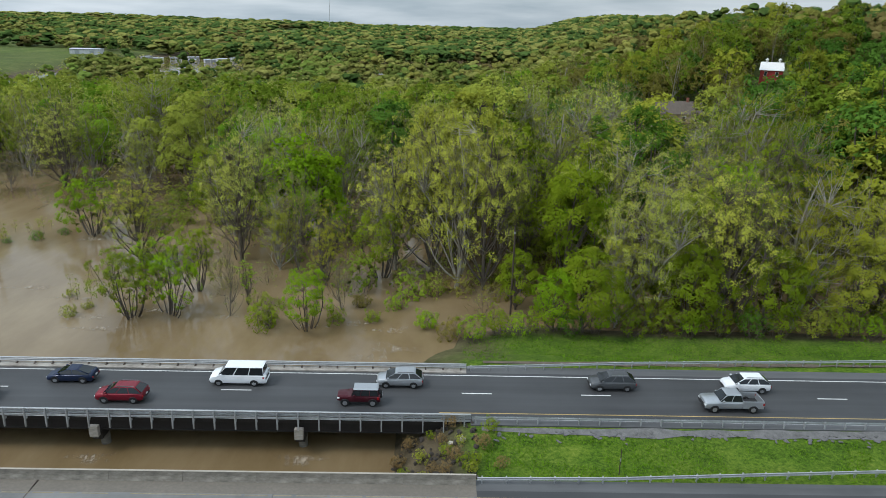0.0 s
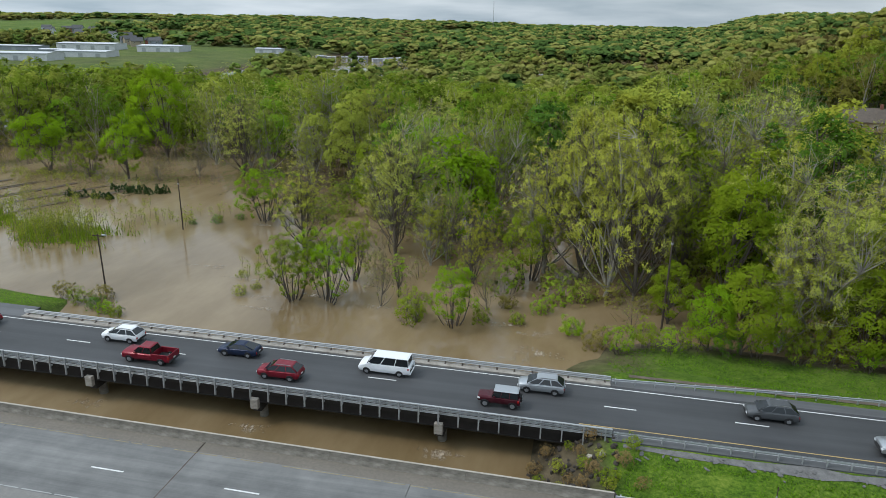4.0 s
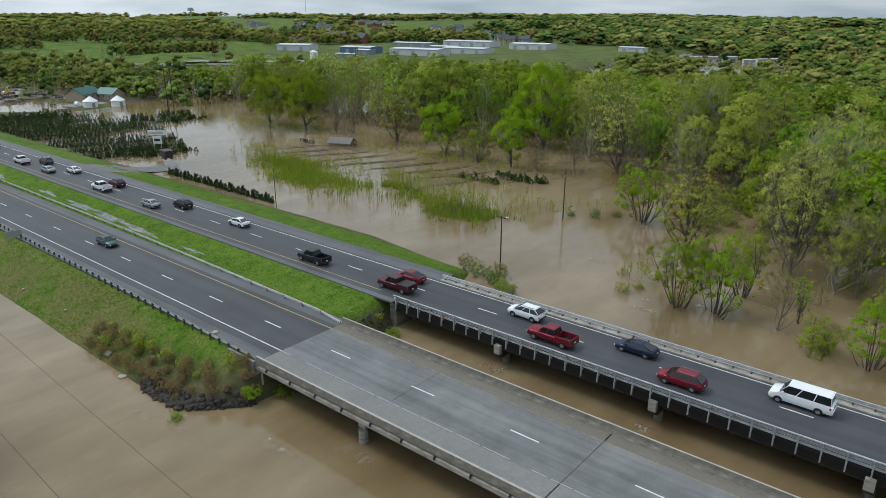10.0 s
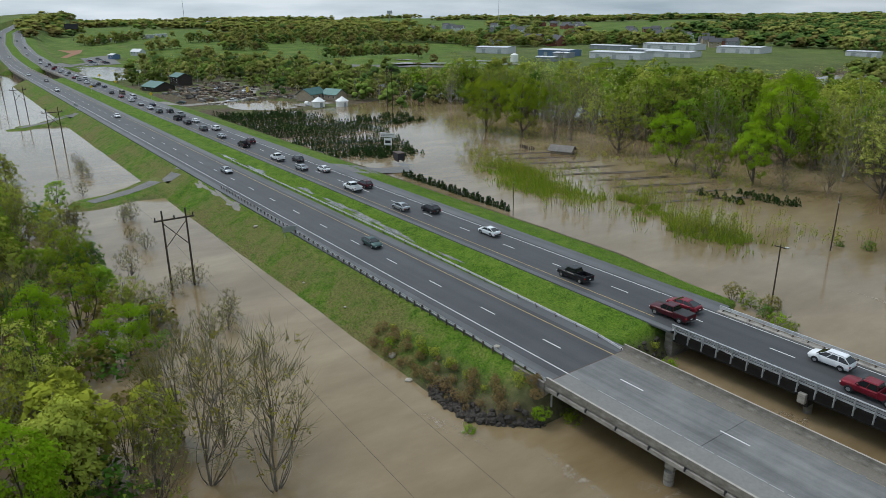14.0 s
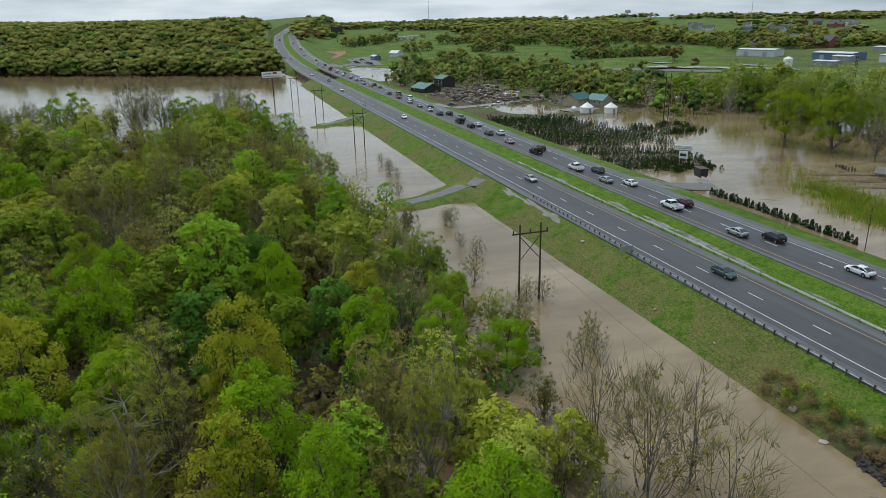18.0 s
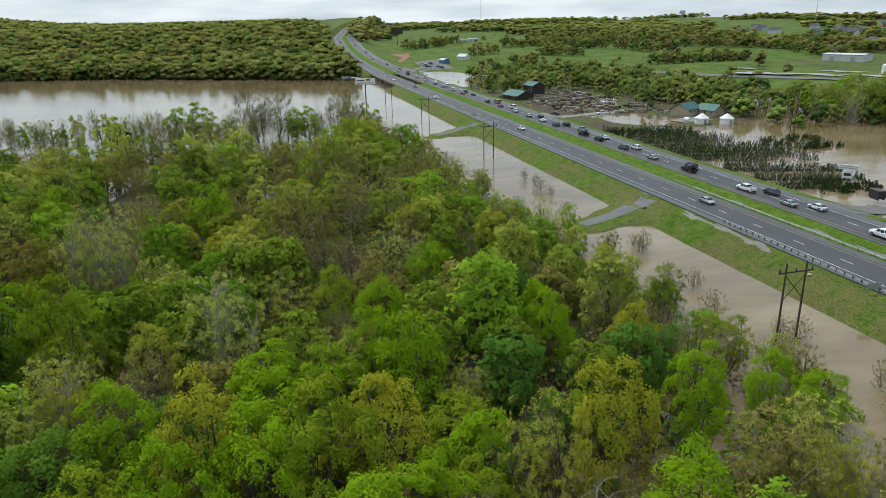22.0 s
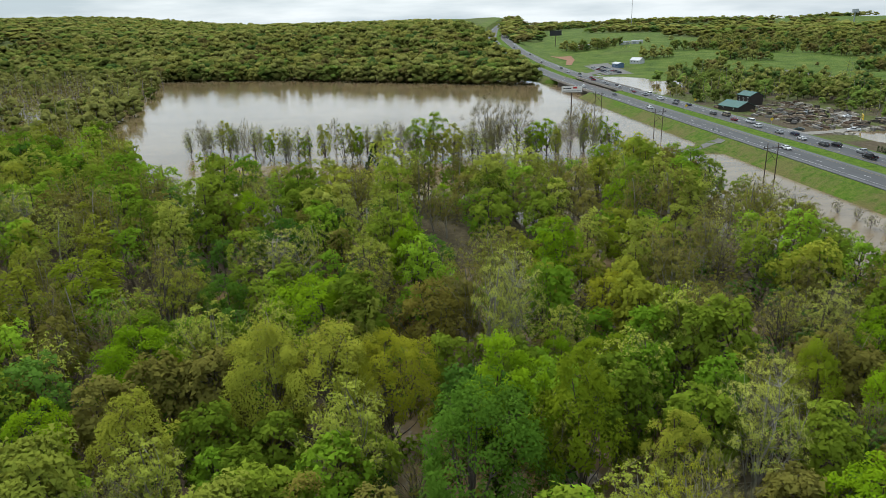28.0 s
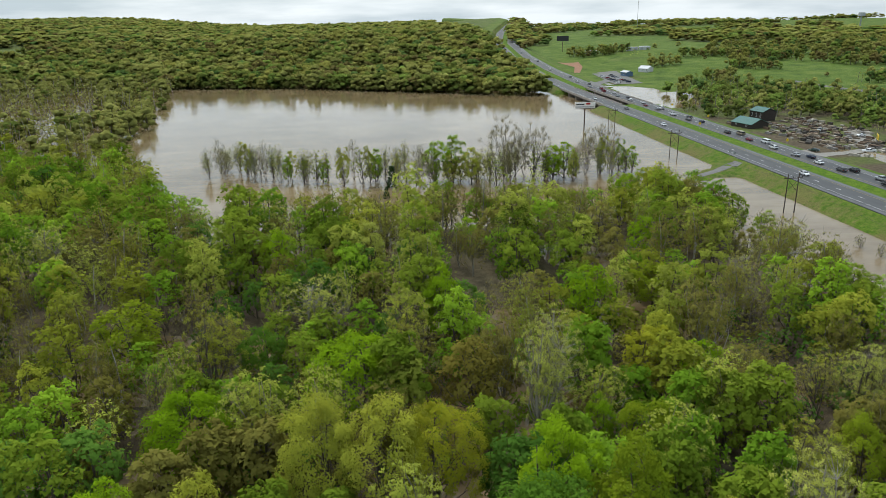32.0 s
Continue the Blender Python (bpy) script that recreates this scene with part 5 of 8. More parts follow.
# w-beam guard rails on posts
guard_post = to_mesh("guard_post", boxes((-.05, .05, -.07, .07, -.9, .78), (-.06, .06, .05, .18, .42, .74)), DARK_STEEL)
guard_post_pale = to_mesh("guard_post", boxes((-.05, .05, -.07, .07, -.9, .78), (-.06, .06, .05, .18, .42, .74)), GALV)


def guard_rail(pts, face, gap, label, post=guard_post):
    """pts: (x, y) corners; face: which side the beam is on, +1 north, -1 south."""
    pts = np.array(pts, float)
    xs = np.arange(pts[0, 0], pts[-1, 0], 3.8)
    xs = np.append(xs, pts[-1, 0])
    ys = np.interp(xs, pts[:, 0], pts[:, 1])
    zs = ground_z(xs, ys + 0 * xs) + .02
    zs = np.maximum(zs, -.5)
    ob = thing("guard_rail", label, "guard rail", "road guard rails")
    V, F = sweep([(p[0] * face, p[1]) for p in BEAM], xs, ys + .12 * face, zs + .45)
    part("rail_beam", mesh_from("rail_beam", V, F, [GALV]), None, ob, smooth=False)
    for x in np.arange(pts[0, 0] + .4, pts[-1, 0], gap):
        y = float(np.interp(x, pts[:, 0], pts[:, 1]))
        p = piece("guard_post", post, ob, (x, y, max(float(ground_z(x, y)), -.5)))
        if face < 0:
            p.rotation_euler = (0, 0, math.pi)
    return ob


guard_rail([(-176, 36.6), (-120, 35.7), (BR_W - .1, 35.2)], 1, 1.9, "galvanised guard rail on dark posts beside the grass bank")
guard_rail([(-205, 49.6), (-122, 49.2), (-85, 48.2), (BR_W - .1, 47.8)], -1, 3.8, "galvanised guard rail along the grassy median")
guard_rail([(BR_E + .1, 47.8), (16, 48.0), (39, 49.8), (110, 53.5)], -1, 2.0, "galvanised guard rail along the grassy median", guard_post_pale)
guard_rail([(BR_E + .1, 56.7), (110, 56.3)], 1, 1.95, "galvanised guard rail at the asphalt's edge", guard_post_pale)
guard_rail([(BR_E + .1, 66.9), (14, 67.6), (28, 69.2), (52, 70.6), (120, 72)], -1, 2.0, "pale flared galvanised guard rail beside the grass verge", guard_post_pale)

# western bridges over the flood channel
for nm, lo, hi in (("flood_bridge", 35.4, 48.0), ("flood_bridge", 56.2, 68.8)):
    ob = thing(nm, "low concrete road bridge over the western flood channel", "bridge", "western bridges", "structure")
    part("deck_slab", boxes((-640, -526, lo, hi, -.8, -.30)), CONCRETE, ob)
    for y in (lo, hi - .3):
        part("parapet", boxes((-640, -526, y, y + .3, -.3, .75), bevel=.03), CONCRETE, ob)
    for x in (-615, -595, -575, -555, -538):
        part("pier", boxes((x - .5, x + .5, lo + .5, hi - .5, -9, -.8), bevel=.08), CONCRETE, ob)

# ---- vehicles ----
def paint(name, color, metal=.25):
    def build(N, L):
        dirt = noise_fac(N, L, 2.2, 5)
        c = mix(N, L, maths(N, L, "MULTIPLY", maths(N, L, "SUBTRACT", dirt, .48, True), .35), color, (.16, .14, .12))
        return bsdf(N, L, c, ramp(N, L, dirt, [(.35, (.30,) * 3), (.7, (.5,) * 3)]), metal, coat=.15, spec=.35)
    return material(name, build)


PAINTS = {"white": paint("white_paint", (.74, .75, .76), 0), "silver": paint("silver_paint", (.40, .42, .44), .6), "grey": paint("grey_paint", (.10, .105, .11), .4),
          "black": paint("black_paint", (.012, .013, .016), .2), "navy": paint("navy_paint", (.012, .022, .055), .3), "red": paint("red_paint", (.19, .010, .022), .3),
          "maroon": paint("maroon_paint", (.065, .007, .014), .3), "green": paint("green_paint", (.05, .09, .085), .4), "tan": paint("tan_paint", (.30, .26, .19), .4)}
GLASS = material("car_glass", lambda N, L: bsdf(N, L, (.012, .015, .017), .06, 0, spec=.6))
RUBBER = plain("rubber", (.018, .018, .018), .85, 0, 4, .3)
ALLOY = plain("alloy", (.45, .45, .46), .35, .8, 5, .2)
TRIM = plain("black_trim", (.025, .025, .026), .6, 0, 4, .3)
LAMP_W = plain("lamp_lens", (.70, .72, .72), .2, 0, 6, .1)
LAMP_R = plain("tail_lens", (.35, .015, .015), .25, 0, 6, .2)
PLATE = plain("plate", (.6, .6, .58), .5, 0, 6, .1)


def wheel_meshes(r, w):
    bm = bmesh.new()
    cyl(bm, (0, -w / 2, 0), (0, w / 2, 0), r, sides=20)
    bmesh.ops.bevel(bm, geom=[e for e in bm.edges if len(e.link_faces) == 2 and e.calc_face_angle() > 1], offset=.03, segments=2, affect="EDGES")
    tyre = to_mesh("wheel", bm, RUBBER)
    bm = bmesh.new()
    for s in (-1, 1):
        cyl(bm, (0, s * (w / 2 - .06), 0), (0, s * (w / 2 + .012), 0), r * .62, r * .58, sides=16)
        cyl(bm, (0, s * (w / 2 + .01), 0), (0, s * (w / 2 + .03), 0), r * .16, sides=8)
        for k in range(5):
            m = Matrix.Rotation(k * 2 * math.pi / 5, 4, "Y")
            box(bm, -.035, .035, s * (w / 2 + .018) - .01, s * (w / 2 + .018) + .01, 0, r * .56, m=m)
    return tyre, to_mesh("rim", bm, ALLOY)


WHEELS = {"car": wheel_meshes(.36, .23), "truck": wheel_meshes(.40, .28)}

# stations from nose to tail: x, sill, belt, half width at the belt, half width at the sill; cabin: base x0, x1, roof x0, x1, belt z, roof z, half widths
CARS = {
    "sedan": dict(body=[(-2.40, .40, .60, .56, .60), (-2.22, .26, .74, .80, .83), (-1.5, .24, .91, .90, .91), (-.75, .24, .99, .91, .92), (.9, .24, 1.02, .91, .91), (1.55, .24, 1.06, .88, .90), (2.2, .28, 1.02, .80, .84), (2.36, .42, .84, .70, .74)],
                  cab=(-1.32, 2.12, -.28, .80, .99, 1.47, .86, .60), axles=(-1.42, 1.38), wheel="car", panes=2),
    "suv": dict(body=[(-2.38, .48, .76, .58, .64), (-2.20, .32, .95, .84, .87), (-1.5, .30, 1.06, .92, .94), (-.9, .30, 1.11, .94, .95), (1.2, .30, 1.16, .94, .94), (2.15, .32, 1.14, .90, .92), (2.34, .45, .98, .82, .84)],
                cab=(-1.48, 2.30, -.42, 1.55, 1.09, 1.70, .90, .66), axles=(-1.42, 1.42), wheel="car", panes=3),
    "pickup": dict(body=[(-2.92, .55, .95, .82, .86), (-2.80, .42, 1.14, .96, .98), (-1.9, .42, 1.22, 1.0, 1.0), (-1.1, .42, 1.24, 1.0, 1.0), (.75, .42, 1.26, 1.0, 1.0)],
                   cab=(-1.5, .78, -.82, .58, 1.22, 1.92, .93, .76), axles=(-1.95, 1.85), wheel="truck", panes=2, bed=(.78, 2.88, .62, 1.30, 1.0)),
    "van": dict(body=[(-2.78, .45, .80, .80, .86), (-2.62, .34, 1.05, .96, .98), (-1.95, .32, 1.22, 1.0, 1.0), (-1.6, .32, 1.28, 1.0, 1.0), (2.6, .34, 1.28, 1.0, 1.0), (2.78, .48, 1.20, .97, .98)],
                cab=(-1.85, 2.76, -1.12, 2.66, 1.26, 2.12, .96, .80), axles=(-1.85, 1.75), wheel="car", panes=3),
    "jeep": dict(body=[(-2.1, .60, .95, .55, .60), (-2.0, .52, 1.10, .62, .66), (-1.0, .50, 1.14, .72, .74), (-.85, .48, 1.16, .82, .82), (1.85, .48, 1.16, .82, .82), (1.95, .55, 1.12, .80, .80)],
                 cab=(-.75, 1.92, -.50, 1.84, 1.14, 1.84, .79, .70), axles=(-1.35, 1.35), wheel="truck", panes=3, roof="silver", spare=True),
}


def hull(stations):
    """A closed shell lofted through stations with tucked sills and rounded shoulders."""
    bm, rings = bmesh.new(), []
    S = np.array(stations, float)
    P, dense = np.vstack([2 * S[0] - S[1], S, 2 * S[-1] - S[-2]]), []
    for k in range(1, len(P) - 2):                       # smooth curve through the stations
        for t in np.arange(0, 1, .34):
            a, b, c, d = P[k - 1:k + 3]
            dense.append(.5 * (2 * b + (c - a) * t + (2 * a - 5 * b + 4 * c - d) * t * t + (3 * b - a - 3 * c + d) * t ** 3))
    for x, zs, zb, wb, ws in dense + [S[-1]]:
        h = zb - zs
        pts = [(-ws * .9, zs), (-ws, zs + .22 * h), (-max(wb, ws) * 1.0, zs + .55 * h), (-wb * .985, zb - .12), (-wb * .86, zb - .015), (0, zb + .05),
               (wb * .86, zb - .015), (wb * .985, zb - .12), (max(wb, ws) * 1.0, zs + .55 * h), (ws, zs + .22 * h), (ws * .9, zs)]
        rings.append([bm.verts.new((x, y, z)) for y, z in pts])
    for a, b in zip(rings[:-1], rings[1:]):
        for k in range(len(a)):
            bm.faces.new((a[k], a[(k + 1) % len(a)], b[(k + 1) % len(a)], b[k]))
    bm.faces.new(rings[0])
    bm.faces.new(rings[-1][::-1])
    return bm


def pane(corners, inset, lift):
    """A thick glass pane inside four corners."""
    c = [Vector(p) for p in corners]
    mid = sum(c, Vector()) / 4
    n = (c[1] - c[0]).cross(c[3] - c[0]).normalized()
    out = []
    for p in c:
        d = mid - p
        out.append(p + d.normalized() * min(inset * 1.6, d.length * .4))
    bm = bmesh.new()
    f = [bm.verts.new(p + n * lift) for p in out]
    b = [bm.verts.new(p - n * .02) for p in out]
    bm.faces.new(f)
    bm.faces.new(b[::-1])
    for k in range(4):
        bm.faces.new((f[k], b[k], b[(k + 1) % 4], f[(k + 1) % 4]))
    return bm


def vehicle(kind, color, label, category, lidded=False):
    """Nose towards -x, at the origin, wheels on the ground."""
    S, body_m = CARS[kind], PAINTS[color]
    ob = thing({"pickup": "pickup_truck", "van": "passenger_van", "suv": "suv", "sedan": "sedan_car", "jeep": "off_road_car"}[kind], label, category, "queue of traffic")
    bm = hull(S["body"])
    x0, x1, r0, r1, zb, zr, wb, wr = S["cab"]
    low = [bm.verts.new(p) for p in ((x0, -wb, zb - .05), (x1, -wb, zb - .05), (x1, wb, zb - .05), (x0, wb, zb - .05))]
    hi = [bm.verts.new(p) for p in ((r0, -wr, zr - .06), (r1, -wr, zr - .06), (r1, wr, zr - .06), (r0, wr, zr - .06))]
    for k in range(4):
        bm.faces.new((low[k], low[(k + 1) % 4], hi[(k + 1) % 4], hi[k]))
    bmesh.ops.recalc_face_normals(bm, faces=bm.faces)
    sharp = [e for e in bm.edges if len(e.link_faces) == 2 and e.calc_face_angle() > .35]
    bmesh.ops.bevel(bm, geom=sharp, offset=.045, segments=2, affect="EDGES", clamp_overlap=True)
    body = part("body", bm, body_m, ob, smooth=True)
    body.data.set_sharp_from_angle(angle=radians(38))
    bm = bmesh.new()
    a = [bm.verts.new(p) for p in ((r0 - .04, -wr - .01, zr - .06), (r1 + .05, -wr - .01, zr - .06), (r1 + .05, wr + .01, zr - .06), (r0 - .04, wr + .01, zr - .06))]
    b = [bm.verts.new(p) for p in ((r0 + .12, -wr + .12, zr), (r1 - .10, -wr + .12, zr), (r1 - .10, wr - .12, zr), (r0 + .12, wr - .12, zr))]
    bm.faces.new(b)
    for k in range(4):
        bm.faces.new((a[k], a[(k + 1) % 4], b[(k + 1) % 4], b[k]))
    part("roof", bm, PAINTS[S["roof"]] if "roof" in S else body_m, ob)
    zl = zb + .0
    lerp = lambda p, q, t: tuple(u + (v - u) * t for u, v in zip(p, q))
    ls, le, hs, he = (x0, -wb, zl), (x1, -wb, zl), (r0, -wr, zr - .07), (r1, -wr, zr - .07)
    part("windscreen", pane([(x0, wb, zl), (x0, -wb, zl), (r0, -wr, zr - .07), (r0, wr, zr - .07)], .07, .012), GLASS, ob)
    part("rear_window", pane([(x1, -wb, zl + .05), (x1, wb, zl + .05), (r1, wr, zr - .07), (r1, -wr, zr - .07)], .09, .012), GLASS, ob)
    n = S["panes"]
    for s in (1, -1):
        m = (1, s, 1)
        for k in range(n):
            t0, t1 = k / n, (k + 1) / n
            q = [lerp(ls, le, t0), lerp(ls, le, t1), lerp(hs, he, t1), lerp(hs, he, t0)]
            q = [(p[0], p[1] * s, p[2]) for p in q]
            part("side_window", pane(q if s > 0 else q[::-1], .032, .012), GLASS, ob)
    nose, tail = S["body"][0], S["body"][-1]
    if "bed" in S:
        b0, b1, z0, z1, w = S["bed"]
        part("bed", boxes((b0, b1, -w, -w + .09, z0 - .12, z1), (b0, b1, w - .09, w, z0 - .12, z1), (b1 - .09, b1, -w + .09, w - .09, z0 - .05, z1),
                          (b0, b0 + .06, -w + .09, w - .09, z0, z1), bevel=.02), body_m, ob)
        part("bed_floor", boxes((b0 + .06, b1 - .09, -w + .09, w - .09, z0 - .15, z0)), TRIM, ob)
        part("underbody", boxes((b0 - .3, b1 - .1, -w + .16, w - .16, .40, z0 - .10)), TRIM, ob)
        if lidded:
            part("bed_cover", boxes((b0 + .02, b1 - .02, -w + .04, w - .04, z1, z1 + .05), bevel=.015), TRIM, ob, "flat dark bed cover")
        tail = (b1, .5, 1.2, w, w)
    for s in (-1, 1):
        part("headlight", boxes((nose[0] - .02, nose[0] + .22, s * nose[3] * .98 - .16, s * nose[3] * .98 + .12, nose[2] - .20, nose[2] - .02), bevel=.03), LAMP_W, ob)
        part("tail_light", boxes((tail[0] - .14, tail[0] + .03, s * tail[3] * .94 - .09, s * tail[3] * .94 + .07, tail[2] - .32, tail[2] - .08), bevel=.02), LAMP_R, ob)
        part("mirror", boxes((x0 + .22, x0 + .42, s * (wb + .12) - .09, s * (wb + .12) + .09, zb + .02, zb + .18), bevel=.03), body_m, ob)
    part("front_bumper", boxes((nose[0] - .06, nose[0] + .12, -nose[3] * 1.02, nose[3] * 1.02, nose[1] - .06, nose[1] + .16), bevel=.04), TRIM, ob)
    part("grille", boxes((nose[0] - .025, nose[0] + .1, -nose[3] * .62, nose[3] * .62, nose[1] + .14, nose[2] - .08), bevel=.02), TRIM, ob)
    part("rear_bumper", boxes((tail[0] - .1, tail[0] + .08, -tail[3] * .98, tail[3] * .98, tail[1] - .04, tail[1] + .16), bevel=.04), TRIM, ob)
    part("number_plate", boxes((tail[0] + .03, tail[0] + .085, -.16, .16, tail[1] + .22, tail[1] + .36)), PLATE, ob)
    tyre, rim = WHEELS[S["wheel"]]
    r = .36 if S["wheel"] == "car" else .40
    half = max(st[4] for st in S["body"]) - .10
    for x in S["axles"]:
        for s in (-1, 1):
            w = piece("wheel", tyre, ob, (x, s * half, r))
            piece("rim", rim, w)
            part("wheel_arch", rod((x, s * (half + .06), r + .03), (x, s * (half + .108), r + .02), r + .045, sides=18), TRIM, ob)
    if S.get("spare"):
        w = piece("spare_wheel", tyre, ob, (2.08, 0, 1.02), math.pi / 2)
        piece("rim", rim, w)
    if kind == "suv":
        for s in (-1, 1):
            part("roof_rail", boxes((r0 + .2, r1 - .1, s * (wr - .06) - .02, s * (wr - .06) + .02, zr - .02, zr + .05)), ALLOY, ob)
    return ob


KIND_CAT = {"sedan": "car", "suv": "suv", "pickup": "pickup truck", "van": "van", "jeep": "off-road car"}
COLOR_WORD = {"maroon": "dark red", "navy": "dark blue", "tan": "beige", "green": "grey-green"}
KIND_TEXT = {"sedan": "four-door sedan", "suv": "five-door suv", "pickup": "crew-cab pickup truck", "van": "passenger van with dark windows", "jeep": "boxy off-road car with grey hard top"}
MADE = {}


def drive(kind, color, x, y, z=None, where="queuing on the wet asphalt", turn=0.0, lidded=False):
    z = float(road_z(x)) + .012 if z is None else z
    y = y + float(shift(x))
    key = (kind, color, where, lidded)
    m = pose(x, y, z, 0, 0, turn)
    if key not in MADE:
        MADE[key] = vehicle(kind, color, f"{COLOR_WORD.get(color, color)} {KIND_TEXT[kind]} {where}", KIND_CAT[kind], lidded)
        MADE[key].matrix_basis = m
        return MADE[key]
    return copy_thing(MADE[key], m)


LN, LS = 63.75, 60.05                       # lane centres, westbound
ON = "on the bridge"
for kind, color, x, y in (("suv", "silver", -3.0, LN), ("jeep", "maroon", -6.8, LS), ("van", "white", -19.6, LN), ("suv", "red", -30.0, LS), ("sedan", "navy", -36.6, LN),
                          ("pickup", "red", -45.3, LS), ("suv", "white", -51.3, LN)):
    drive(kind, color, x, y, where=ON)
for kind, color, x, y in (("sedan", "red", -70.8, LN), ("pickup", "black", -87.3, LS), ("sedan", "white", -112.0, LN),
                          ("suv", "black", -130.5, LN), ("sedan", "silver", -135.8, LS), ("suv", "maroon", -156.9, LN), ("pickup", "white", -156.0, LS)):
    drive(kind, color, x, y)
drive("pickup", "maroon", -70.0, LS, lidded=True)
for kind, color, x, y in (("suv", "grey", 19.0, LN), ("suv", "white", 33.0, LN), ("pickup", "silver", 30.0, LS), ("sedan", "grey", 50.0, LS)):
    drive(kind, color, x, y)
QUEUE = [("sedan", "silver", -183, LS), ("sedan", "white", -177.9, LN), ("pickup", "white", -198.3, LS), ("suv", "grey", -193.4, LN), ("pickup", "black", -223.6, LS), ("suv", "maroon", -228.0, LN),
         ("sedan", "silver", -243.4, LS), ("suv", "white", -259.9, LN), ("suv", "grey", -261.8, LS), ("suv", "black", -280, LS), ("sedan", "white", -282.4, LN), ("pickup", "black", -292.5, LS),
         ("pickup", "silver", -300.8, LN), ("suv", "black", -316, LN), ("suv", "grey", -318, LS), ("sedan", "white", -332, LS), ("sedan", "navy", -343, LN), ("sedan", "silver", -348, LS),
         ("suv", "white", -365, LS), ("van", "white", -378, LN), ("van", "tan", -401, LN), ("sedan", "red", -386, LS), ("suv", "grey", -407, LS), ("sedan", "navy", -443, LN), ("suv", "black", -459, LN),
         ("sedan", "grey", -452, LS), ("pickup", "white", -473, LS), ("van", "white", -500, LN), ("suv", "silver", -497, LS), ("sedan", "red", -516, LS), ("sedan", "white", -530, LN), ("suv", "white", -545, LS),
         ("sedan", "black", -560, LN), ("suv", "silver", -572, LS), ("sedan", "white", -590, LN), ("pickup", "red", -604, LS), ("suv", "red", -622, LN), ("sedan", "silver", -640, LS), ("suv", "black", -655, LN),
         ("sedan", "white", -680, LS), ("sedan", "grey", -720, LN), ("suv", "white", -790, LS), ("sedan", "black", -880, LN), ("suv", "silver", -990, LS)]
for q in QUEUE:
    drive(*q)
for kind, color, x, y in (("sedan", "green", -119.2, 43.5), ("sedan", "silver", -191.6, 43.5), ("sedan", "white", -315.0, 43.4), ("suv", "white", -438.0, 39.8), ("sedan", "grey", -505.0, 43.4),
                          ("suv", "white", -560.0, 39.8), ("sedan", "white", -760.0, 43.4), ("suv", "navy", -1050.0, 43.4)):
    drive(kind, color, x, y, where="driving on the open carriageway", turn=180)

# ---- poles and wires ----
def wires(name, label, a, b, offsets, sag, r=.02):
    """Slack conductors between two crossarms."""
    ob = thing(name, label, "power line")
    a, b = Vector(a), Vector(b)
    for off in offsets:
        w, t = Wood(), np.linspace(0, 1, 17)[:, None]
        p = np.array(a + Vector(off))[None] * (1 - t) + np.array(b + Vector(off))[None] * t - np.array([[0, 0, 1.0]]) * sag * 4 * t * (1 - t)
        w.limb(p, r, r, 4)
        V, F = w.arrays()
        part("wire", mesh_from("wire", V, F, [TRIM]), None, ob)
    return ob


def h_frame(x, y, base, top, span=3.6, rz=0.0):
    ob = thing("utility_pole", "twin-pole wooden power pylon standing in flood water", "utility pole", "power pylons", at=(x, y, 0), rz=rz)
    for s in (-1, 1):
        part("pole", rod((0, s * span / 2, base - 2), (0, s * span / 2, top), .19, .13), WOOD_POLE, ob)
        part("insulator", boxes((-.09, .09, s * (span / 2 + 1.1) - .09, s * (span / 2 + 1.1) + .09, top - 1.35, top - .9), bevel=.03), TRIM, ob)
    part("crossarm", boxes((-.1, .1, -span / 2 - 1.3, span / 2 + 1.3, top - 1.65, top - 1.40), bevel=.02), WOOD_POLE, ob)
    for s in (-1, 1):
        part("cross_brace", rod((.05, s * span / 2, top - 2.0), (.05, -s * span / 2, top - 6.0), .07, sides=6), WOOD_POLE, ob)
    part("insulator", boxes((-.09, .09, -.09, .09, top - 1.4, top - .95), bevel=.03), TRIM, ob)
    return ob


HF = [(-129.4, 14.1), (-281, 17.5), (-370, 16.5), (-447, 14.0)]
for x, y in HF:
    h_frame(x, y, WATER, 9.2)
ends = [(60, 9.0), *HF]
for (xa, ya), (xb, yb) in zip(ends[:-1], ends[1:]):
    wires("power_line", "slack black power cables strung between wooden pylons", (xa, ya, 7.8), (xb, yb, 7.8), [(0, -2.9, 0), (0, 2.9, 0)], 2.0, .016)
h_frame(-284, 149, -3.5, 15.5, 4.2, .5)
h_frame(-330, 300, -2, 15.5, 4.2, .5)
wires("power_line", "thin black power cables across the nursery", (-284, 149, 14), (-330, 300, 14), [(0, -3, 0), (0, 3, 0)], 2.5, .014)
wires("power_line", "thin black power cables across the nursery", (-284, 149, 14), (-470, 40, 12), [(0, -3, 0), (0, 3, 0)], 2.5, .014)


def pole(name, x, y, base, top, label, lamp=False, r=.13):
    ob = thing(name, label, "pole", "roadside poles", at=(x, y, 0))
    part("pole", rod((0, 0, base - 1.5), (0, 0, top), r, r * .75), WOOD_POLE, ob)
    if lamp:
        part("crossarm", boxes((-.9, .9, -.06, .06, top - .35, top - .2), bevel=.015), WOOD_POLE, ob)
        part("lamp", boxes((.7, 1.3, -.14, .14, top - .2, top - .02), bevel=.04), GALV, ob)
    else:
        part("pole_band", rod((0, 0, top - 1.2), (0, 0, top - .9), r * 1.15), GALV, ob)
    return ob


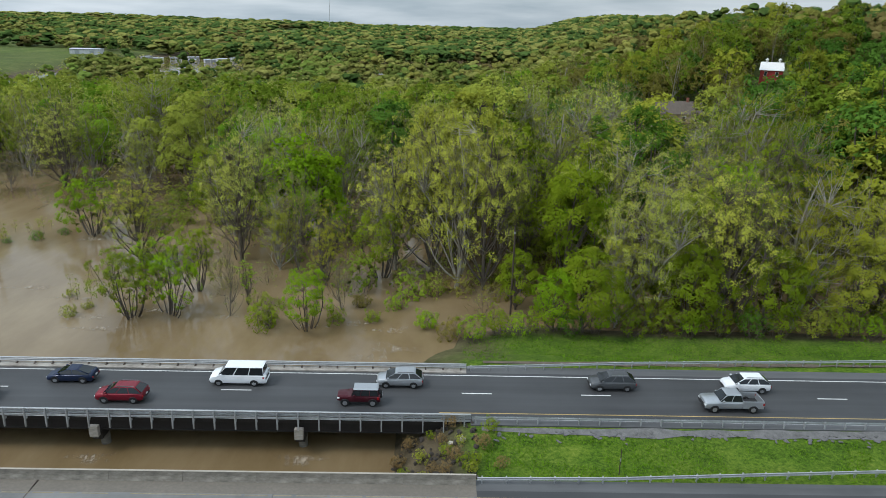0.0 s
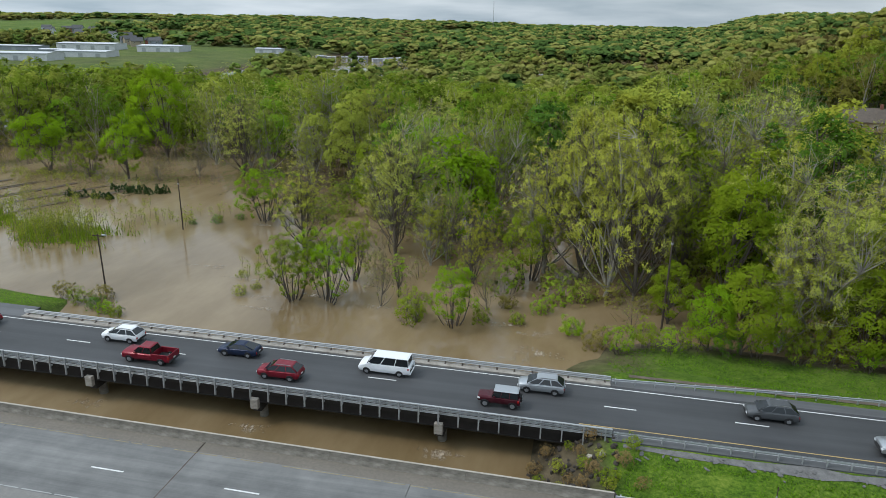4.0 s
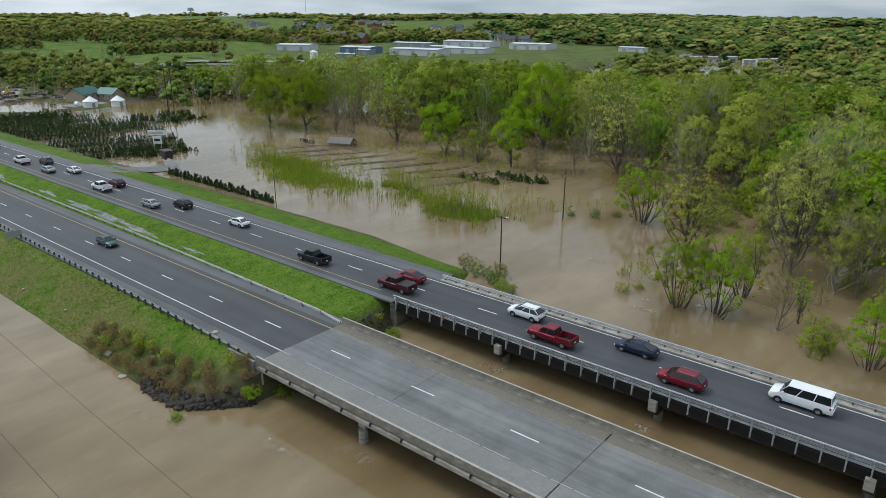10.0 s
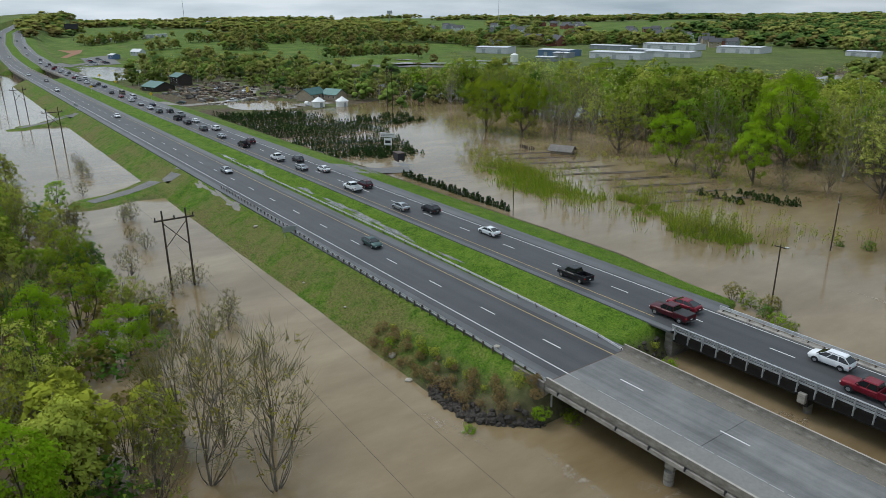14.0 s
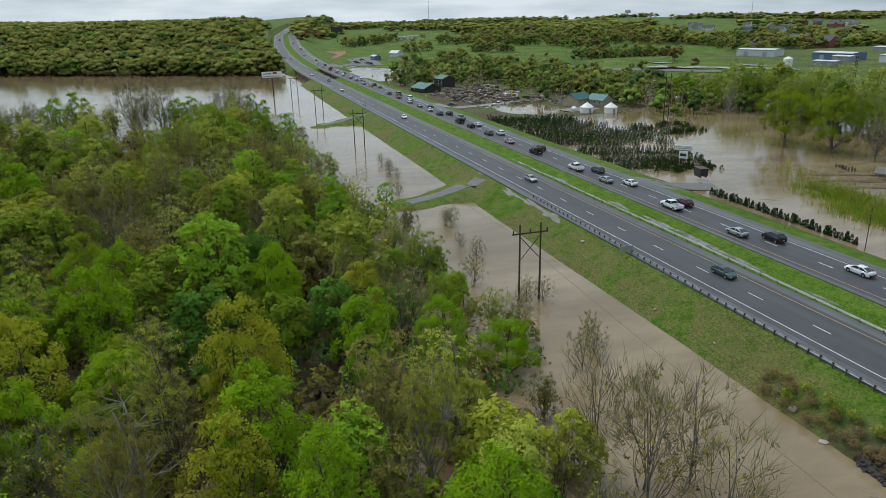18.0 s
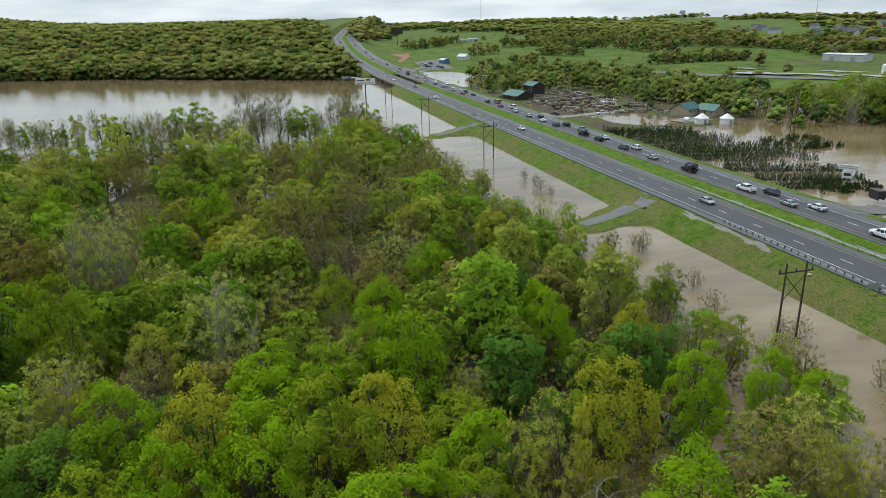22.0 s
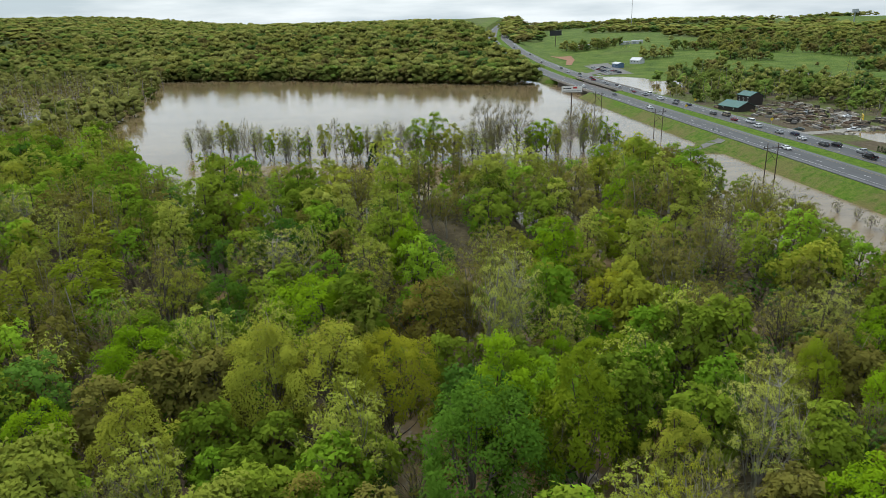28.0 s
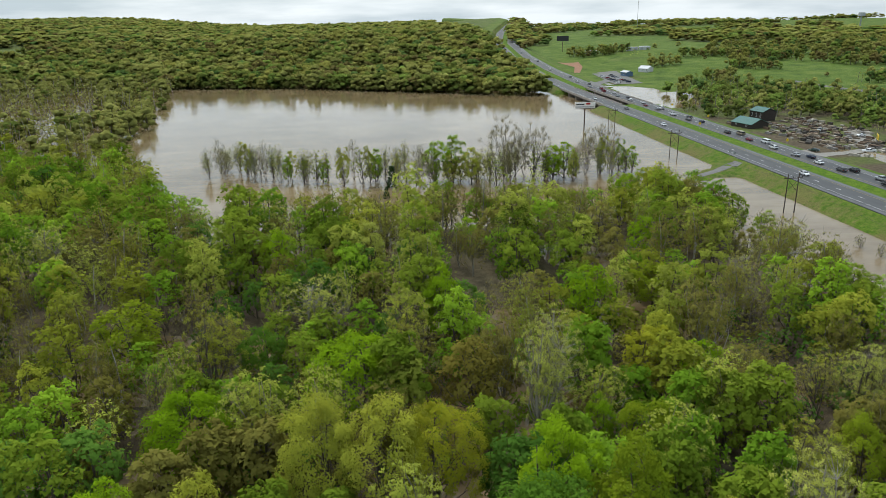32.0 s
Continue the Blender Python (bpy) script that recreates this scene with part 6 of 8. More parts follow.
pole("wooden_pole", -76.1, 115.3, WATER, 6.3, "old dark wooden pole standing in the flood")
pole("street_lamp", -69.2, 83.6, WATER, 5.4, "wooden lamp pole with a small arm at the bank", True)
pole("wooden_pole", -128.4, 84.0, WATER, 4.6, "thin wooden pole at the flood's edge", r=.09)
pole("wooden_pole", 11.4, 90.5, -3, 9.6, "tall dark wooden pole among the bank trees", r=.15)
pole("sign_post", 16.3, 49.6, -.8, 2.2, "slim steel post in the grassy median", r=.05)


# ---- signs ----
SIGN_WHITE, SIGN_RED, SIGN_YELLOW = plain("sign_white", (.78, .78, .76), .5, 0, 2, .15), plain("sign_red", (.45, .03, .03), .5, 0, 2, .2), plain("sign_yellow", (.75, .52, .03), .5, 0, 2, .15)
SIGN_DARK, SIGN_GREY = plain("sign_dark", (.03, .03, .035), .6, 0, 2, .2), plain("sign_grey", (.38, .40, .41), .5, .5, 2, .2)

ob = thing("business_sign", "white two-panel business sign on posts in flooded nursery", "sign", at=(-206.3, 100.2, 0), rz=radians(38))
part("upper_panel", boxes((-2.6, 2.6, -.12, .12, .9, 2.3), bevel=.03), SIGN_WHITE, ob)
part("lower_panel", boxes((-1.3, 1.3, -.12, .12, -1.6, .6), bevel=.03), SIGN_WHITE, ob)
part("picture", boxes((-.9, .9, -.15, -.12, -.9, -.1)), SIGN_DARK, ob, "dark picture bar")
for z in (1.3, 1.75):
    part("lettering_bar", boxes((-2.2, 2.2, -.14, -.12, z, z + .2)), SIGN_GREY, ob)
for s in (-1, 1):
    part("post", rod((s * 1.0, 0, -6), (s * 1.0, 0, .9), .09), GALV, ob)
ob = thing("yard_sign", "yellow business sign on posts beside the stone yard", "sign", at=(-381, 121, -3.3), rz=radians(-30))
part("panel", boxes((-3.2, 3.2, -.12, .12, 2.2, 4.6), bevel=.03), SIGN_YELLOW, ob)
for z in (2.8, 3.6):
    part("lettering_bar", boxes((-2.6, 2.6, -.15, -.12, z, z + .35)), SIGN_DARK, ob)
for s in (-1, 1):
    part("post", rod((s * 2.4, 0, -1.5), (s * 2.4, 0, 2.2), .1), WOOD_POLE, ob)


def diamond_sign(x, y, label):
    ob = thing("warning_sign", label, "road sign", "roadside signs", at=(x, y, float(ground_z(x, y))), rz=radians(90))
    part("panel", box(bmesh.new(), -.6, .6, -.02, .02, -.6, .6, m=pose(0, 0, 2.9, 0, 45, 0)), SIGN_YELLOW, ob)
    part("post", rod((0, .05, -.4), (0, .05, 3.2), .05), GALV, ob)


for x, y in ((-452, 71.5), (-372, 70.5), (-425, 54.0), (-505, 73)):
    diamond_sign(x, y, "orange-yellow diamond warning sign on a steel post")
ob = thing("road_sign", "grey back of a rectangular road sign by the rail", "road sign", "roadside signs", at=(-134.2, 35.0, -.6), rz=radians(80))
part("panel", boxes((-1.25, 1.25, -.03, .03, .9, 2.0), bevel=.01), SIGN_GREY, ob)
for s in (-1, 1):
    part("post", rod((s * .9, .06, -.6), (s * .9, .06, 2.0), .05), GALV, ob)
for x in (-351.5, -356):
    ob = thing("road_sign", "small grey road sign beside the side road", "road sign", "roadside signs", at=(x, 35.2, -.6), rz=radians(80))
    part("panel", boxes((-.4, .4, -.02, .02, 1.7, 2.6), bevel=.01), SIGN_GREY, ob)
    part("post", rod((0, .05, -.6), (0, .05, 2.6), .04), GALV, ob)


def billboard(x, y, base, z0, w, h, rz, face, label):
    ob = thing("billboard", label, "billboard", "billboards", at=(x, y, 0), rz=radians(rz))
    part("panel", boxes((-w / 2, w / 2, -.25, .25, z0, z0 + h), bevel=.04), face, ob)
    part("catwalk", boxes((-w / 2, w / 2, -.9, -.3, z0 - .3, z0 - .15)), DARK_STEEL, ob)
    part("post", rod((0, .1, base), (0, .1, z0 + h * .6), .35), DARK_STEEL, ob)
    return ob


ob = billboard(-463, 3.5, -6, 7.4, 11.5, 3.3, 82, SIGN_WHITE, "white billboard with red and grey bars on steel post")
part("red_bar", boxes((.6, 3.0, -.30, -.26, 9.4, 10.5)), SIGN_RED, ob)
part("lettering_bar", boxes((-5.0, 5.0, -.30, -.26, 7.9, 8.4)), SIGN_GREY, ob)
part("lettering_bar", boxes((-5.0, -.4, -.30, -.26, 9.3, 9.8)), SIGN_DARK, ob)
billboard(-1040, 144, 6, 20.5, 16, 6.5, 80, SIGN_DARK, "large dark billboard on a tall steel post")

# ---- side roads and lots: thin beds that follow the ground ----
def lot(name, pts, width, mat, label, lift=.05, floor=-9.0, ragged=.12):
    """A band of gravel or asphalt along a line, laid on the ground."""
    pts = np.array(pts, float)
    d = np.concatenate([[0], np.cumsum(np.linalg.norm(np.diff(pts, axis=0), axis=1))])
    s = np.linspace(0, d[-1], max(4, int(d[-1] / 2.5)))
    c = np.stack([np.interp(s, d, pts[:, k]) for k in (0, 1)], -1)
    t = np.gradient(c, axis=0)
    t /= np.linalg.norm(t, axis=1)[:, None]
    nrm = np.stack([-t[:, 1], t[:, 0]], -1)
    w = np.interp(s, d, width) if isinstance(width, (list, tuple)) else np.full(len(s), width)
    w = w * (1 + ragged * (vnoise(s, s * 0, 5 - 3 * (ragged > 1), 3) - .5))
    cols = np.linspace(-.5, .5, 7)
    P = c[:, None] + nrm[:, None] * (w[:, None] * cols[None])[..., None]
    Z = np.maximum(ground_z(P[..., 0], P[..., 1]), floor) + lift
    V = np.concatenate([P, Z[..., None]], -1).reshape(-1, 3)
    n, k = len(s), len(cols)
    i, j = np.meshgrid(np.arange(n - 1), np.arange(k - 1), indexing="ij")
    a = i * k + j
    F = np.stack([a, a + k, a + k + 1, a + 1], -1).reshape(-1, 4)[:, ::-1]
    return tagged(new(name, mesh_from(name, V, F, [mat], smooth=True)), label, "side road", kind="structure")


SIDE = plain("side_asphalt", (.165, .16, .15), .85, 0, .6, .35)
DIRT = plain("red_dirt", (.30, .15, .085), .95, 0, .3, .3)
MUD_M = plain("wet_mud", (.085, .06, .04), .6, 0, .8, .4)
lot("side_road_1", [(-195.5, 12), (-198, 20), (-202.3, 33), (-203, 36.4)], [4.0, 4.3, 5.5, 9], SIDE, "wet grey farm track leading into the flood", floor=-3.8)
lot("side_road_2", [(-335, 12), (-339, 20), (-345.5, 33), (-346, 36.4)], [3.8, 4.0, 5.5, 9], SIDE, "wet grey farm track leading into the flood", floor=-3.7)
lot("side_road_3", [(-178, 69), (-186, 79), (-181, 92)], [22, 9, 7], SIDE, "pale wet asphalt driveway into the nursery", .05, floor=-3.8)
lot("yard_drive", [(-352, 68.5), (-364, 80), (-366, 96), (-372, 112)], [16, 8, 6, 6], GRAVEL, "pale gravel drive into the stone yard", .10, floor=-3.75)
lot("yard_lot", [(-372, 112), (-398, 126), (-425, 138)], [9, 12, 9], GRAVEL, "pale gravel lot among stone stacks", .08, floor=-3.75)
lot("yard_lot_2", [(-330, 126), (-334, 142)], [10, 14], GRAVEL, "pale gravel lot by the green-roofed shop", .10, floor=-3.75)
lot("junction_1", [(-640, 70), (-700, 84), (-740, 118), (-800, 128)], [14, 10, 12, 20], SIDE, "grey side road curving to the car lot", .3)
lot("car_lot", [(-690, 112), (-790, 122)], 26, SIDE, "grey asphalt car lot on the hillside", .35)
lot("dirt_drive", [(-800, 96), (-870, 118), (-930, 122)], [6, 9, 26], DIRT, "bare red-brown dirt drive across the meadow", .3)
lot("valley_road", [(-640, 235), (-520, 262), (-400, 300)], 8, SIDE, "grey country road across the meadows", .3)
lot("west_track", [(-660, 28), (-700, 32), (-820, 40), (-900, 48)], 5, SIDE, "grey frontage track below the highway", .4)

lot("gravel_edge", [(5, 55.9), (14, 55.6), (30, 55.7), (62, 55.8)], [.8, 1.6, 1.1, .7], plain("grey_gravel", (.17, .165, .16), .95, 0, 1.2, .5), "grey broken gravel along the asphalt edge", .05, ragged=1.7)
lot("gravel_edge_2", [(6, 69.6), (30, 70.2), (62, 71.5)], [1.6, 2.0, 1.4], plain("brown_gravel", (.15, .12, .09), .95, 0, 1.2, .5), "brown gravel and mud beside the shoulder", .05, ragged=1.6)

# shallow puddles in the median
PUDDLE = material("puddle", lambda N, L: bsdf(N, L, ramp(N, L, noise_fac(N, L, .9, 5), [(.4, (.10, .10, .085)), (.6, (.20, .19, .17))]), .08, 0, noise_fac(N, L, 3, 3), .05, .05, ior=1.33))


def puddle(x, y, lx, ly, z, seed, mat=PUDDLE, label="shallow silvery puddle in the grass", name="puddle", lift=.03, turn=0.0):
    r, a = np.random.default_rng(seed), np.linspace(0, 2 * np.pi, 29)[:-1]
    rad = 1 + .28 * np.sin(3 * a + seed) + .22 * np.sin(5 * a + 2 * seed) + .12 * r.normal(size=28)
    ux, uy = lx * rad * np.cos(a), ly * rad * np.sin(a)
    px, py = x + ux * math.cos(turn) - uy * math.sin(turn), y + ux * math.sin(turn) + uy * math.cos(turn)
    pz = ground_z(px, py) + lift if z is None else np.full(28, z)
    cz = float(ground_z(x, y)) + lift if z is None else z
    V = np.concatenate([np.stack([px, py, pz], -1), [[x, y, cz]]])
    k = np.arange(28)
    soft = {"soft": np.append(np.zeros(28), 1.0)}
    return tagged(new(name, mesh_from(name, V, np.stack([k, (k + 1) % 28, np.full(28, 28)], -1), [mat], soft)), label, "puddle", "puddles", "structure")


for n, (x, y, lx, ly) in enumerate(((-149, 52.4, 6, .8), (-136, 52.2, 7, .9), (-124, 51.8, 5, .7), (-165, 52.6, 4, .5), (-193, 51.8, 7, .7), (-215, 51.6, 6, .6), (-108, 51.9, 3, .4))):
    puddle(x, y, lx, ly, None, n)
for n, (x, y, lx, ly) in enumerate(((-184, 34.6, 4, .7), (-172, 34.9, 6, .6), (-162, 34.6, 4, .9))):
    puddle(x, y, lx, ly, None, n + 20, GRAVEL, "pale washed-out gravel at the road edge", "gravel_patch", .05)

for n, (x, y, lx, ly) in enumerate(((-472, 288, 24, 7), (-446, 306, 20, 6), (-420, 330, 16, 6), (-455, 340, 14, 5), (-505, 300, 10, 4))):
    puddle(x, y, lx, ly, float(ground_z(x, y)) + .5, n + 40, WATER_M, "flooded lot gleaming below the works", "flooded_lot", turn=.45)

# ---- riprap and rubble at the abutments ----
stone_mesh = []
for s in range(5):
    bm = bmesh.new()
    bmesh.ops.create_icosphere(bm, subdivisions=1, radius=.5)
    r = random.Random(s)
    for v in bm.verts:
        v.co *= r.uniform(.65, 1.15)
        v.co.z *= .7
    stone_mesh.append(to_mesh("stone", bm, RIPRAP))
PALE_STONE = plain("pale_stone", (.42, .38, .31), .9, 0, 2, .3)
pale_mesh = [m.copy() for m in stone_mesh]
for m in pale_mesh:
    m.materials.clear()
    m.materials.append(PALE_STONE)


def stones(name, label, count, spot, size, seed):
    ob, r = thing(name, label, "stones"), np.random.default_rng(seed)
    for k in range(count):
        x, y = spot(r)
        p = piece("stone", stone_mesh[k % 5], ob, (x, y, float(ground_z(x, y)) + .1), r.random() * 6)
        p.scale = (size * r.uniform(.5, 1.3), size * r.uniform(.5, 1.2), size * r.uniform(.8, 1.6))
        p.rotation_euler = (r.normal() * .5, r.normal() * .5, r.random() * 6)
    return ob


def west_bank(r):
    x = r.uniform(-79, -64.5)
    return x, 26.9 + .5 * abs(r.normal()) + max(0, (x + 71)) * .95 + r.uniform(0, 1.3)


stones("riprap", "dark broken stones along the river bank", 230, west_bank, .95, 3)
stones("riprap", "dark rubble under the bridge end", 60, lambda r: (r.uniform(-69.5, -66), r.uniform(48.5, 57)), .7, 4)
stones("riprap", "dark rubble under the bridge end", 110, lambda r: (r.uniform(-4, 4.5), r.uniform(48.5, 57.5)), .55, 5)
slab_mesh = [m.copy() for m in stone_mesh]
for m in slab_mesh:
    m.materials.clear()
    m.materials.append(plain("broken_asphalt", (.16, .155, .15), .95, 0, 2.5, .5))
rubble, r = thing("broken_slabs", "grey broken asphalt slabs and gravel beside the rail", "rubble"), np.random.default_rng(9)
for k in range(110):
    x, y = r.uniform(6, 46), 55.75 - abs(r.normal()) * .55
    p = piece("slab", slab_mesh[k % 5], rubble, (x, y, float(ground_z(x, y)) + .06), r.random() * 6)
    p.scale = (r.uniform(.25, .95), r.uniform(.2, .6), r.uniform(.15, .35))
for n, (x, y, s) in enumerate(((-88.3, 28.3, 1.3), (-77.2, 36.2, 1.0), (-82.5, 27.0, 1.2), (-81.6, 30.5, .6), (-146.0, 33.0, 1.0), (-104, 30, .5), (-117, 29.5, .5), (2.1, 54.4, .7), (3.2, 54.6, .8))):
    ob = thing("rock", "pale limestone rock on the grassy bank", "rock", "pale rocks", data=pale_mesh[n % 5], at=(x, y, float(ground_z(x, y)) + .15), rz=n, scale=s)

# ---- foam and eddies where the current meets piers and trunks ----
def foam_build(N, L):
    at, clear, m = N.new("ShaderNodeAttribute"), N.new("ShaderNodeBsdfTransparent"), N.new("ShaderNodeMixShader")
    at.attribute_name = "soft"
    streak = ramp(N, L, noise_fac(N, L, 1.1, 6, .7, stretch=(1.6, .45, 1)), [(.46, (0, 0, 0)), (.66, (1, 1, 1))])
    L.new(maths(N, L, "MULTIPLY", maths(N, L, "MULTIPLY", at.outputs["Fac"], 1.5, True), streak, True), m.inputs[0])
    L.new(clear.outputs[0], m.inputs[1])
    L.new(bsdf(N, L, ramp(N, L, noise_fac(N, L, 3, 4), [(.4, (.29, .22, .145)), (.6, (.43, .36, .27))]), .5), m.inputs[2])
    return m.outputs[0]


FOAM = material("foam", foam_build)
FOAMS = [(-51.0, 34.4, 2.8, 1.3), (-50.7, 56.2, 2.2, 1.0), (-31.6, 56.0, 2.2, 1.0), (-12.2, 56.0, 2.2, 1.0), (-69.4, 26.0, 3.2, 1.0), (-4.6, 79.5, 3.6, 1.6), (-7.5, 77.2, 3.0, 1.4), (-46.9, 87.6, 3.4, 1.0), (-5.5, 85.0, 2.6, 1.2), (-39, 90.5, 2.8, 1.0), (-28.5, 88.6, 2.6, .9),
         (-16.5, 86.2, 2.8, 1.0), (-22.5, 85.4, 2.4, .9), (-33, 103.5, 3, 1.1), (-20, 99.5, 3, 1.1), (-52, 94, 3.2, 1.0), (-10, 87, 2.4, 1.0), (-62, 122, 3.4, 1.2), (-38, 116, 3, 1.2), (-73, 24.5, 2.6, .8), (-60, 98, 4, 1.0), (-44, 84, 4, .8), (-2.5, 75.5, 2.4, 1.2), (-58, 30, 4.5, .9), (-40, 30.5, 5, .9)]
for n, (x, y, lx, ly) in enumerate(FOAMS):
    puddle(x, y, lx, ly, WATER + .02 + .002 * n, n + 60, FOAM, "pale foam curling on the brown current", "foam")
bm = rod((-24.8, 52.2, WATER), (-22.2, 53.3, WATER + .12), .14, .08, 7)
ob = thing("driftwood", "dark drifting log in the brown water", "log")
part("log", bm, WOOD_POLE, ob)

# ---- trees that stand alone and can be told apart ----
GAUNT = [(-86.4, 1.7, 14.3, 3.0), (-77.4, 1.5, 15, 3.8), (-83, 4.4, 13.7, 3.7), (-82, 9.4, 13, 3.2), (-73, 6, 13, 3.6)]
for n, (x, y, tall, radius) in enumerate(GAUNT):
    plant("bare", "brown", x, y, -5.0, 1.0, n, "gaunt trees of the ditch", "in the flooded ditch", detail=.32, size=(tall + 1.1, radius * 1.3))
BARE_S = [(-98.1, 14.8, .42), (-109.2, 14.2, .50), (-105.5, 10.5, .6), (-113.6, 16.2, .45), (-131, 14.4, .4), (-129.1, 16.4, .42),
          (-127, 12, .38), (-153, 14.1, .42), (-175.8, 16.8, .46), (-174, 15.2, .4), (-178, 16, .36), (-160, 13, .35), (-238, 17.6, .4), (-231, 16.4, .42), (-226, 17, .35), (-246, 17, .4), (-205, 12, .45), (-118, 7, .6), (-140, 8, .55)]
for n, (x, y, s) in enumerate(BARE_S):
    plant("bare", "olive" if n % 3 else "gold", x, y, -5.0, s, n + 50, "bare bushes in the ditch", "in the flooded ditch", name="bush")
SHRUBS = [(-69.8, 26.4, .32, "bright"), (-90, 29, .30, "bright"), (-84.5, 30.5, .28, "mid"), (-66.2, 33.2, .42, "bright"), (-64.8, 36.4, .40, "mid"), (-70.5, 79.5, .62, "mid"), (-67, 78.5, .55, "dark"), (-64.5, 77.5, .5, "bright"), (-73.5, 80.2, .55, "brown"),
          (-62.5, 76.8, .45, "mid"), (-68, 81.5, .6, "brown"), (-66.3, 52, .45, "mid"), (-66.0, 55, .4, "bright"), (3.4, 50.5, .32, "mid"), (5.5, 80.2, .75, "bright"), (8.5, 81.5, .8, "mid"), (11.5, 80.6, .7, "bright"), (2.8, 83.0, .7, "brown"), (-.5, 86.0, .7, "bright"),
          (14.5, 82.5, .8, "mid"), (18, 81.5, .75, "dark"), (22, 82.5, .9, "bright"), (26, 81.4, .75, "mid"), (30, 82.6, .9, "mid"), (34, 81.6, .7, "bright"), (38, 82.6, .85, "mid"), (42, 81.8, .8, "dark"), (46, 82.6, .9, "mid"), (50, 82.0, .8, "olive"), (54, 82.8, .9, "mid"), (58, 82.4, .8, "bright"),
          (62, 83, .9, "mid"), (-72.0, 121.2, .5, "dark"), (-76.3, 119.2, .35, "dark"), (-69, 125, .4, "dark"), (-49.8, 88.2, .45, "olive"), (-48.5, 91, .35, "olive"), (-53, 95, .35, "olive"), (-5, 92.5, .6, "bright"), (-8, 88, .5, "mid"), (-13, 87.5, .55, "mid"), (-22, 86.5, .5, "mid"), (-10, 93, .55, "brown")]
for n, (x, y, s, tone) in enumerate(SHRUBS):
    plant("shrub", tone, x, y, max(float(ground_z(x, y)), -4.6), s, n + 90, "shrubs of the banks", "on the flooded bank")

# the row of slender trees standing in the lake
rng_r = np.random.default_rng(17)
for n in range(62):
    t = n / 61
    x = np.interp(t, [0, .25, .6, .85, 1], [-378, -352, -344, -338, -352]) + rng_r.uniform(-11, 7)
    y = -186 + 176 * t + rng_r.uniform(-1.5, 1.5)
    kind, tone = [("tall", "olive"), ("slender", "mid"), ("sparse", "olive"), ("bare", "olive"), ("tall", "bright"), ("sparse", "mid")][rng_r.integers(0, 6)]
    plant(kind, tone, x, y, -5.6, 1.0, n + 7, "row of trees in the lake", "standing in the lake", detail=.5, size=(rng_r.uniform(12, 19), rng_r.uniform(2.4, 4.0)))
for n, (x, y, s) in enumerate(((-351, -64, 2.2), (-347, -52, 2.0), (-351, -23, 1.9), (-356, -27, 1.5), (-349, -60, 1.6))):
    plant("snag", "brown", x, y, -5.6, s, n + 31, "row of trees in the lake", "in the lake")
for n, (x, y, s) in enumerate(((-350, -84, 1.25), (-347, -92, 1.2), (-344, -40, 1.1), (-341, -46, 1.0))):
    plant("tall", "bright", x, y, -5.6, s, n + 41, "row of trees in the lake", "standing in the lake", detail=.5)


def conifer_mesh(seed, h, r, leaves, size):
    rng = np.random.default_rng(seed)
    t = rng.random(leaves) ** 1.4
    ang = rng.random(leaves) * 2 * np.pi
    rad = r * (1 - t) ** .8 * rng.uniform(.6, 1.05, leaves) + .03
    pos = np.stack([np.cos(ang) * rad, np.sin(ang) * rad, h * (.04 + .96 * t)], -1)
    d = np.stack([np.cos(ang), np.sin(ang), rng.uniform(-.2, .9, leaves)], -1)
    d /= np.linalg.norm(d, axis=1)[:, None]
    s = np.cross(d, unit(rng, leaves))
    s /= np.linalg.norm(s, axis=1)[:, None]
    k = size * rng.uniform(.7, 1.3, leaves)[:, None]
    V = np.stack([pos - s * k * .55, pos + s * k * .55, pos + d * k * .8 + [0, 0, .3] * k], 1).reshape(-1, 3)
    return V, np.repeat(rng.random(leaves), 3)


CONE_MESH = []
for s in range(3):
    V, T = conifer_mesh(s, 2.6, .55, 170, .32)
    CONE_MESH.append(mesh_from("crown", V, tri_faces(len(V) // 3), [LEAF["fir", 0]], {"tint": T}))
STEM = to_mesh("trunk", rod((0, 0, -1.5), (0, 0, 1.8), .05, .02, 5), BARK)


def conifer(x, y, z, scale, n, label, group):
    ob = thing("conifer", label, "conifer", group, at=(x, y, z), rz=n * 1.7, scale=scale)
    part("trunk", STEM, None, ob)
    part("crown", CONE_MESH[n % 3], None, ob)


for n in range(60):
    t = n / 59
    conifer(-175.5 + 44 * t + .3 * math.sin(n * 2.1), 86.2 - .6 * t + .25 * math.sin(n * 3.7), WATER - .5, .82 + .15 * math.sin(n * 5.3), n, "small dark conifer in a row beside the flood", "hedge of conifers")
for n, (x, y, s) in enumerate(((-340.5, -109.5, 3.6), (-322, -104, 2.2), (-325, -112, 2.0), (-300, -72, 2.2))):
    conifer(x, y, -5.0, s, n, "dark pointed conifer beside the lake", "lakeside conifers")

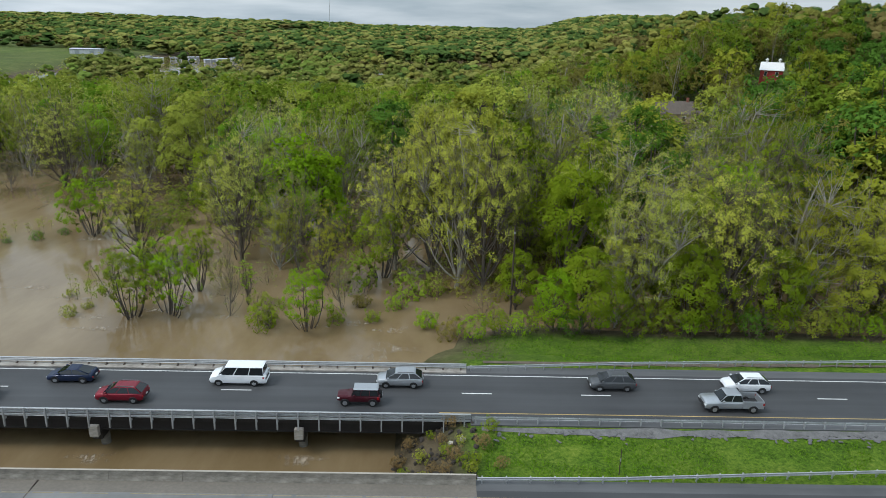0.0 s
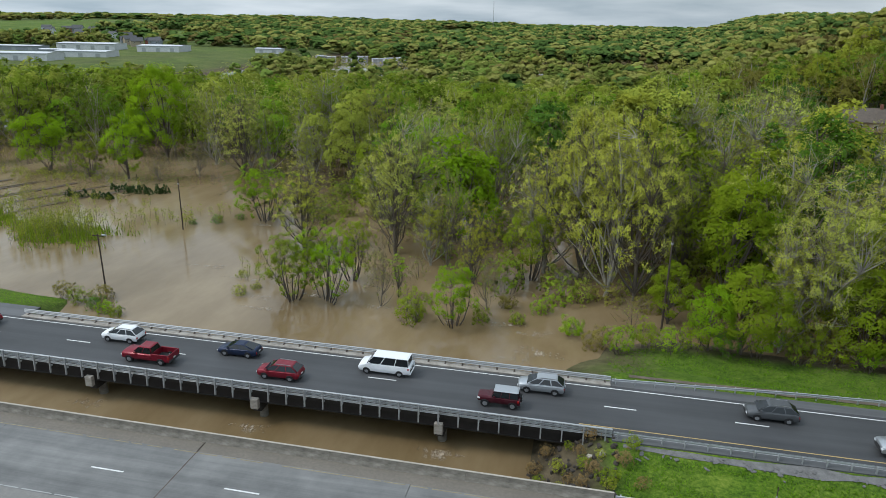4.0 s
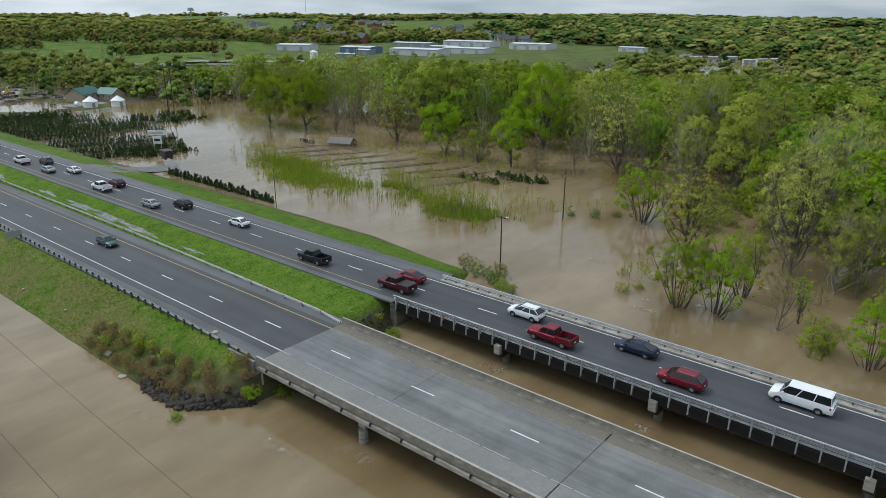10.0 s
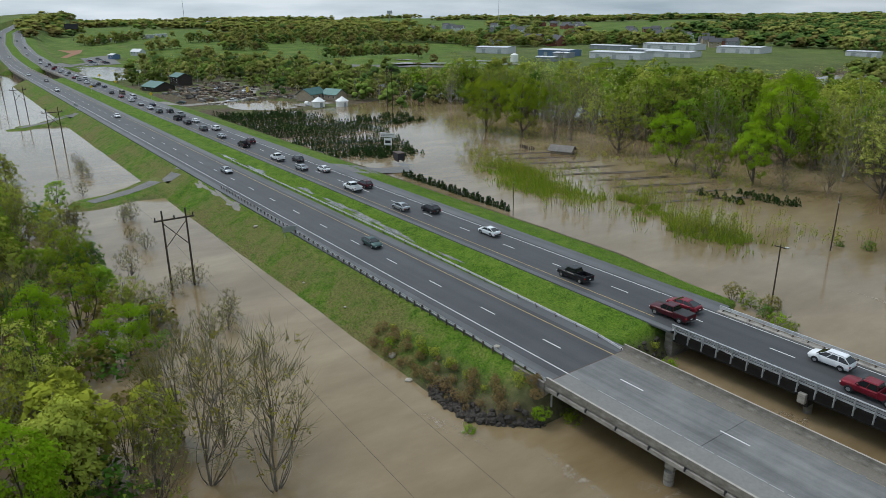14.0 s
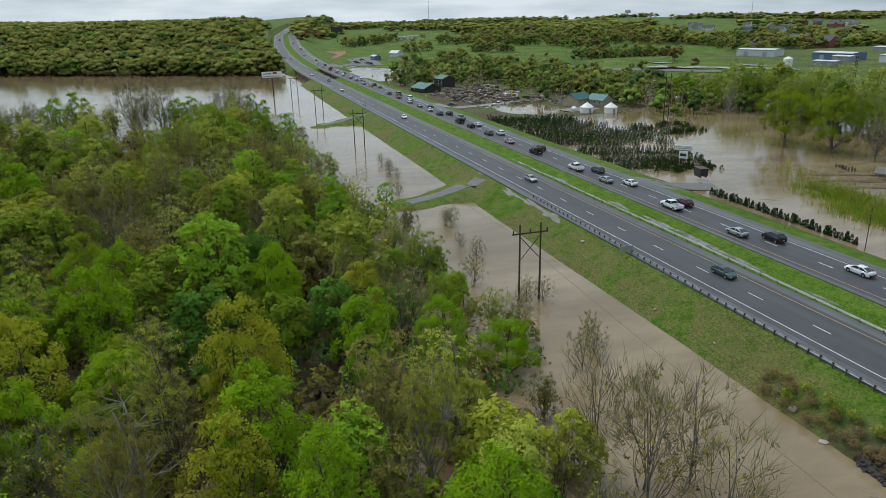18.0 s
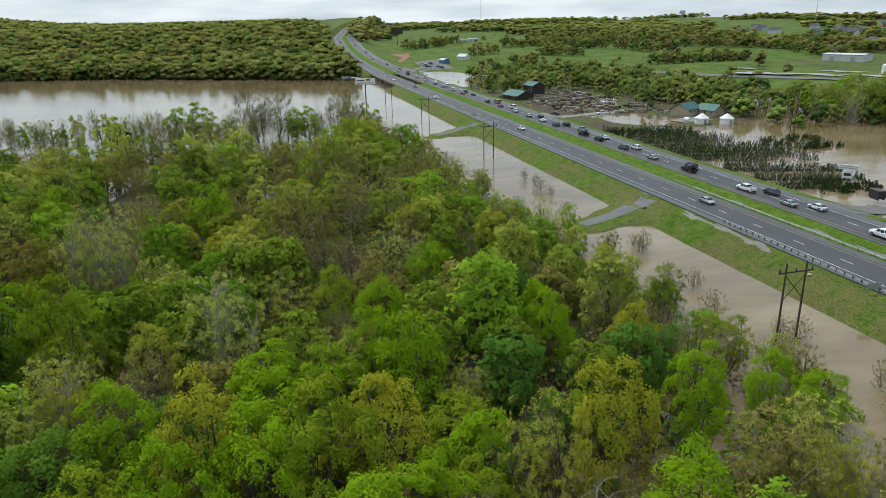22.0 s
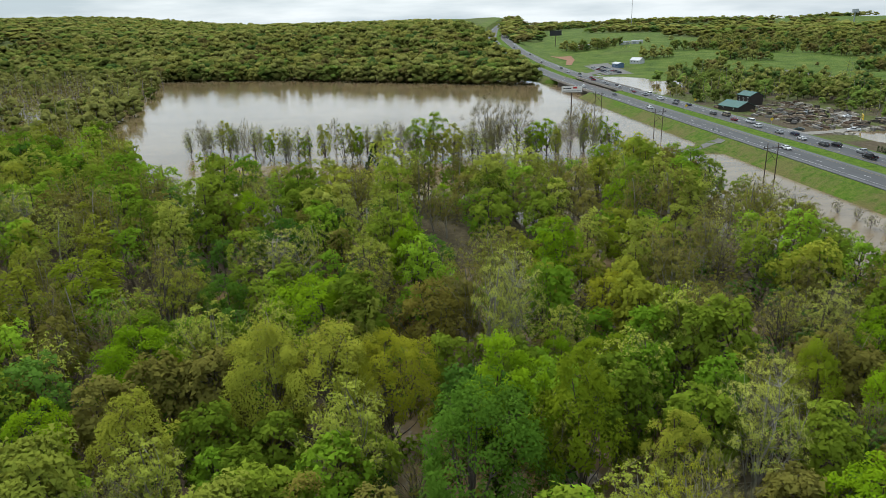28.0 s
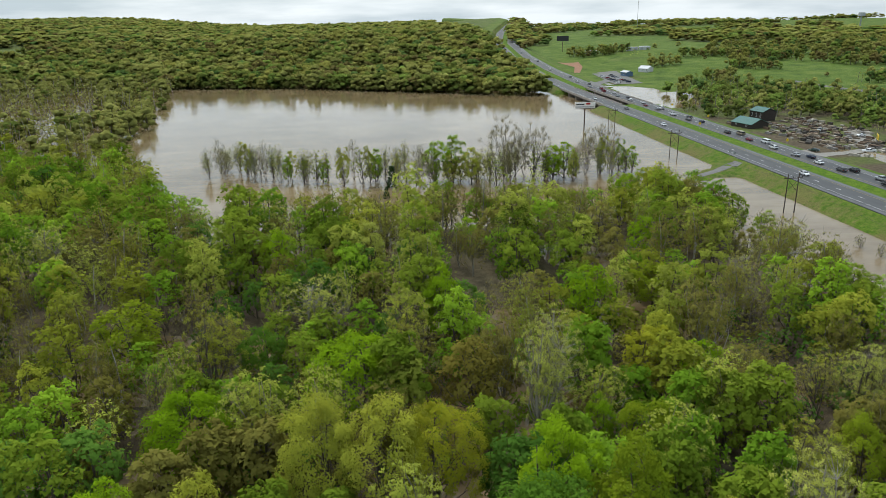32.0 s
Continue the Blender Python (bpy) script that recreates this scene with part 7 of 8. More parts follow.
# nursery rows: too many to count
rng_n = np.random.default_rng(23)
V, T = [], []
for row, xr in enumerate((-316, -309, -302, -295, -288, -281, -274, -267, -260, -253, -245, -235.5, -234, -222, -220.5, -210, -208.6)):
    y_end = np.interp(xr, [-318, -285, -253, -233, -203], [112, 124, 121, 115, 104])
    for y0 in np.arange(81.5 + .6 * math.sin(row * 2), y_end, 1.15):
        x = xr + .38 * (y0 - 83)
        if vnoise(x, y0, 16, 4) < .27 or (row % 6 == 4 and y0 > 106):
            continue
        v, t = conifer_mesh(int(rng_n.integers(0, 40)), rng_n.uniform(1.7, 2.8), rng_n.uniform(.5, .8), 170, .24)
        V.append(v + [x + rng_n.uniform(-.3, .3), y0 + rng_n.uniform(-.3, .3), max(float(ground_z(x, y0)), WATER - .3)])
        T.append(t)
for x0, x1, y0, y1, k in ((-277, -265, 125, 150, 26), (-262, -254, 129, 148, 22), (-316, -300, 82, 118, 26), (-110, -94, 137, 141, 14), (-116, -104, 131, 133, 9), (-214, -198, 88, 108, 30)):
    for _ in range(k * 2):
        x, y = rng_n.uniform(x0, x1), rng_n.uniform(y0, y1)
        v, t = conifer_mesh(int(rng_n.integers(0, 40)), rng_n.uniform(1.2, 2.4), rng_n.uniform(.5, .85), 110, .28)
        V.append(v + [x, y, max(float(ground_z(x, y)), WATER - .4)])
        T.append(t)
V = np.concatenate(V)
tagged(new("nursery_stock", mesh_from("nursery_stock", V, tri_faces(len(V) // 3), [LEAF["fir", 1]], {"tint": np.concatenate(T)})),
       "rows of dark green conifers in the flooded nursery", "nursery trees", kind="stuff")

# saplings in the flood: thin stems with light leaves
V, T, W = [], [], Wood()
for cx, cy, rx, ry, count, h in ((-97, 106, 8, 6, 230, 4.2), (-118, 112, 10, 5, 90, 3.0), (-142, 106, 16, 8, 120, 2.6), (-160, 113, 15, 4, 190, 2.8), (-112, 127, 14, 6, 60, 2.2), (-150, 124, 12, 5, 50, 2.0), (-84, 118, 8, 6, 30, 2.6), (-182, 120, 10, 6, 60, 2.4),
                               (-126, 98, 12, 5, 60, 3.2), (-135, 146, 22, 4, 110, 1.6), (-225, 150, 18, 8, 90, 2.2), (-74, 121, 5, 5, 14, 2.8), (-51, 96, 5, 5, 14, 2.6), (-122, 119, 9, 3, 60, 2.6)):
    for _ in range(count):
        x, y = cx + rng_n.normal() * rx * .6, cy + rng_n.normal() * ry * .6
        y = round(y / 2.6) * 2.6 + rng_n.normal() * .25
        hh = h * rng_n.uniform(.6, 1.25)
        z = WATER
        W.limb([(x, y, z - .6), (x + rng_n.normal() * .12, y + rng_n.normal() * .12, z + hh)], .035, .012, 3)
        k = 46
        C = np.stack([x + rng_n.normal(size=k) * .24, y + rng_n.normal(size=k) * .24, z + hh * rng_n.uniform(.38, 1.05, k)], -1)
        lv, ti, _ = leaf_faces(rng_n, C, np.full(k, .12), k, .15)
        V.append(lv)
        T.append(ti)
V = np.concatenate(V)
wv_, wf_ = W.arrays()
ob = tagged(new("saplings", mesh_from("saplings", V, tri_faces(len(V) // 3), [LEAF["gold", 1]], {"tint": np.concatenate(T) * .6})), "light green nursery saplings standing in flood water", "saplings", kind="stuff")
part("stems", mesh_from("stems", wv_, wf_, [TWIG]), None, ob)

# low mud ridges of the drowned nursery beds
for n in range(26):
    x0, y0 = -180 + n * 2.9, 131 + 6 * math.sin(n * 2.1)
    puddle(x0, y0, 7.5 + 3.5 * math.sin(n * 1.7), .50 + .2 * math.sin(n * 3), WATER + .06 + .003 * n, n + 80, MUD_M if n % 3 else GROUND_M, "low dark mud ridge above the flood", "mud_ridge", turn=1.18)
BANK = [(1.5, 50.5), (2.4, 52.3), (3.0, 54.2), (4.2, 51.2), (5.0, 53.5), (1.2, 55.0), (3.8, 49.8), (5.8, 55.5), (6.4, 50.6), (0.4, 51.8), (-2.6, 50.2), (-2.2, 52.6), (-1.2, 49.6), (-2.8, 54.6), (-.6, 53.6), (.2, 56.2), (-1.8, 56.4), (2.2, 56.8), (-.4, 51.0), (1.6, 53.2), (-68.2, 50.5), (-67.2, 53), (-68.6, 55.2), (-66.4, 51), (-73, 32.6), (-76, 31.8), (-70.5, 33.8), (-79.5, 31.0), (-68.8, 35.0), (-74.5, 30.4)]
for n, (x, y) in enumerate(BANK):
    plant("shrub", ("russet", "russet", "olive", "mid")[n % 4], x, y, float(ground_z(x, y)), .25 + .07 * math.sin(n * 2), n + 140, "dry brush under the bridges", "on the rubble bank")

for n in range(58):
    x = -94 + 26.5 * n / 57
    y = 27.8 + 3.4 * (.5 + .5 * math.sin(n * 2.7)) + max(0, x + 73) * .75
    plant("shrub", "olive" if n % 7 == 3 else "russet", x, y, float(ground_z(x, y)), .23 + .09 * math.sin(n * 1.9), n + 180, "dry brush on the south bank", "on the eroded bank")

# reeds that stand in the drowned nursery beds
rng_q = np.random.default_rng(79)
gxs, gys = [], []
for x, y, lx, ly, n in ((-160, 113, 9, 4, 3600), (-142, 106, 10, 4.5, 4200), (-97, 106, 8, 4, 3200), (-118, 112, 7, 3, 2200)):
    gxs.append(x + rng_q.normal(size=n) * lx * .75)
    gys.append(y + rng_q.normal(size=n) * ly * .75)
gxs, gys = np.concatenate(gxs), np.concatenate(gys)
keep = vnoise(gxs, gys, 5.0, 14, 2) > .42
gxs, gys = gxs[keep], gys[keep]
n = len(gxs)
base = np.stack([gxs, gys, np.full(n, WATER - .1)], -1)
lean = rng_q.normal(size=(n, 3)) * [.25, .25, .2] + [0, 0, 1.3]
side = rng_q.normal(size=(n, 3)) * [.07, .07, 0]
V = np.stack([base - side, base + side, base + lean], 1).reshape(-1, 3)
tagged(new("reeds", mesh_from("reeds", V, tri_faces(n), [LEAF["mid", 1]], {"tint": np.repeat(.45 + .5 * rng_q.random(n), 3)})), "bright green reeds standing in the flooded nursery", "reeds", kind="stuff")

# grass tufts on the near verges: blades beyond counting
rng_g = np.random.default_rng(77)
gxs, gys = [], []
for x0, x1, y0, y1, n in ((4, 62, 70.5, 81.5, 9000), (5, 60, 48.6, 54.9, 9500), (-190, -70, 27, 35.5, 9000), (-190, -68, 49, 56, 5000), (-190, -70, 69.6, 80, 6000)):
    gxs.append(rng_g.uniform(x0, x1, n))
    gys.append(rng_g.uniform(y0, y1, n))
gxs, gys = np.concatenate(gxs), np.concatenate(gys)
keep = (vnoise(gxs, gys, 3.5, 12) > .42) & (ground_z(gxs, gys) > -3.7)
gxs, gys = gxs[keep], gys[keep]
n = len(gxs)
base = np.stack([gxs, gys, ground_z(gxs, gys) - .03], -1)
lean = rng_g.normal(size=(n, 3)) * [.12, .12, .05] + [0, 0, .2]
side = rng_g.normal(size=(n, 3)) * [.045, .045, 0]
V = np.stack([base - side, base + side, base + lean], 1).reshape(-1, 3)
tagged(new("grass_tufts", mesh_from("grass_tufts", V, tri_faces(n), [LEAF["bright", 1]], {"tint": np.repeat(.2 * rng_g.random(n), 3)})), "rough green grass tufts on the road banks", "grass", kind="stuff")

# ---- buildings ----
ROOF_WHITE, ROOF_GREY, ROOF_GREEN = plain("white_roof", (.58, .59, .61), .6, 0, .5, .15), plain("grey_shingle", (.10, .10, .105), .9, 0, 1, .35), plain("green_metal_roof", (.035, .12, .105), .5, .3, .8, .3)
ROOF_BROWN = plain("brown_shingle", (.13, .105, .085), .9, 0, 1, .35)
WALL_WHITE, WALL_GREY, WALL_BRICK = plain("white_siding", (.58, .59, .60), .8, 0, .8, .25), plain("grey_siding", (.28, .30, .33), .8, 0, .8, .25), plain("red_brick", (.26, .10, .07), .9, 0, 2, .35)
WALL_TAN, WALL_RED, WALL_BLUE = plain("tan_siding", (.40, .33, .24), .85, 0, 1, .3), plain("barn_red", (.32, .035, .03), .8, 0, 1, .3), plain("blue_siding", (.10, .17, .28), .7, 0, 1, .25)
DARK_GLASS = material("window_glass", lambda N, L: bsdf(N, L, (.03, .035, .04), .1, 0))
DARK_TIMBER = plain("dark_timber", (.045, .036, .030), .9, 0, 2, .35)
WOOD_DECK = plain("deck_wood", (.20, .11, .06), .85, 0, 2, .35)


def gable_roof(w, d, z, rise, over=.4, thick=.18):
    """A gabled roof with its ridge along x."""
    bm = bmesh.new()
    a, b = w / 2 + over, d / 2 + over
    e = z - rise * over / (d / 2)
    rings = []
    for x in (-a, a):
        rings.append([bm.verts.new(p) for p in ((x, -b, e), (x, 0, z + rise), (x, b, e), (x, b, e - thick), (x, 0, z + rise - thick), (x, -b, e - thick))])
    for k in range(6):
        bm.faces.new((rings[0][k], rings[0][(k + 1) % 6], rings[1][(k + 1) % 6], rings[1][k]))
    bm.faces.new(rings[0])
    bm.faces.new(rings[1][::-1])
    return bm


def gable_walls(w, d, h, rise):
    bm = bmesh.new()
    rings = []
    for x in (-w / 2, w / 2):
        rings.append([bm.verts.new(p) for p in ((x, -d / 2, -2), (x, -d / 2, h), (x, 0, h + rise - .05), (x, d / 2, h), (x, d / 2, -2))])
    for k in range(5):
        bm.faces.new((rings[0][k], rings[0][(k + 1) % 5], rings[1][(k + 1) % 5], rings[1][k]))
    bm.faces.new(rings[0])
    bm.faces.new(rings[1][::-1])
    return bm


def house(name, x, y, z, rz, w, d, h, rise, wall, roof, label, category, group="", windows=3, chimney=False, door=True):
    ob = thing(name, label, category, group, at=(x, y, z), rz=radians(rz))
    part("wall", gable_walls(w, d, h, rise), wall, ob)
    part("roof", gable_roof(w, d, h, rise), roof, ob)
    for s in (-1, 1):
        for k in range(windows):
            cx = -w / 2 + w * (k + .5) / windows
            win = part("window", boxes((cx - .5, cx + .5, s * d / 2 - .06, s * d / 2 + .06, h * .38, h * .78), bevel=.01), SIGN_WHITE, ob)
            part("pane", boxes((cx - .42, cx + .42, s * d / 2 - .08, s * d / 2 + .08, h * .41, h * .75)), DARK_GLASS, win)
    if door:
        part("door", boxes((-w / 2 - .07, -w / 2 + .05, -.5, .5, 0, 2.05)), SIGN_DARK, ob)
    if chimney:
        part("chimney", boxes((w * .2, w * .2 + .8, -.4, .4, h, h + rise + 1.1), bevel=.03), WALL_BRICK, ob)
    return ob


def flat_shed(name, x, y, z, rz, w, d, h, wall, roof, label, category, group="", doors=3):
    """A long low metal building with a shallow roof and loading doors."""
    ob = thing(name, label, category, group, at=(x, y, z), rz=radians(rz))
    part("wall", gable_walls(w, d, h, h * .10), wall, ob)
    part("roof", gable_roof(w, d, h, h * .12, .3), roof, ob)
    for k in range(doors):
        cx = -w / 2 + w * (k + .5) / doors
        part("loading_door", boxes((cx - 1.8, cx + 1.8, -d / 2 - .06, -d / 2 + .05, -.5, h * .66)), SIGN_GREY, ob)
    part("eave_trim", boxes((-w / 2, w / 2, -d / 2 - .36, -d / 2 - .3, h - .5, h - .1)), WALL_GREY, ob)
    return ob


def gz_at(x, y):
    return float(ground_z(x, y))


# shop and yard
house("garden_shop", -346, 141, gz_at(-346, 141), -62, 13, 9, 3.4, 2.6, WALL_TAN, ROOF_GREEN, "tan garden shop with a green metal roof", "shop", "yard buildings")
house("garden_shop", -341, 151, gz_at(-341, 151), 20, 10, 8, 3.0, 2.4, WALL_TAN, ROOF_GREEN, "tan garden shop wing with a green metal roof", "shop", "yard buildings")
house("open_pavilion", -444, 92, gz_at(-444, 92), 15, 15, 12, 2.6, 2.6, DARK_TIMBER, ROOF_GREEN, "timber pavilion with a green metal roof", "pavilion", "yard buildings", windows=2)
house("yard_house", -465, 111, gz_at(-465, 111), 10, 11, 9, 5.4, 2.0, DARK_TIMBER, ROOF_GREEN, "two-storey dark grey house with green roof", "house", "yard buildings")
for x, y in ((-321, 132.5), (-317.2, 142.8)):
    ob = thing("round_tent", "white round tent with conical roof", "tent", "white tents", at=(x, y, gz_at(x, y)))
    bm = bmesh.new()
    cyl(bm, (0, 0, -1.5), (0, 0, 2.6), 2.9, sides=20)
    part("wall", bm, SIGN_WHITE, ob)
    part("roof", rod((0, 0, 2.55), (0, 0, 4.6), 3.2, .15, 20), SIGN_WHITE, ob)
    part("door", boxes((2.84, 2.95, -.6, .6, 0, 2.0)), SIGN_GREY, ob)
ob = thing("tank", "white horizontal storage tank by the shop", "tank", at=(-328, 130, gz_at(-328, 130)))
part("vessel", rod((-1.6, 0, 1.1), (1.6, 0, 1.1), .9, sides=14), SIGN_WHITE, ob)
for s in (-1, 1):
    part("cradle", boxes((s * 1.0 - .15, s * 1.0 + .15, -.7, .7, -.6, .5)), GALV, ob)
PALLETS = [plain("stone_tan", (.27, .21, .145), .95, 0, 2, .4), plain("stone_grey", (.23, .215, .195), .95, 0, 2, .4), plain("stone_brown", (.15, .098, .065), .95, 0, 2, .4), plain("timber_grey", (.17, .135, .10), .9, 0, 2, .35),
           plain("stone_dark", (.07, .06, .052), .95, 0, 2, .4), plain("stone_pale", (.42, .38, .32), .95, 0, 2, .3)]
rng_y = np.random.default_rng(31)
pal = []
for k, m in enumerate(PALLETS):
    bm = boxes((-.6, .6, -.5, .5, -.3, (.9, .7, .8, .55, .8, .6)[k]))
    bmesh.ops.subdivide_edges(bm, edges=list(bm.edges), cuts=2, use_grid_fill=True)
    for v in bm.verts:
        v.co += Vector((math.sin(v.co.z * 31 + v.co.y * 17), math.sin(v.co.x * 23 + v.co.z * 29), .6 * math.sin(v.co.x * 19 + v.co.y * 27))) * .07
    pal.append(to_mesh("stone_pallet", bm, m))
PALLET_WORDS = ("tan", "grey", "brown", "weathered grey-brown", "dark", "pale")
for n in range(620):
    u, w = rng_y.random(), rng_y.random()
    x = -462 + 118 * u
    y = 86 + 12 * u + (52 - 6 * u) * w
    y = 86 + round((y - 86) / 3.2) * 3.2 + rng_y.normal() * .4
    if np.hypot(x + 345, y - 116) < 20 or np.hypot(x + 366, y - 100) < 8 or np.hypot(x + 444, y - 92) < 11 or np.hypot(x + 465, y - 111) < 9 or (x > -356 and y > 128) or vnoise(x, y, 13, 71) < .36:
        continue
    k = int(rng_y.integers(0, 6))
    ob = thing("stone_pallet", PALLET_WORDS[k] + " landscaping stone stacked low in the yard", "stone pallet", "stacks of stone", data=pal[k], at=(x, y, gz_at(x, y)), rz=.35 + rng_y.normal() * .15)
    ob.scale = (rng_y.uniform(1.4, 3.6), rng_y.uniform(1.0, 1.8), rng_y.uniform(.8, 1.8))
ob = thing("flooded_shed", "small grey-roofed shed half drowned in brown water", "shed", at=(-172.5, 143.2, WATER - 1.2), rz=radians(25))
part("wall", gable_walls(6.5, 4.2, 2.3, 1.2), WALL_TAN, ob)
part("roof", gable_roof(7.2, 5.0, 2.3, 1.3), plain("weathered_roof", (.20, .18, .16), .9, 0, 1, .4), ob)
for s in (-1, 1):
    part("post", rod((s * 3.9, 2.2, -1), (s * 3.9, 2.2, 2.3), .09), WOOD_POLE, ob)
for k in range(9):
    x, y = -187 + k * .75, 138.6 + .4 * math.sin(k)
    thing("fence_board", "dark wooden fence board sticking from the flood", "fence", "broken fence", data=to_mesh("fence_board", boxes((-.22, .22, -.05, .05, -1, 1.1 + .2 * math.sin(k * 3))), WOOD_POLE), at=(x, y, WATER), rz=.2)
ob = thing("skip", "dark steel skip beside the nursery drive", "skip", at=(-189.2, 93.4, max(gz_at(-189.2, 93.4), -2.5)), rz=radians(-10))
part("body", boxes((-1.9, 1.9, -1.1, 1.1, .15, 2.0), bevel=.05), SIGN_DARK, ob)
part("rim", boxes((-2.0, 2.0, -1.2, 1.2, 2.0, 2.12), bevel=.02), DARK_STEEL, ob)
for s in (-1, 1):
    part("skid", boxes((-1.8, 1.8, s * .8 - .1, s * .8 + .1, -.4, .15)), DARK_STEEL, ob)

# works: long white sheds
WORKS = [(-535, 420, 25, 32, 20, 8, WALL_WHITE), (-472, 440, 12, 32, 20, 8, WALL_BLUE), (-452, 425, 12, 14, 12, 6, WALL_GREY), (-505, 548, 10, 44, 18, 6, WALL_GREY), (-408, 446, 10, 46, 22, 8, WALL_WHITE), (-470, 598, 8, 56, 24, 8, WALL_WHITE),
         (-400, 502, 8, 42, 20, 7, WALL_WHITE), (-390, 592, 6, 40, 24, 8, WALL_WHITE), (-440, 520, 8, 30, 14, 6, WALL_GREY), (-297, 616, 5, 24, 12, 6, WALL_WHITE), (-425, 380, 15, 16, 9, 5, WALL_GREY)]
for x, y, rz, w, d, h, wall in WORKS:
    flat_shed("warehouse", x, y, max(gz_at(x, y), -1.5), rz, w, d, h * .68, wall, ROOF_WHITE, "long low white-roofed metal warehouse", "warehouse", "works buildings", max(2, int(w / 12)))
ob = thing("round_sign", "white round tank top above the works", "tank", at=(-432, 352, gz_at(-432, 352)))
part("vessel", rod((0, 0, -1), (0, 0, 5.5), 3.0, 3.0, 20), SIGN_WHITE, ob)
part("cap", rod((0, 0, 5.5), (0, 0, 6.8), 3.0, .4, 20), SIGN_WHITE, ob)
for x, y, w in ((-668, 592, 24), (-650, 604, 18), (-634, 596, 16)):
    house("brick_hall", x, y, gz_at(x, y) + 2, 8, w, 18, 4.5, 5.5, WALL_BRICK, ROOF_GREY, "red brick hall with steep dark grey roofs", "hall", "brick hall wings", windows=5)
for n, (x, y) in enumerate(((-240, 622), (-228, 632), (-205, 600), (-192, 612), (-216, 642), (-178, 640), (-186, 626), (-255, 636))):
    flat_shed("trailer_building", x, y, max(gz_at(x, y), -3.4), 10 + n * 7, 9.5, 4, 2.3, WALL_WHITE, ROOF_WHITE, "low white building on the far flood plain", "building", "far flood-plain buildings", 2)

# houses on the ridges
rng_h = np.random.default_rng(41)
for n in range(64):
    x, y = rng_h.uniform(-1050, -420), rng_h.uniform(640, 980)
    if x + y > 250:
        continue
    house("ridge_house", x, y, gz_at(x, y) + 1.5, rng_h.uniform(-30, 60), rng_h.uniform(11, 16), rng_h.uniform(8, 11), rng_h.uniform(3.5, 5), rng_h.uniform(2.5, 4), (WALL_GREY, WALL_BRICK, WALL_GREY, WALL_TAN, WALL_WHITE)[n % 5], ROOF_GREY,
          "suburban house with a dark shingle roof on ridge", "house", "houses on the ridge", windows=2, door=False)
house("ridge_house", -640, 505, gz_at(-640, 505) + 1, 25, 20, 9, 5.5, 2.5, WALL_WHITE, ROOF_GREY, "white two-storey house above the meadow", "house", "houses on the ridge", windows=5)
for n, (x, y) in enumerate(((-1010, 176), (-1000, 196), (-985, 222), (-978, 236), (-1020, 165))):
    flat_shed("white_trailer", x, y, gz_at(x, y) + .4, 75, 14, 5, 3.6, WALL_WHITE, ROOF_WHITE, "long white trailer at the meadow's top", "trailer", "white trailers", 2)
house("car_dealer_office", -752, 132, gz_at(-752, 132), 8, 12, 7, 4, 1.2, WALL_BLUE, ROOF_WHITE, "small blue and white car dealer's office", "shop", windows=3)
house("farm_house", -770, 158, gz_at(-770, 158), 30, 12, 8, 3.6, 2.4, WALL_WHITE, ROOF_WHITE, "white farm house with pale roof by trees", "house")
for n in range(14):
    x = -700 - (n % 7) * 10.0
    y = 106 + (n // 7) * 9 + .06 * (-700 - x)
    m_ = ("sedan", "suv", "pickup")[n % 3], ("white", "silver", "navy", "grey", "red")[n % 5]
    drive(m_[0], m_[1], x, y - float(shift(x)), gz_at(x, y) + .4, "parked on the hillside car lot", 80)
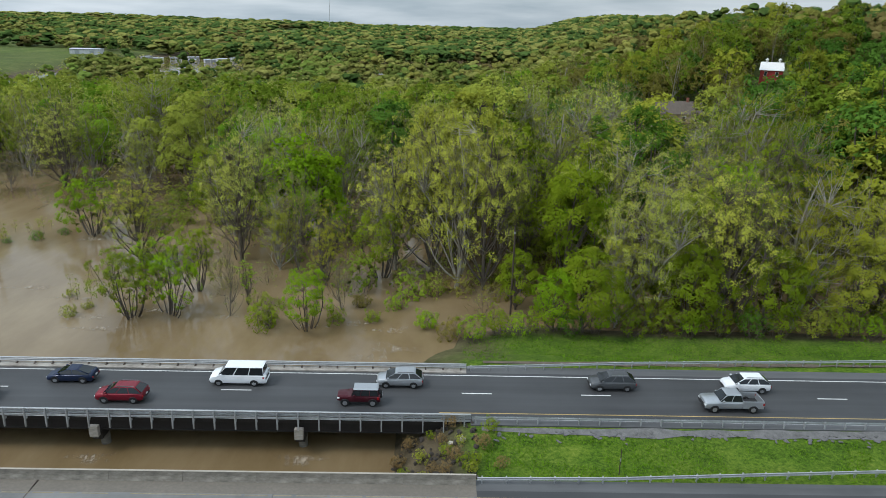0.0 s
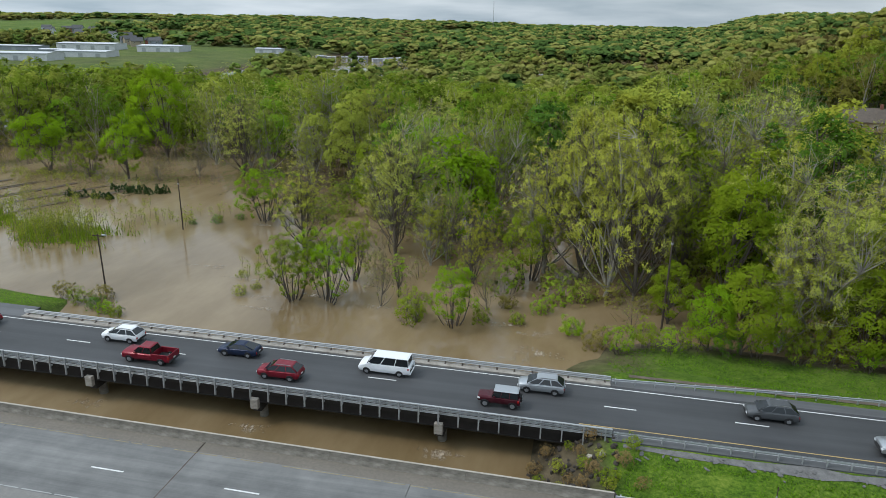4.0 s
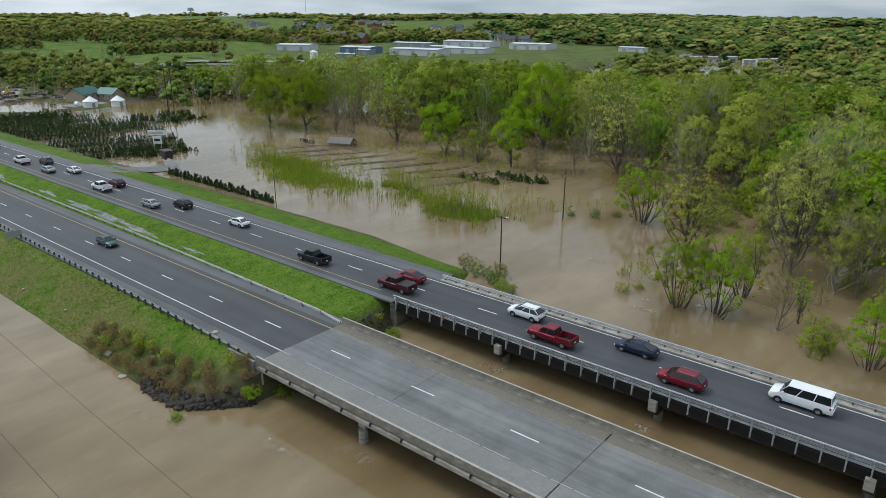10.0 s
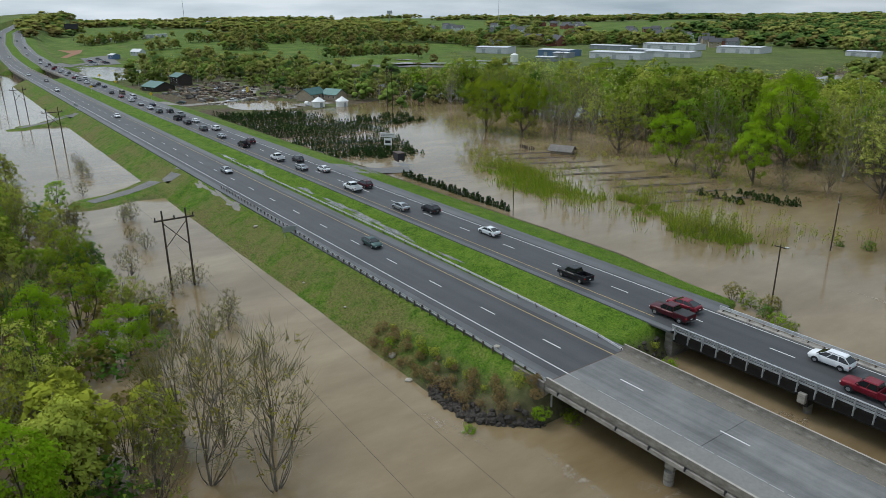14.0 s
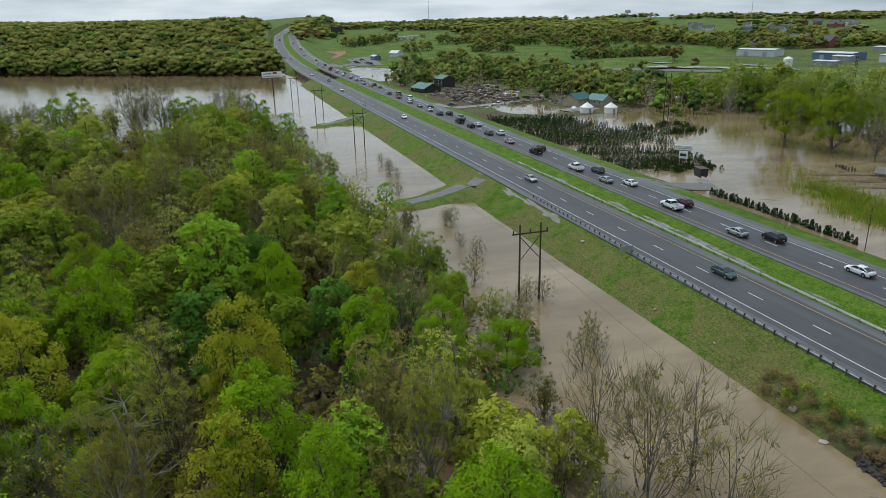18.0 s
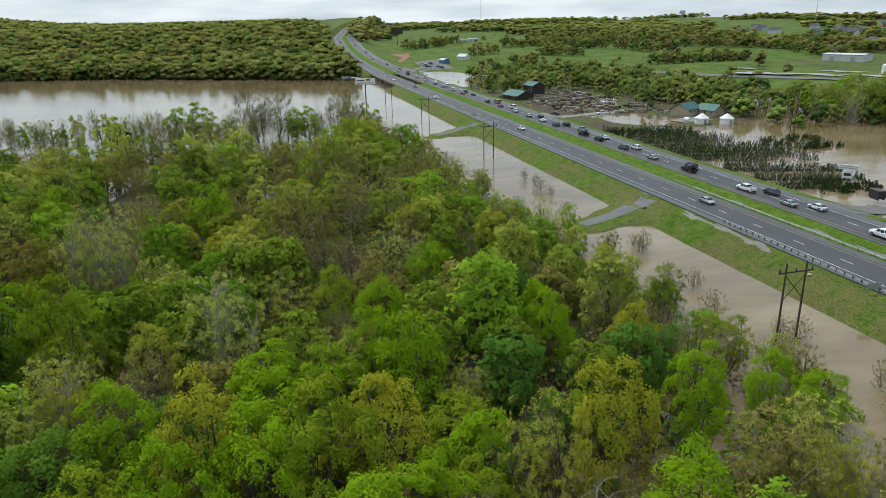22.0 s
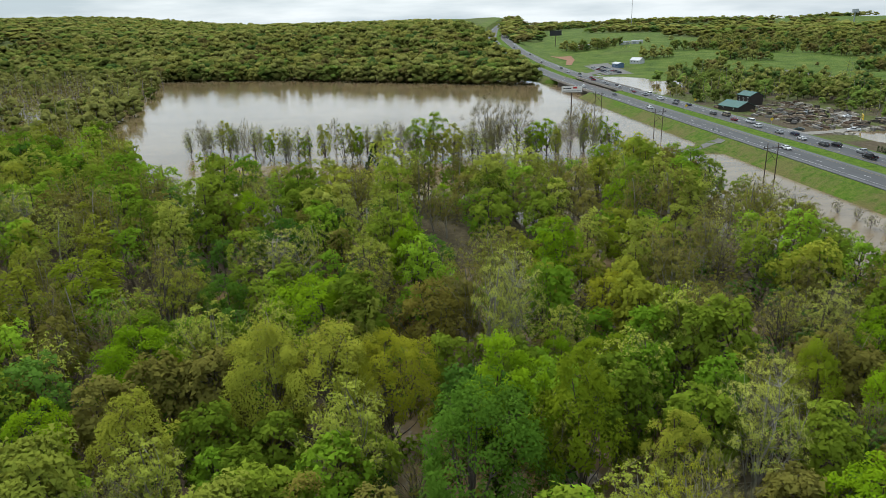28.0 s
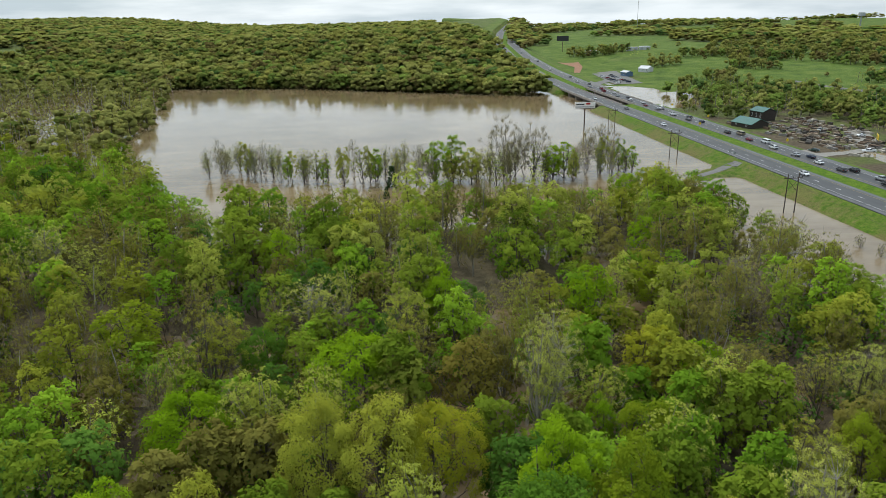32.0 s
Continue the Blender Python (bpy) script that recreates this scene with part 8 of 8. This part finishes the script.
for n, (x, y, c) in enumerate(((-372, 84, "green"), (-368, 108, "white"), (-402, 128, "white"), (-420, 118, "silver"))):
    drive("pickup" if n % 2 else "sedan", c, x, y, gz_at(x, y) + .2, "parked in the stone yard", 40 + n * 30)

# the barn and the house on the wooded hill
bx, by = 116, 244
ob = house("red_barn", bx, by, gz_at(bx, by), -28, 7, 6, 3.8, 2.2, WALL_RED, SIGN_WHITE, "red barn with a white roof and cupolas", "barn", windows=2)
for s in (-1, 1):
    cu = part("cupola", boxes((s * 2 - .35, s * 2 + .35, -.35, .35, 5.7, 6.7), bevel=.03), SIGN_WHITE, ob)
    part("cupola_roof", rod((s * 2, 0, 6.7), (s * 2, 0, 7.4), .65, .05, 4), SIGN_WHITE, cu)
hx, hy = 76, 220
ob = house("hillside_house", hx, hy, gz_at(hx, hy) + .5, -8, 15, 10, 4.0, 3.2, WALL_TAN, ROOF_BROWN, "grey-brown shingled house with white fascia and deck", "house", windows=4, chimney=True)
part("deck", boxes((-5, 6, -9.2, -5.0, 1.4, 1.65), bevel=.02), WOOD_DECK, ob)
for k in range(12):
    part("deck_rail", boxes((-5 + k, -4.9 + k, -9.2, -9.1, 1.65, 2.6)), WOOD_DECK, ob)
part("deck_rail", boxes((-5, 6, -9.22, -9.08, 2.55, 2.68)), WOOD_DECK, ob)
for s in (-4.6, 5.6):
    part("deck_post", rod((s, -8.9, -4), (s, -8.9, 1.4), .12), WOOD_DECK, ob)

# far masts
for x, y, h in ((-240, 1650, 95), (-1500, 420, 80), (-1100, 900, 60)):
    ob = thing("radio_mast", "thin steel radio mast on the far ridge", "mast", "radio masts", at=(x, y, gz_at(x, y)))
    part("mast", rod((0, 0, -2), (0, 0, h), .6, .25, 6), GALV, ob)
    part("mast_foot", boxes((-1.5, 1.5, -1.5, 1.5, -2, 1.2), bevel=.05), CONCRETE, ob)
ob = thing("water_tower", "small pale water tower on the far ridge", "water tower", at=(-1500, 900, gz_at(-1500, 900)))
part("stem", rod((0, 0, -2), (0, 0, 26), 1.5, sides=12), SIGN_GREY, ob)
part("tank", rod((0, 0, 24), (0, 0, 31), 7, 6, 18), SIGN_GREY, ob)
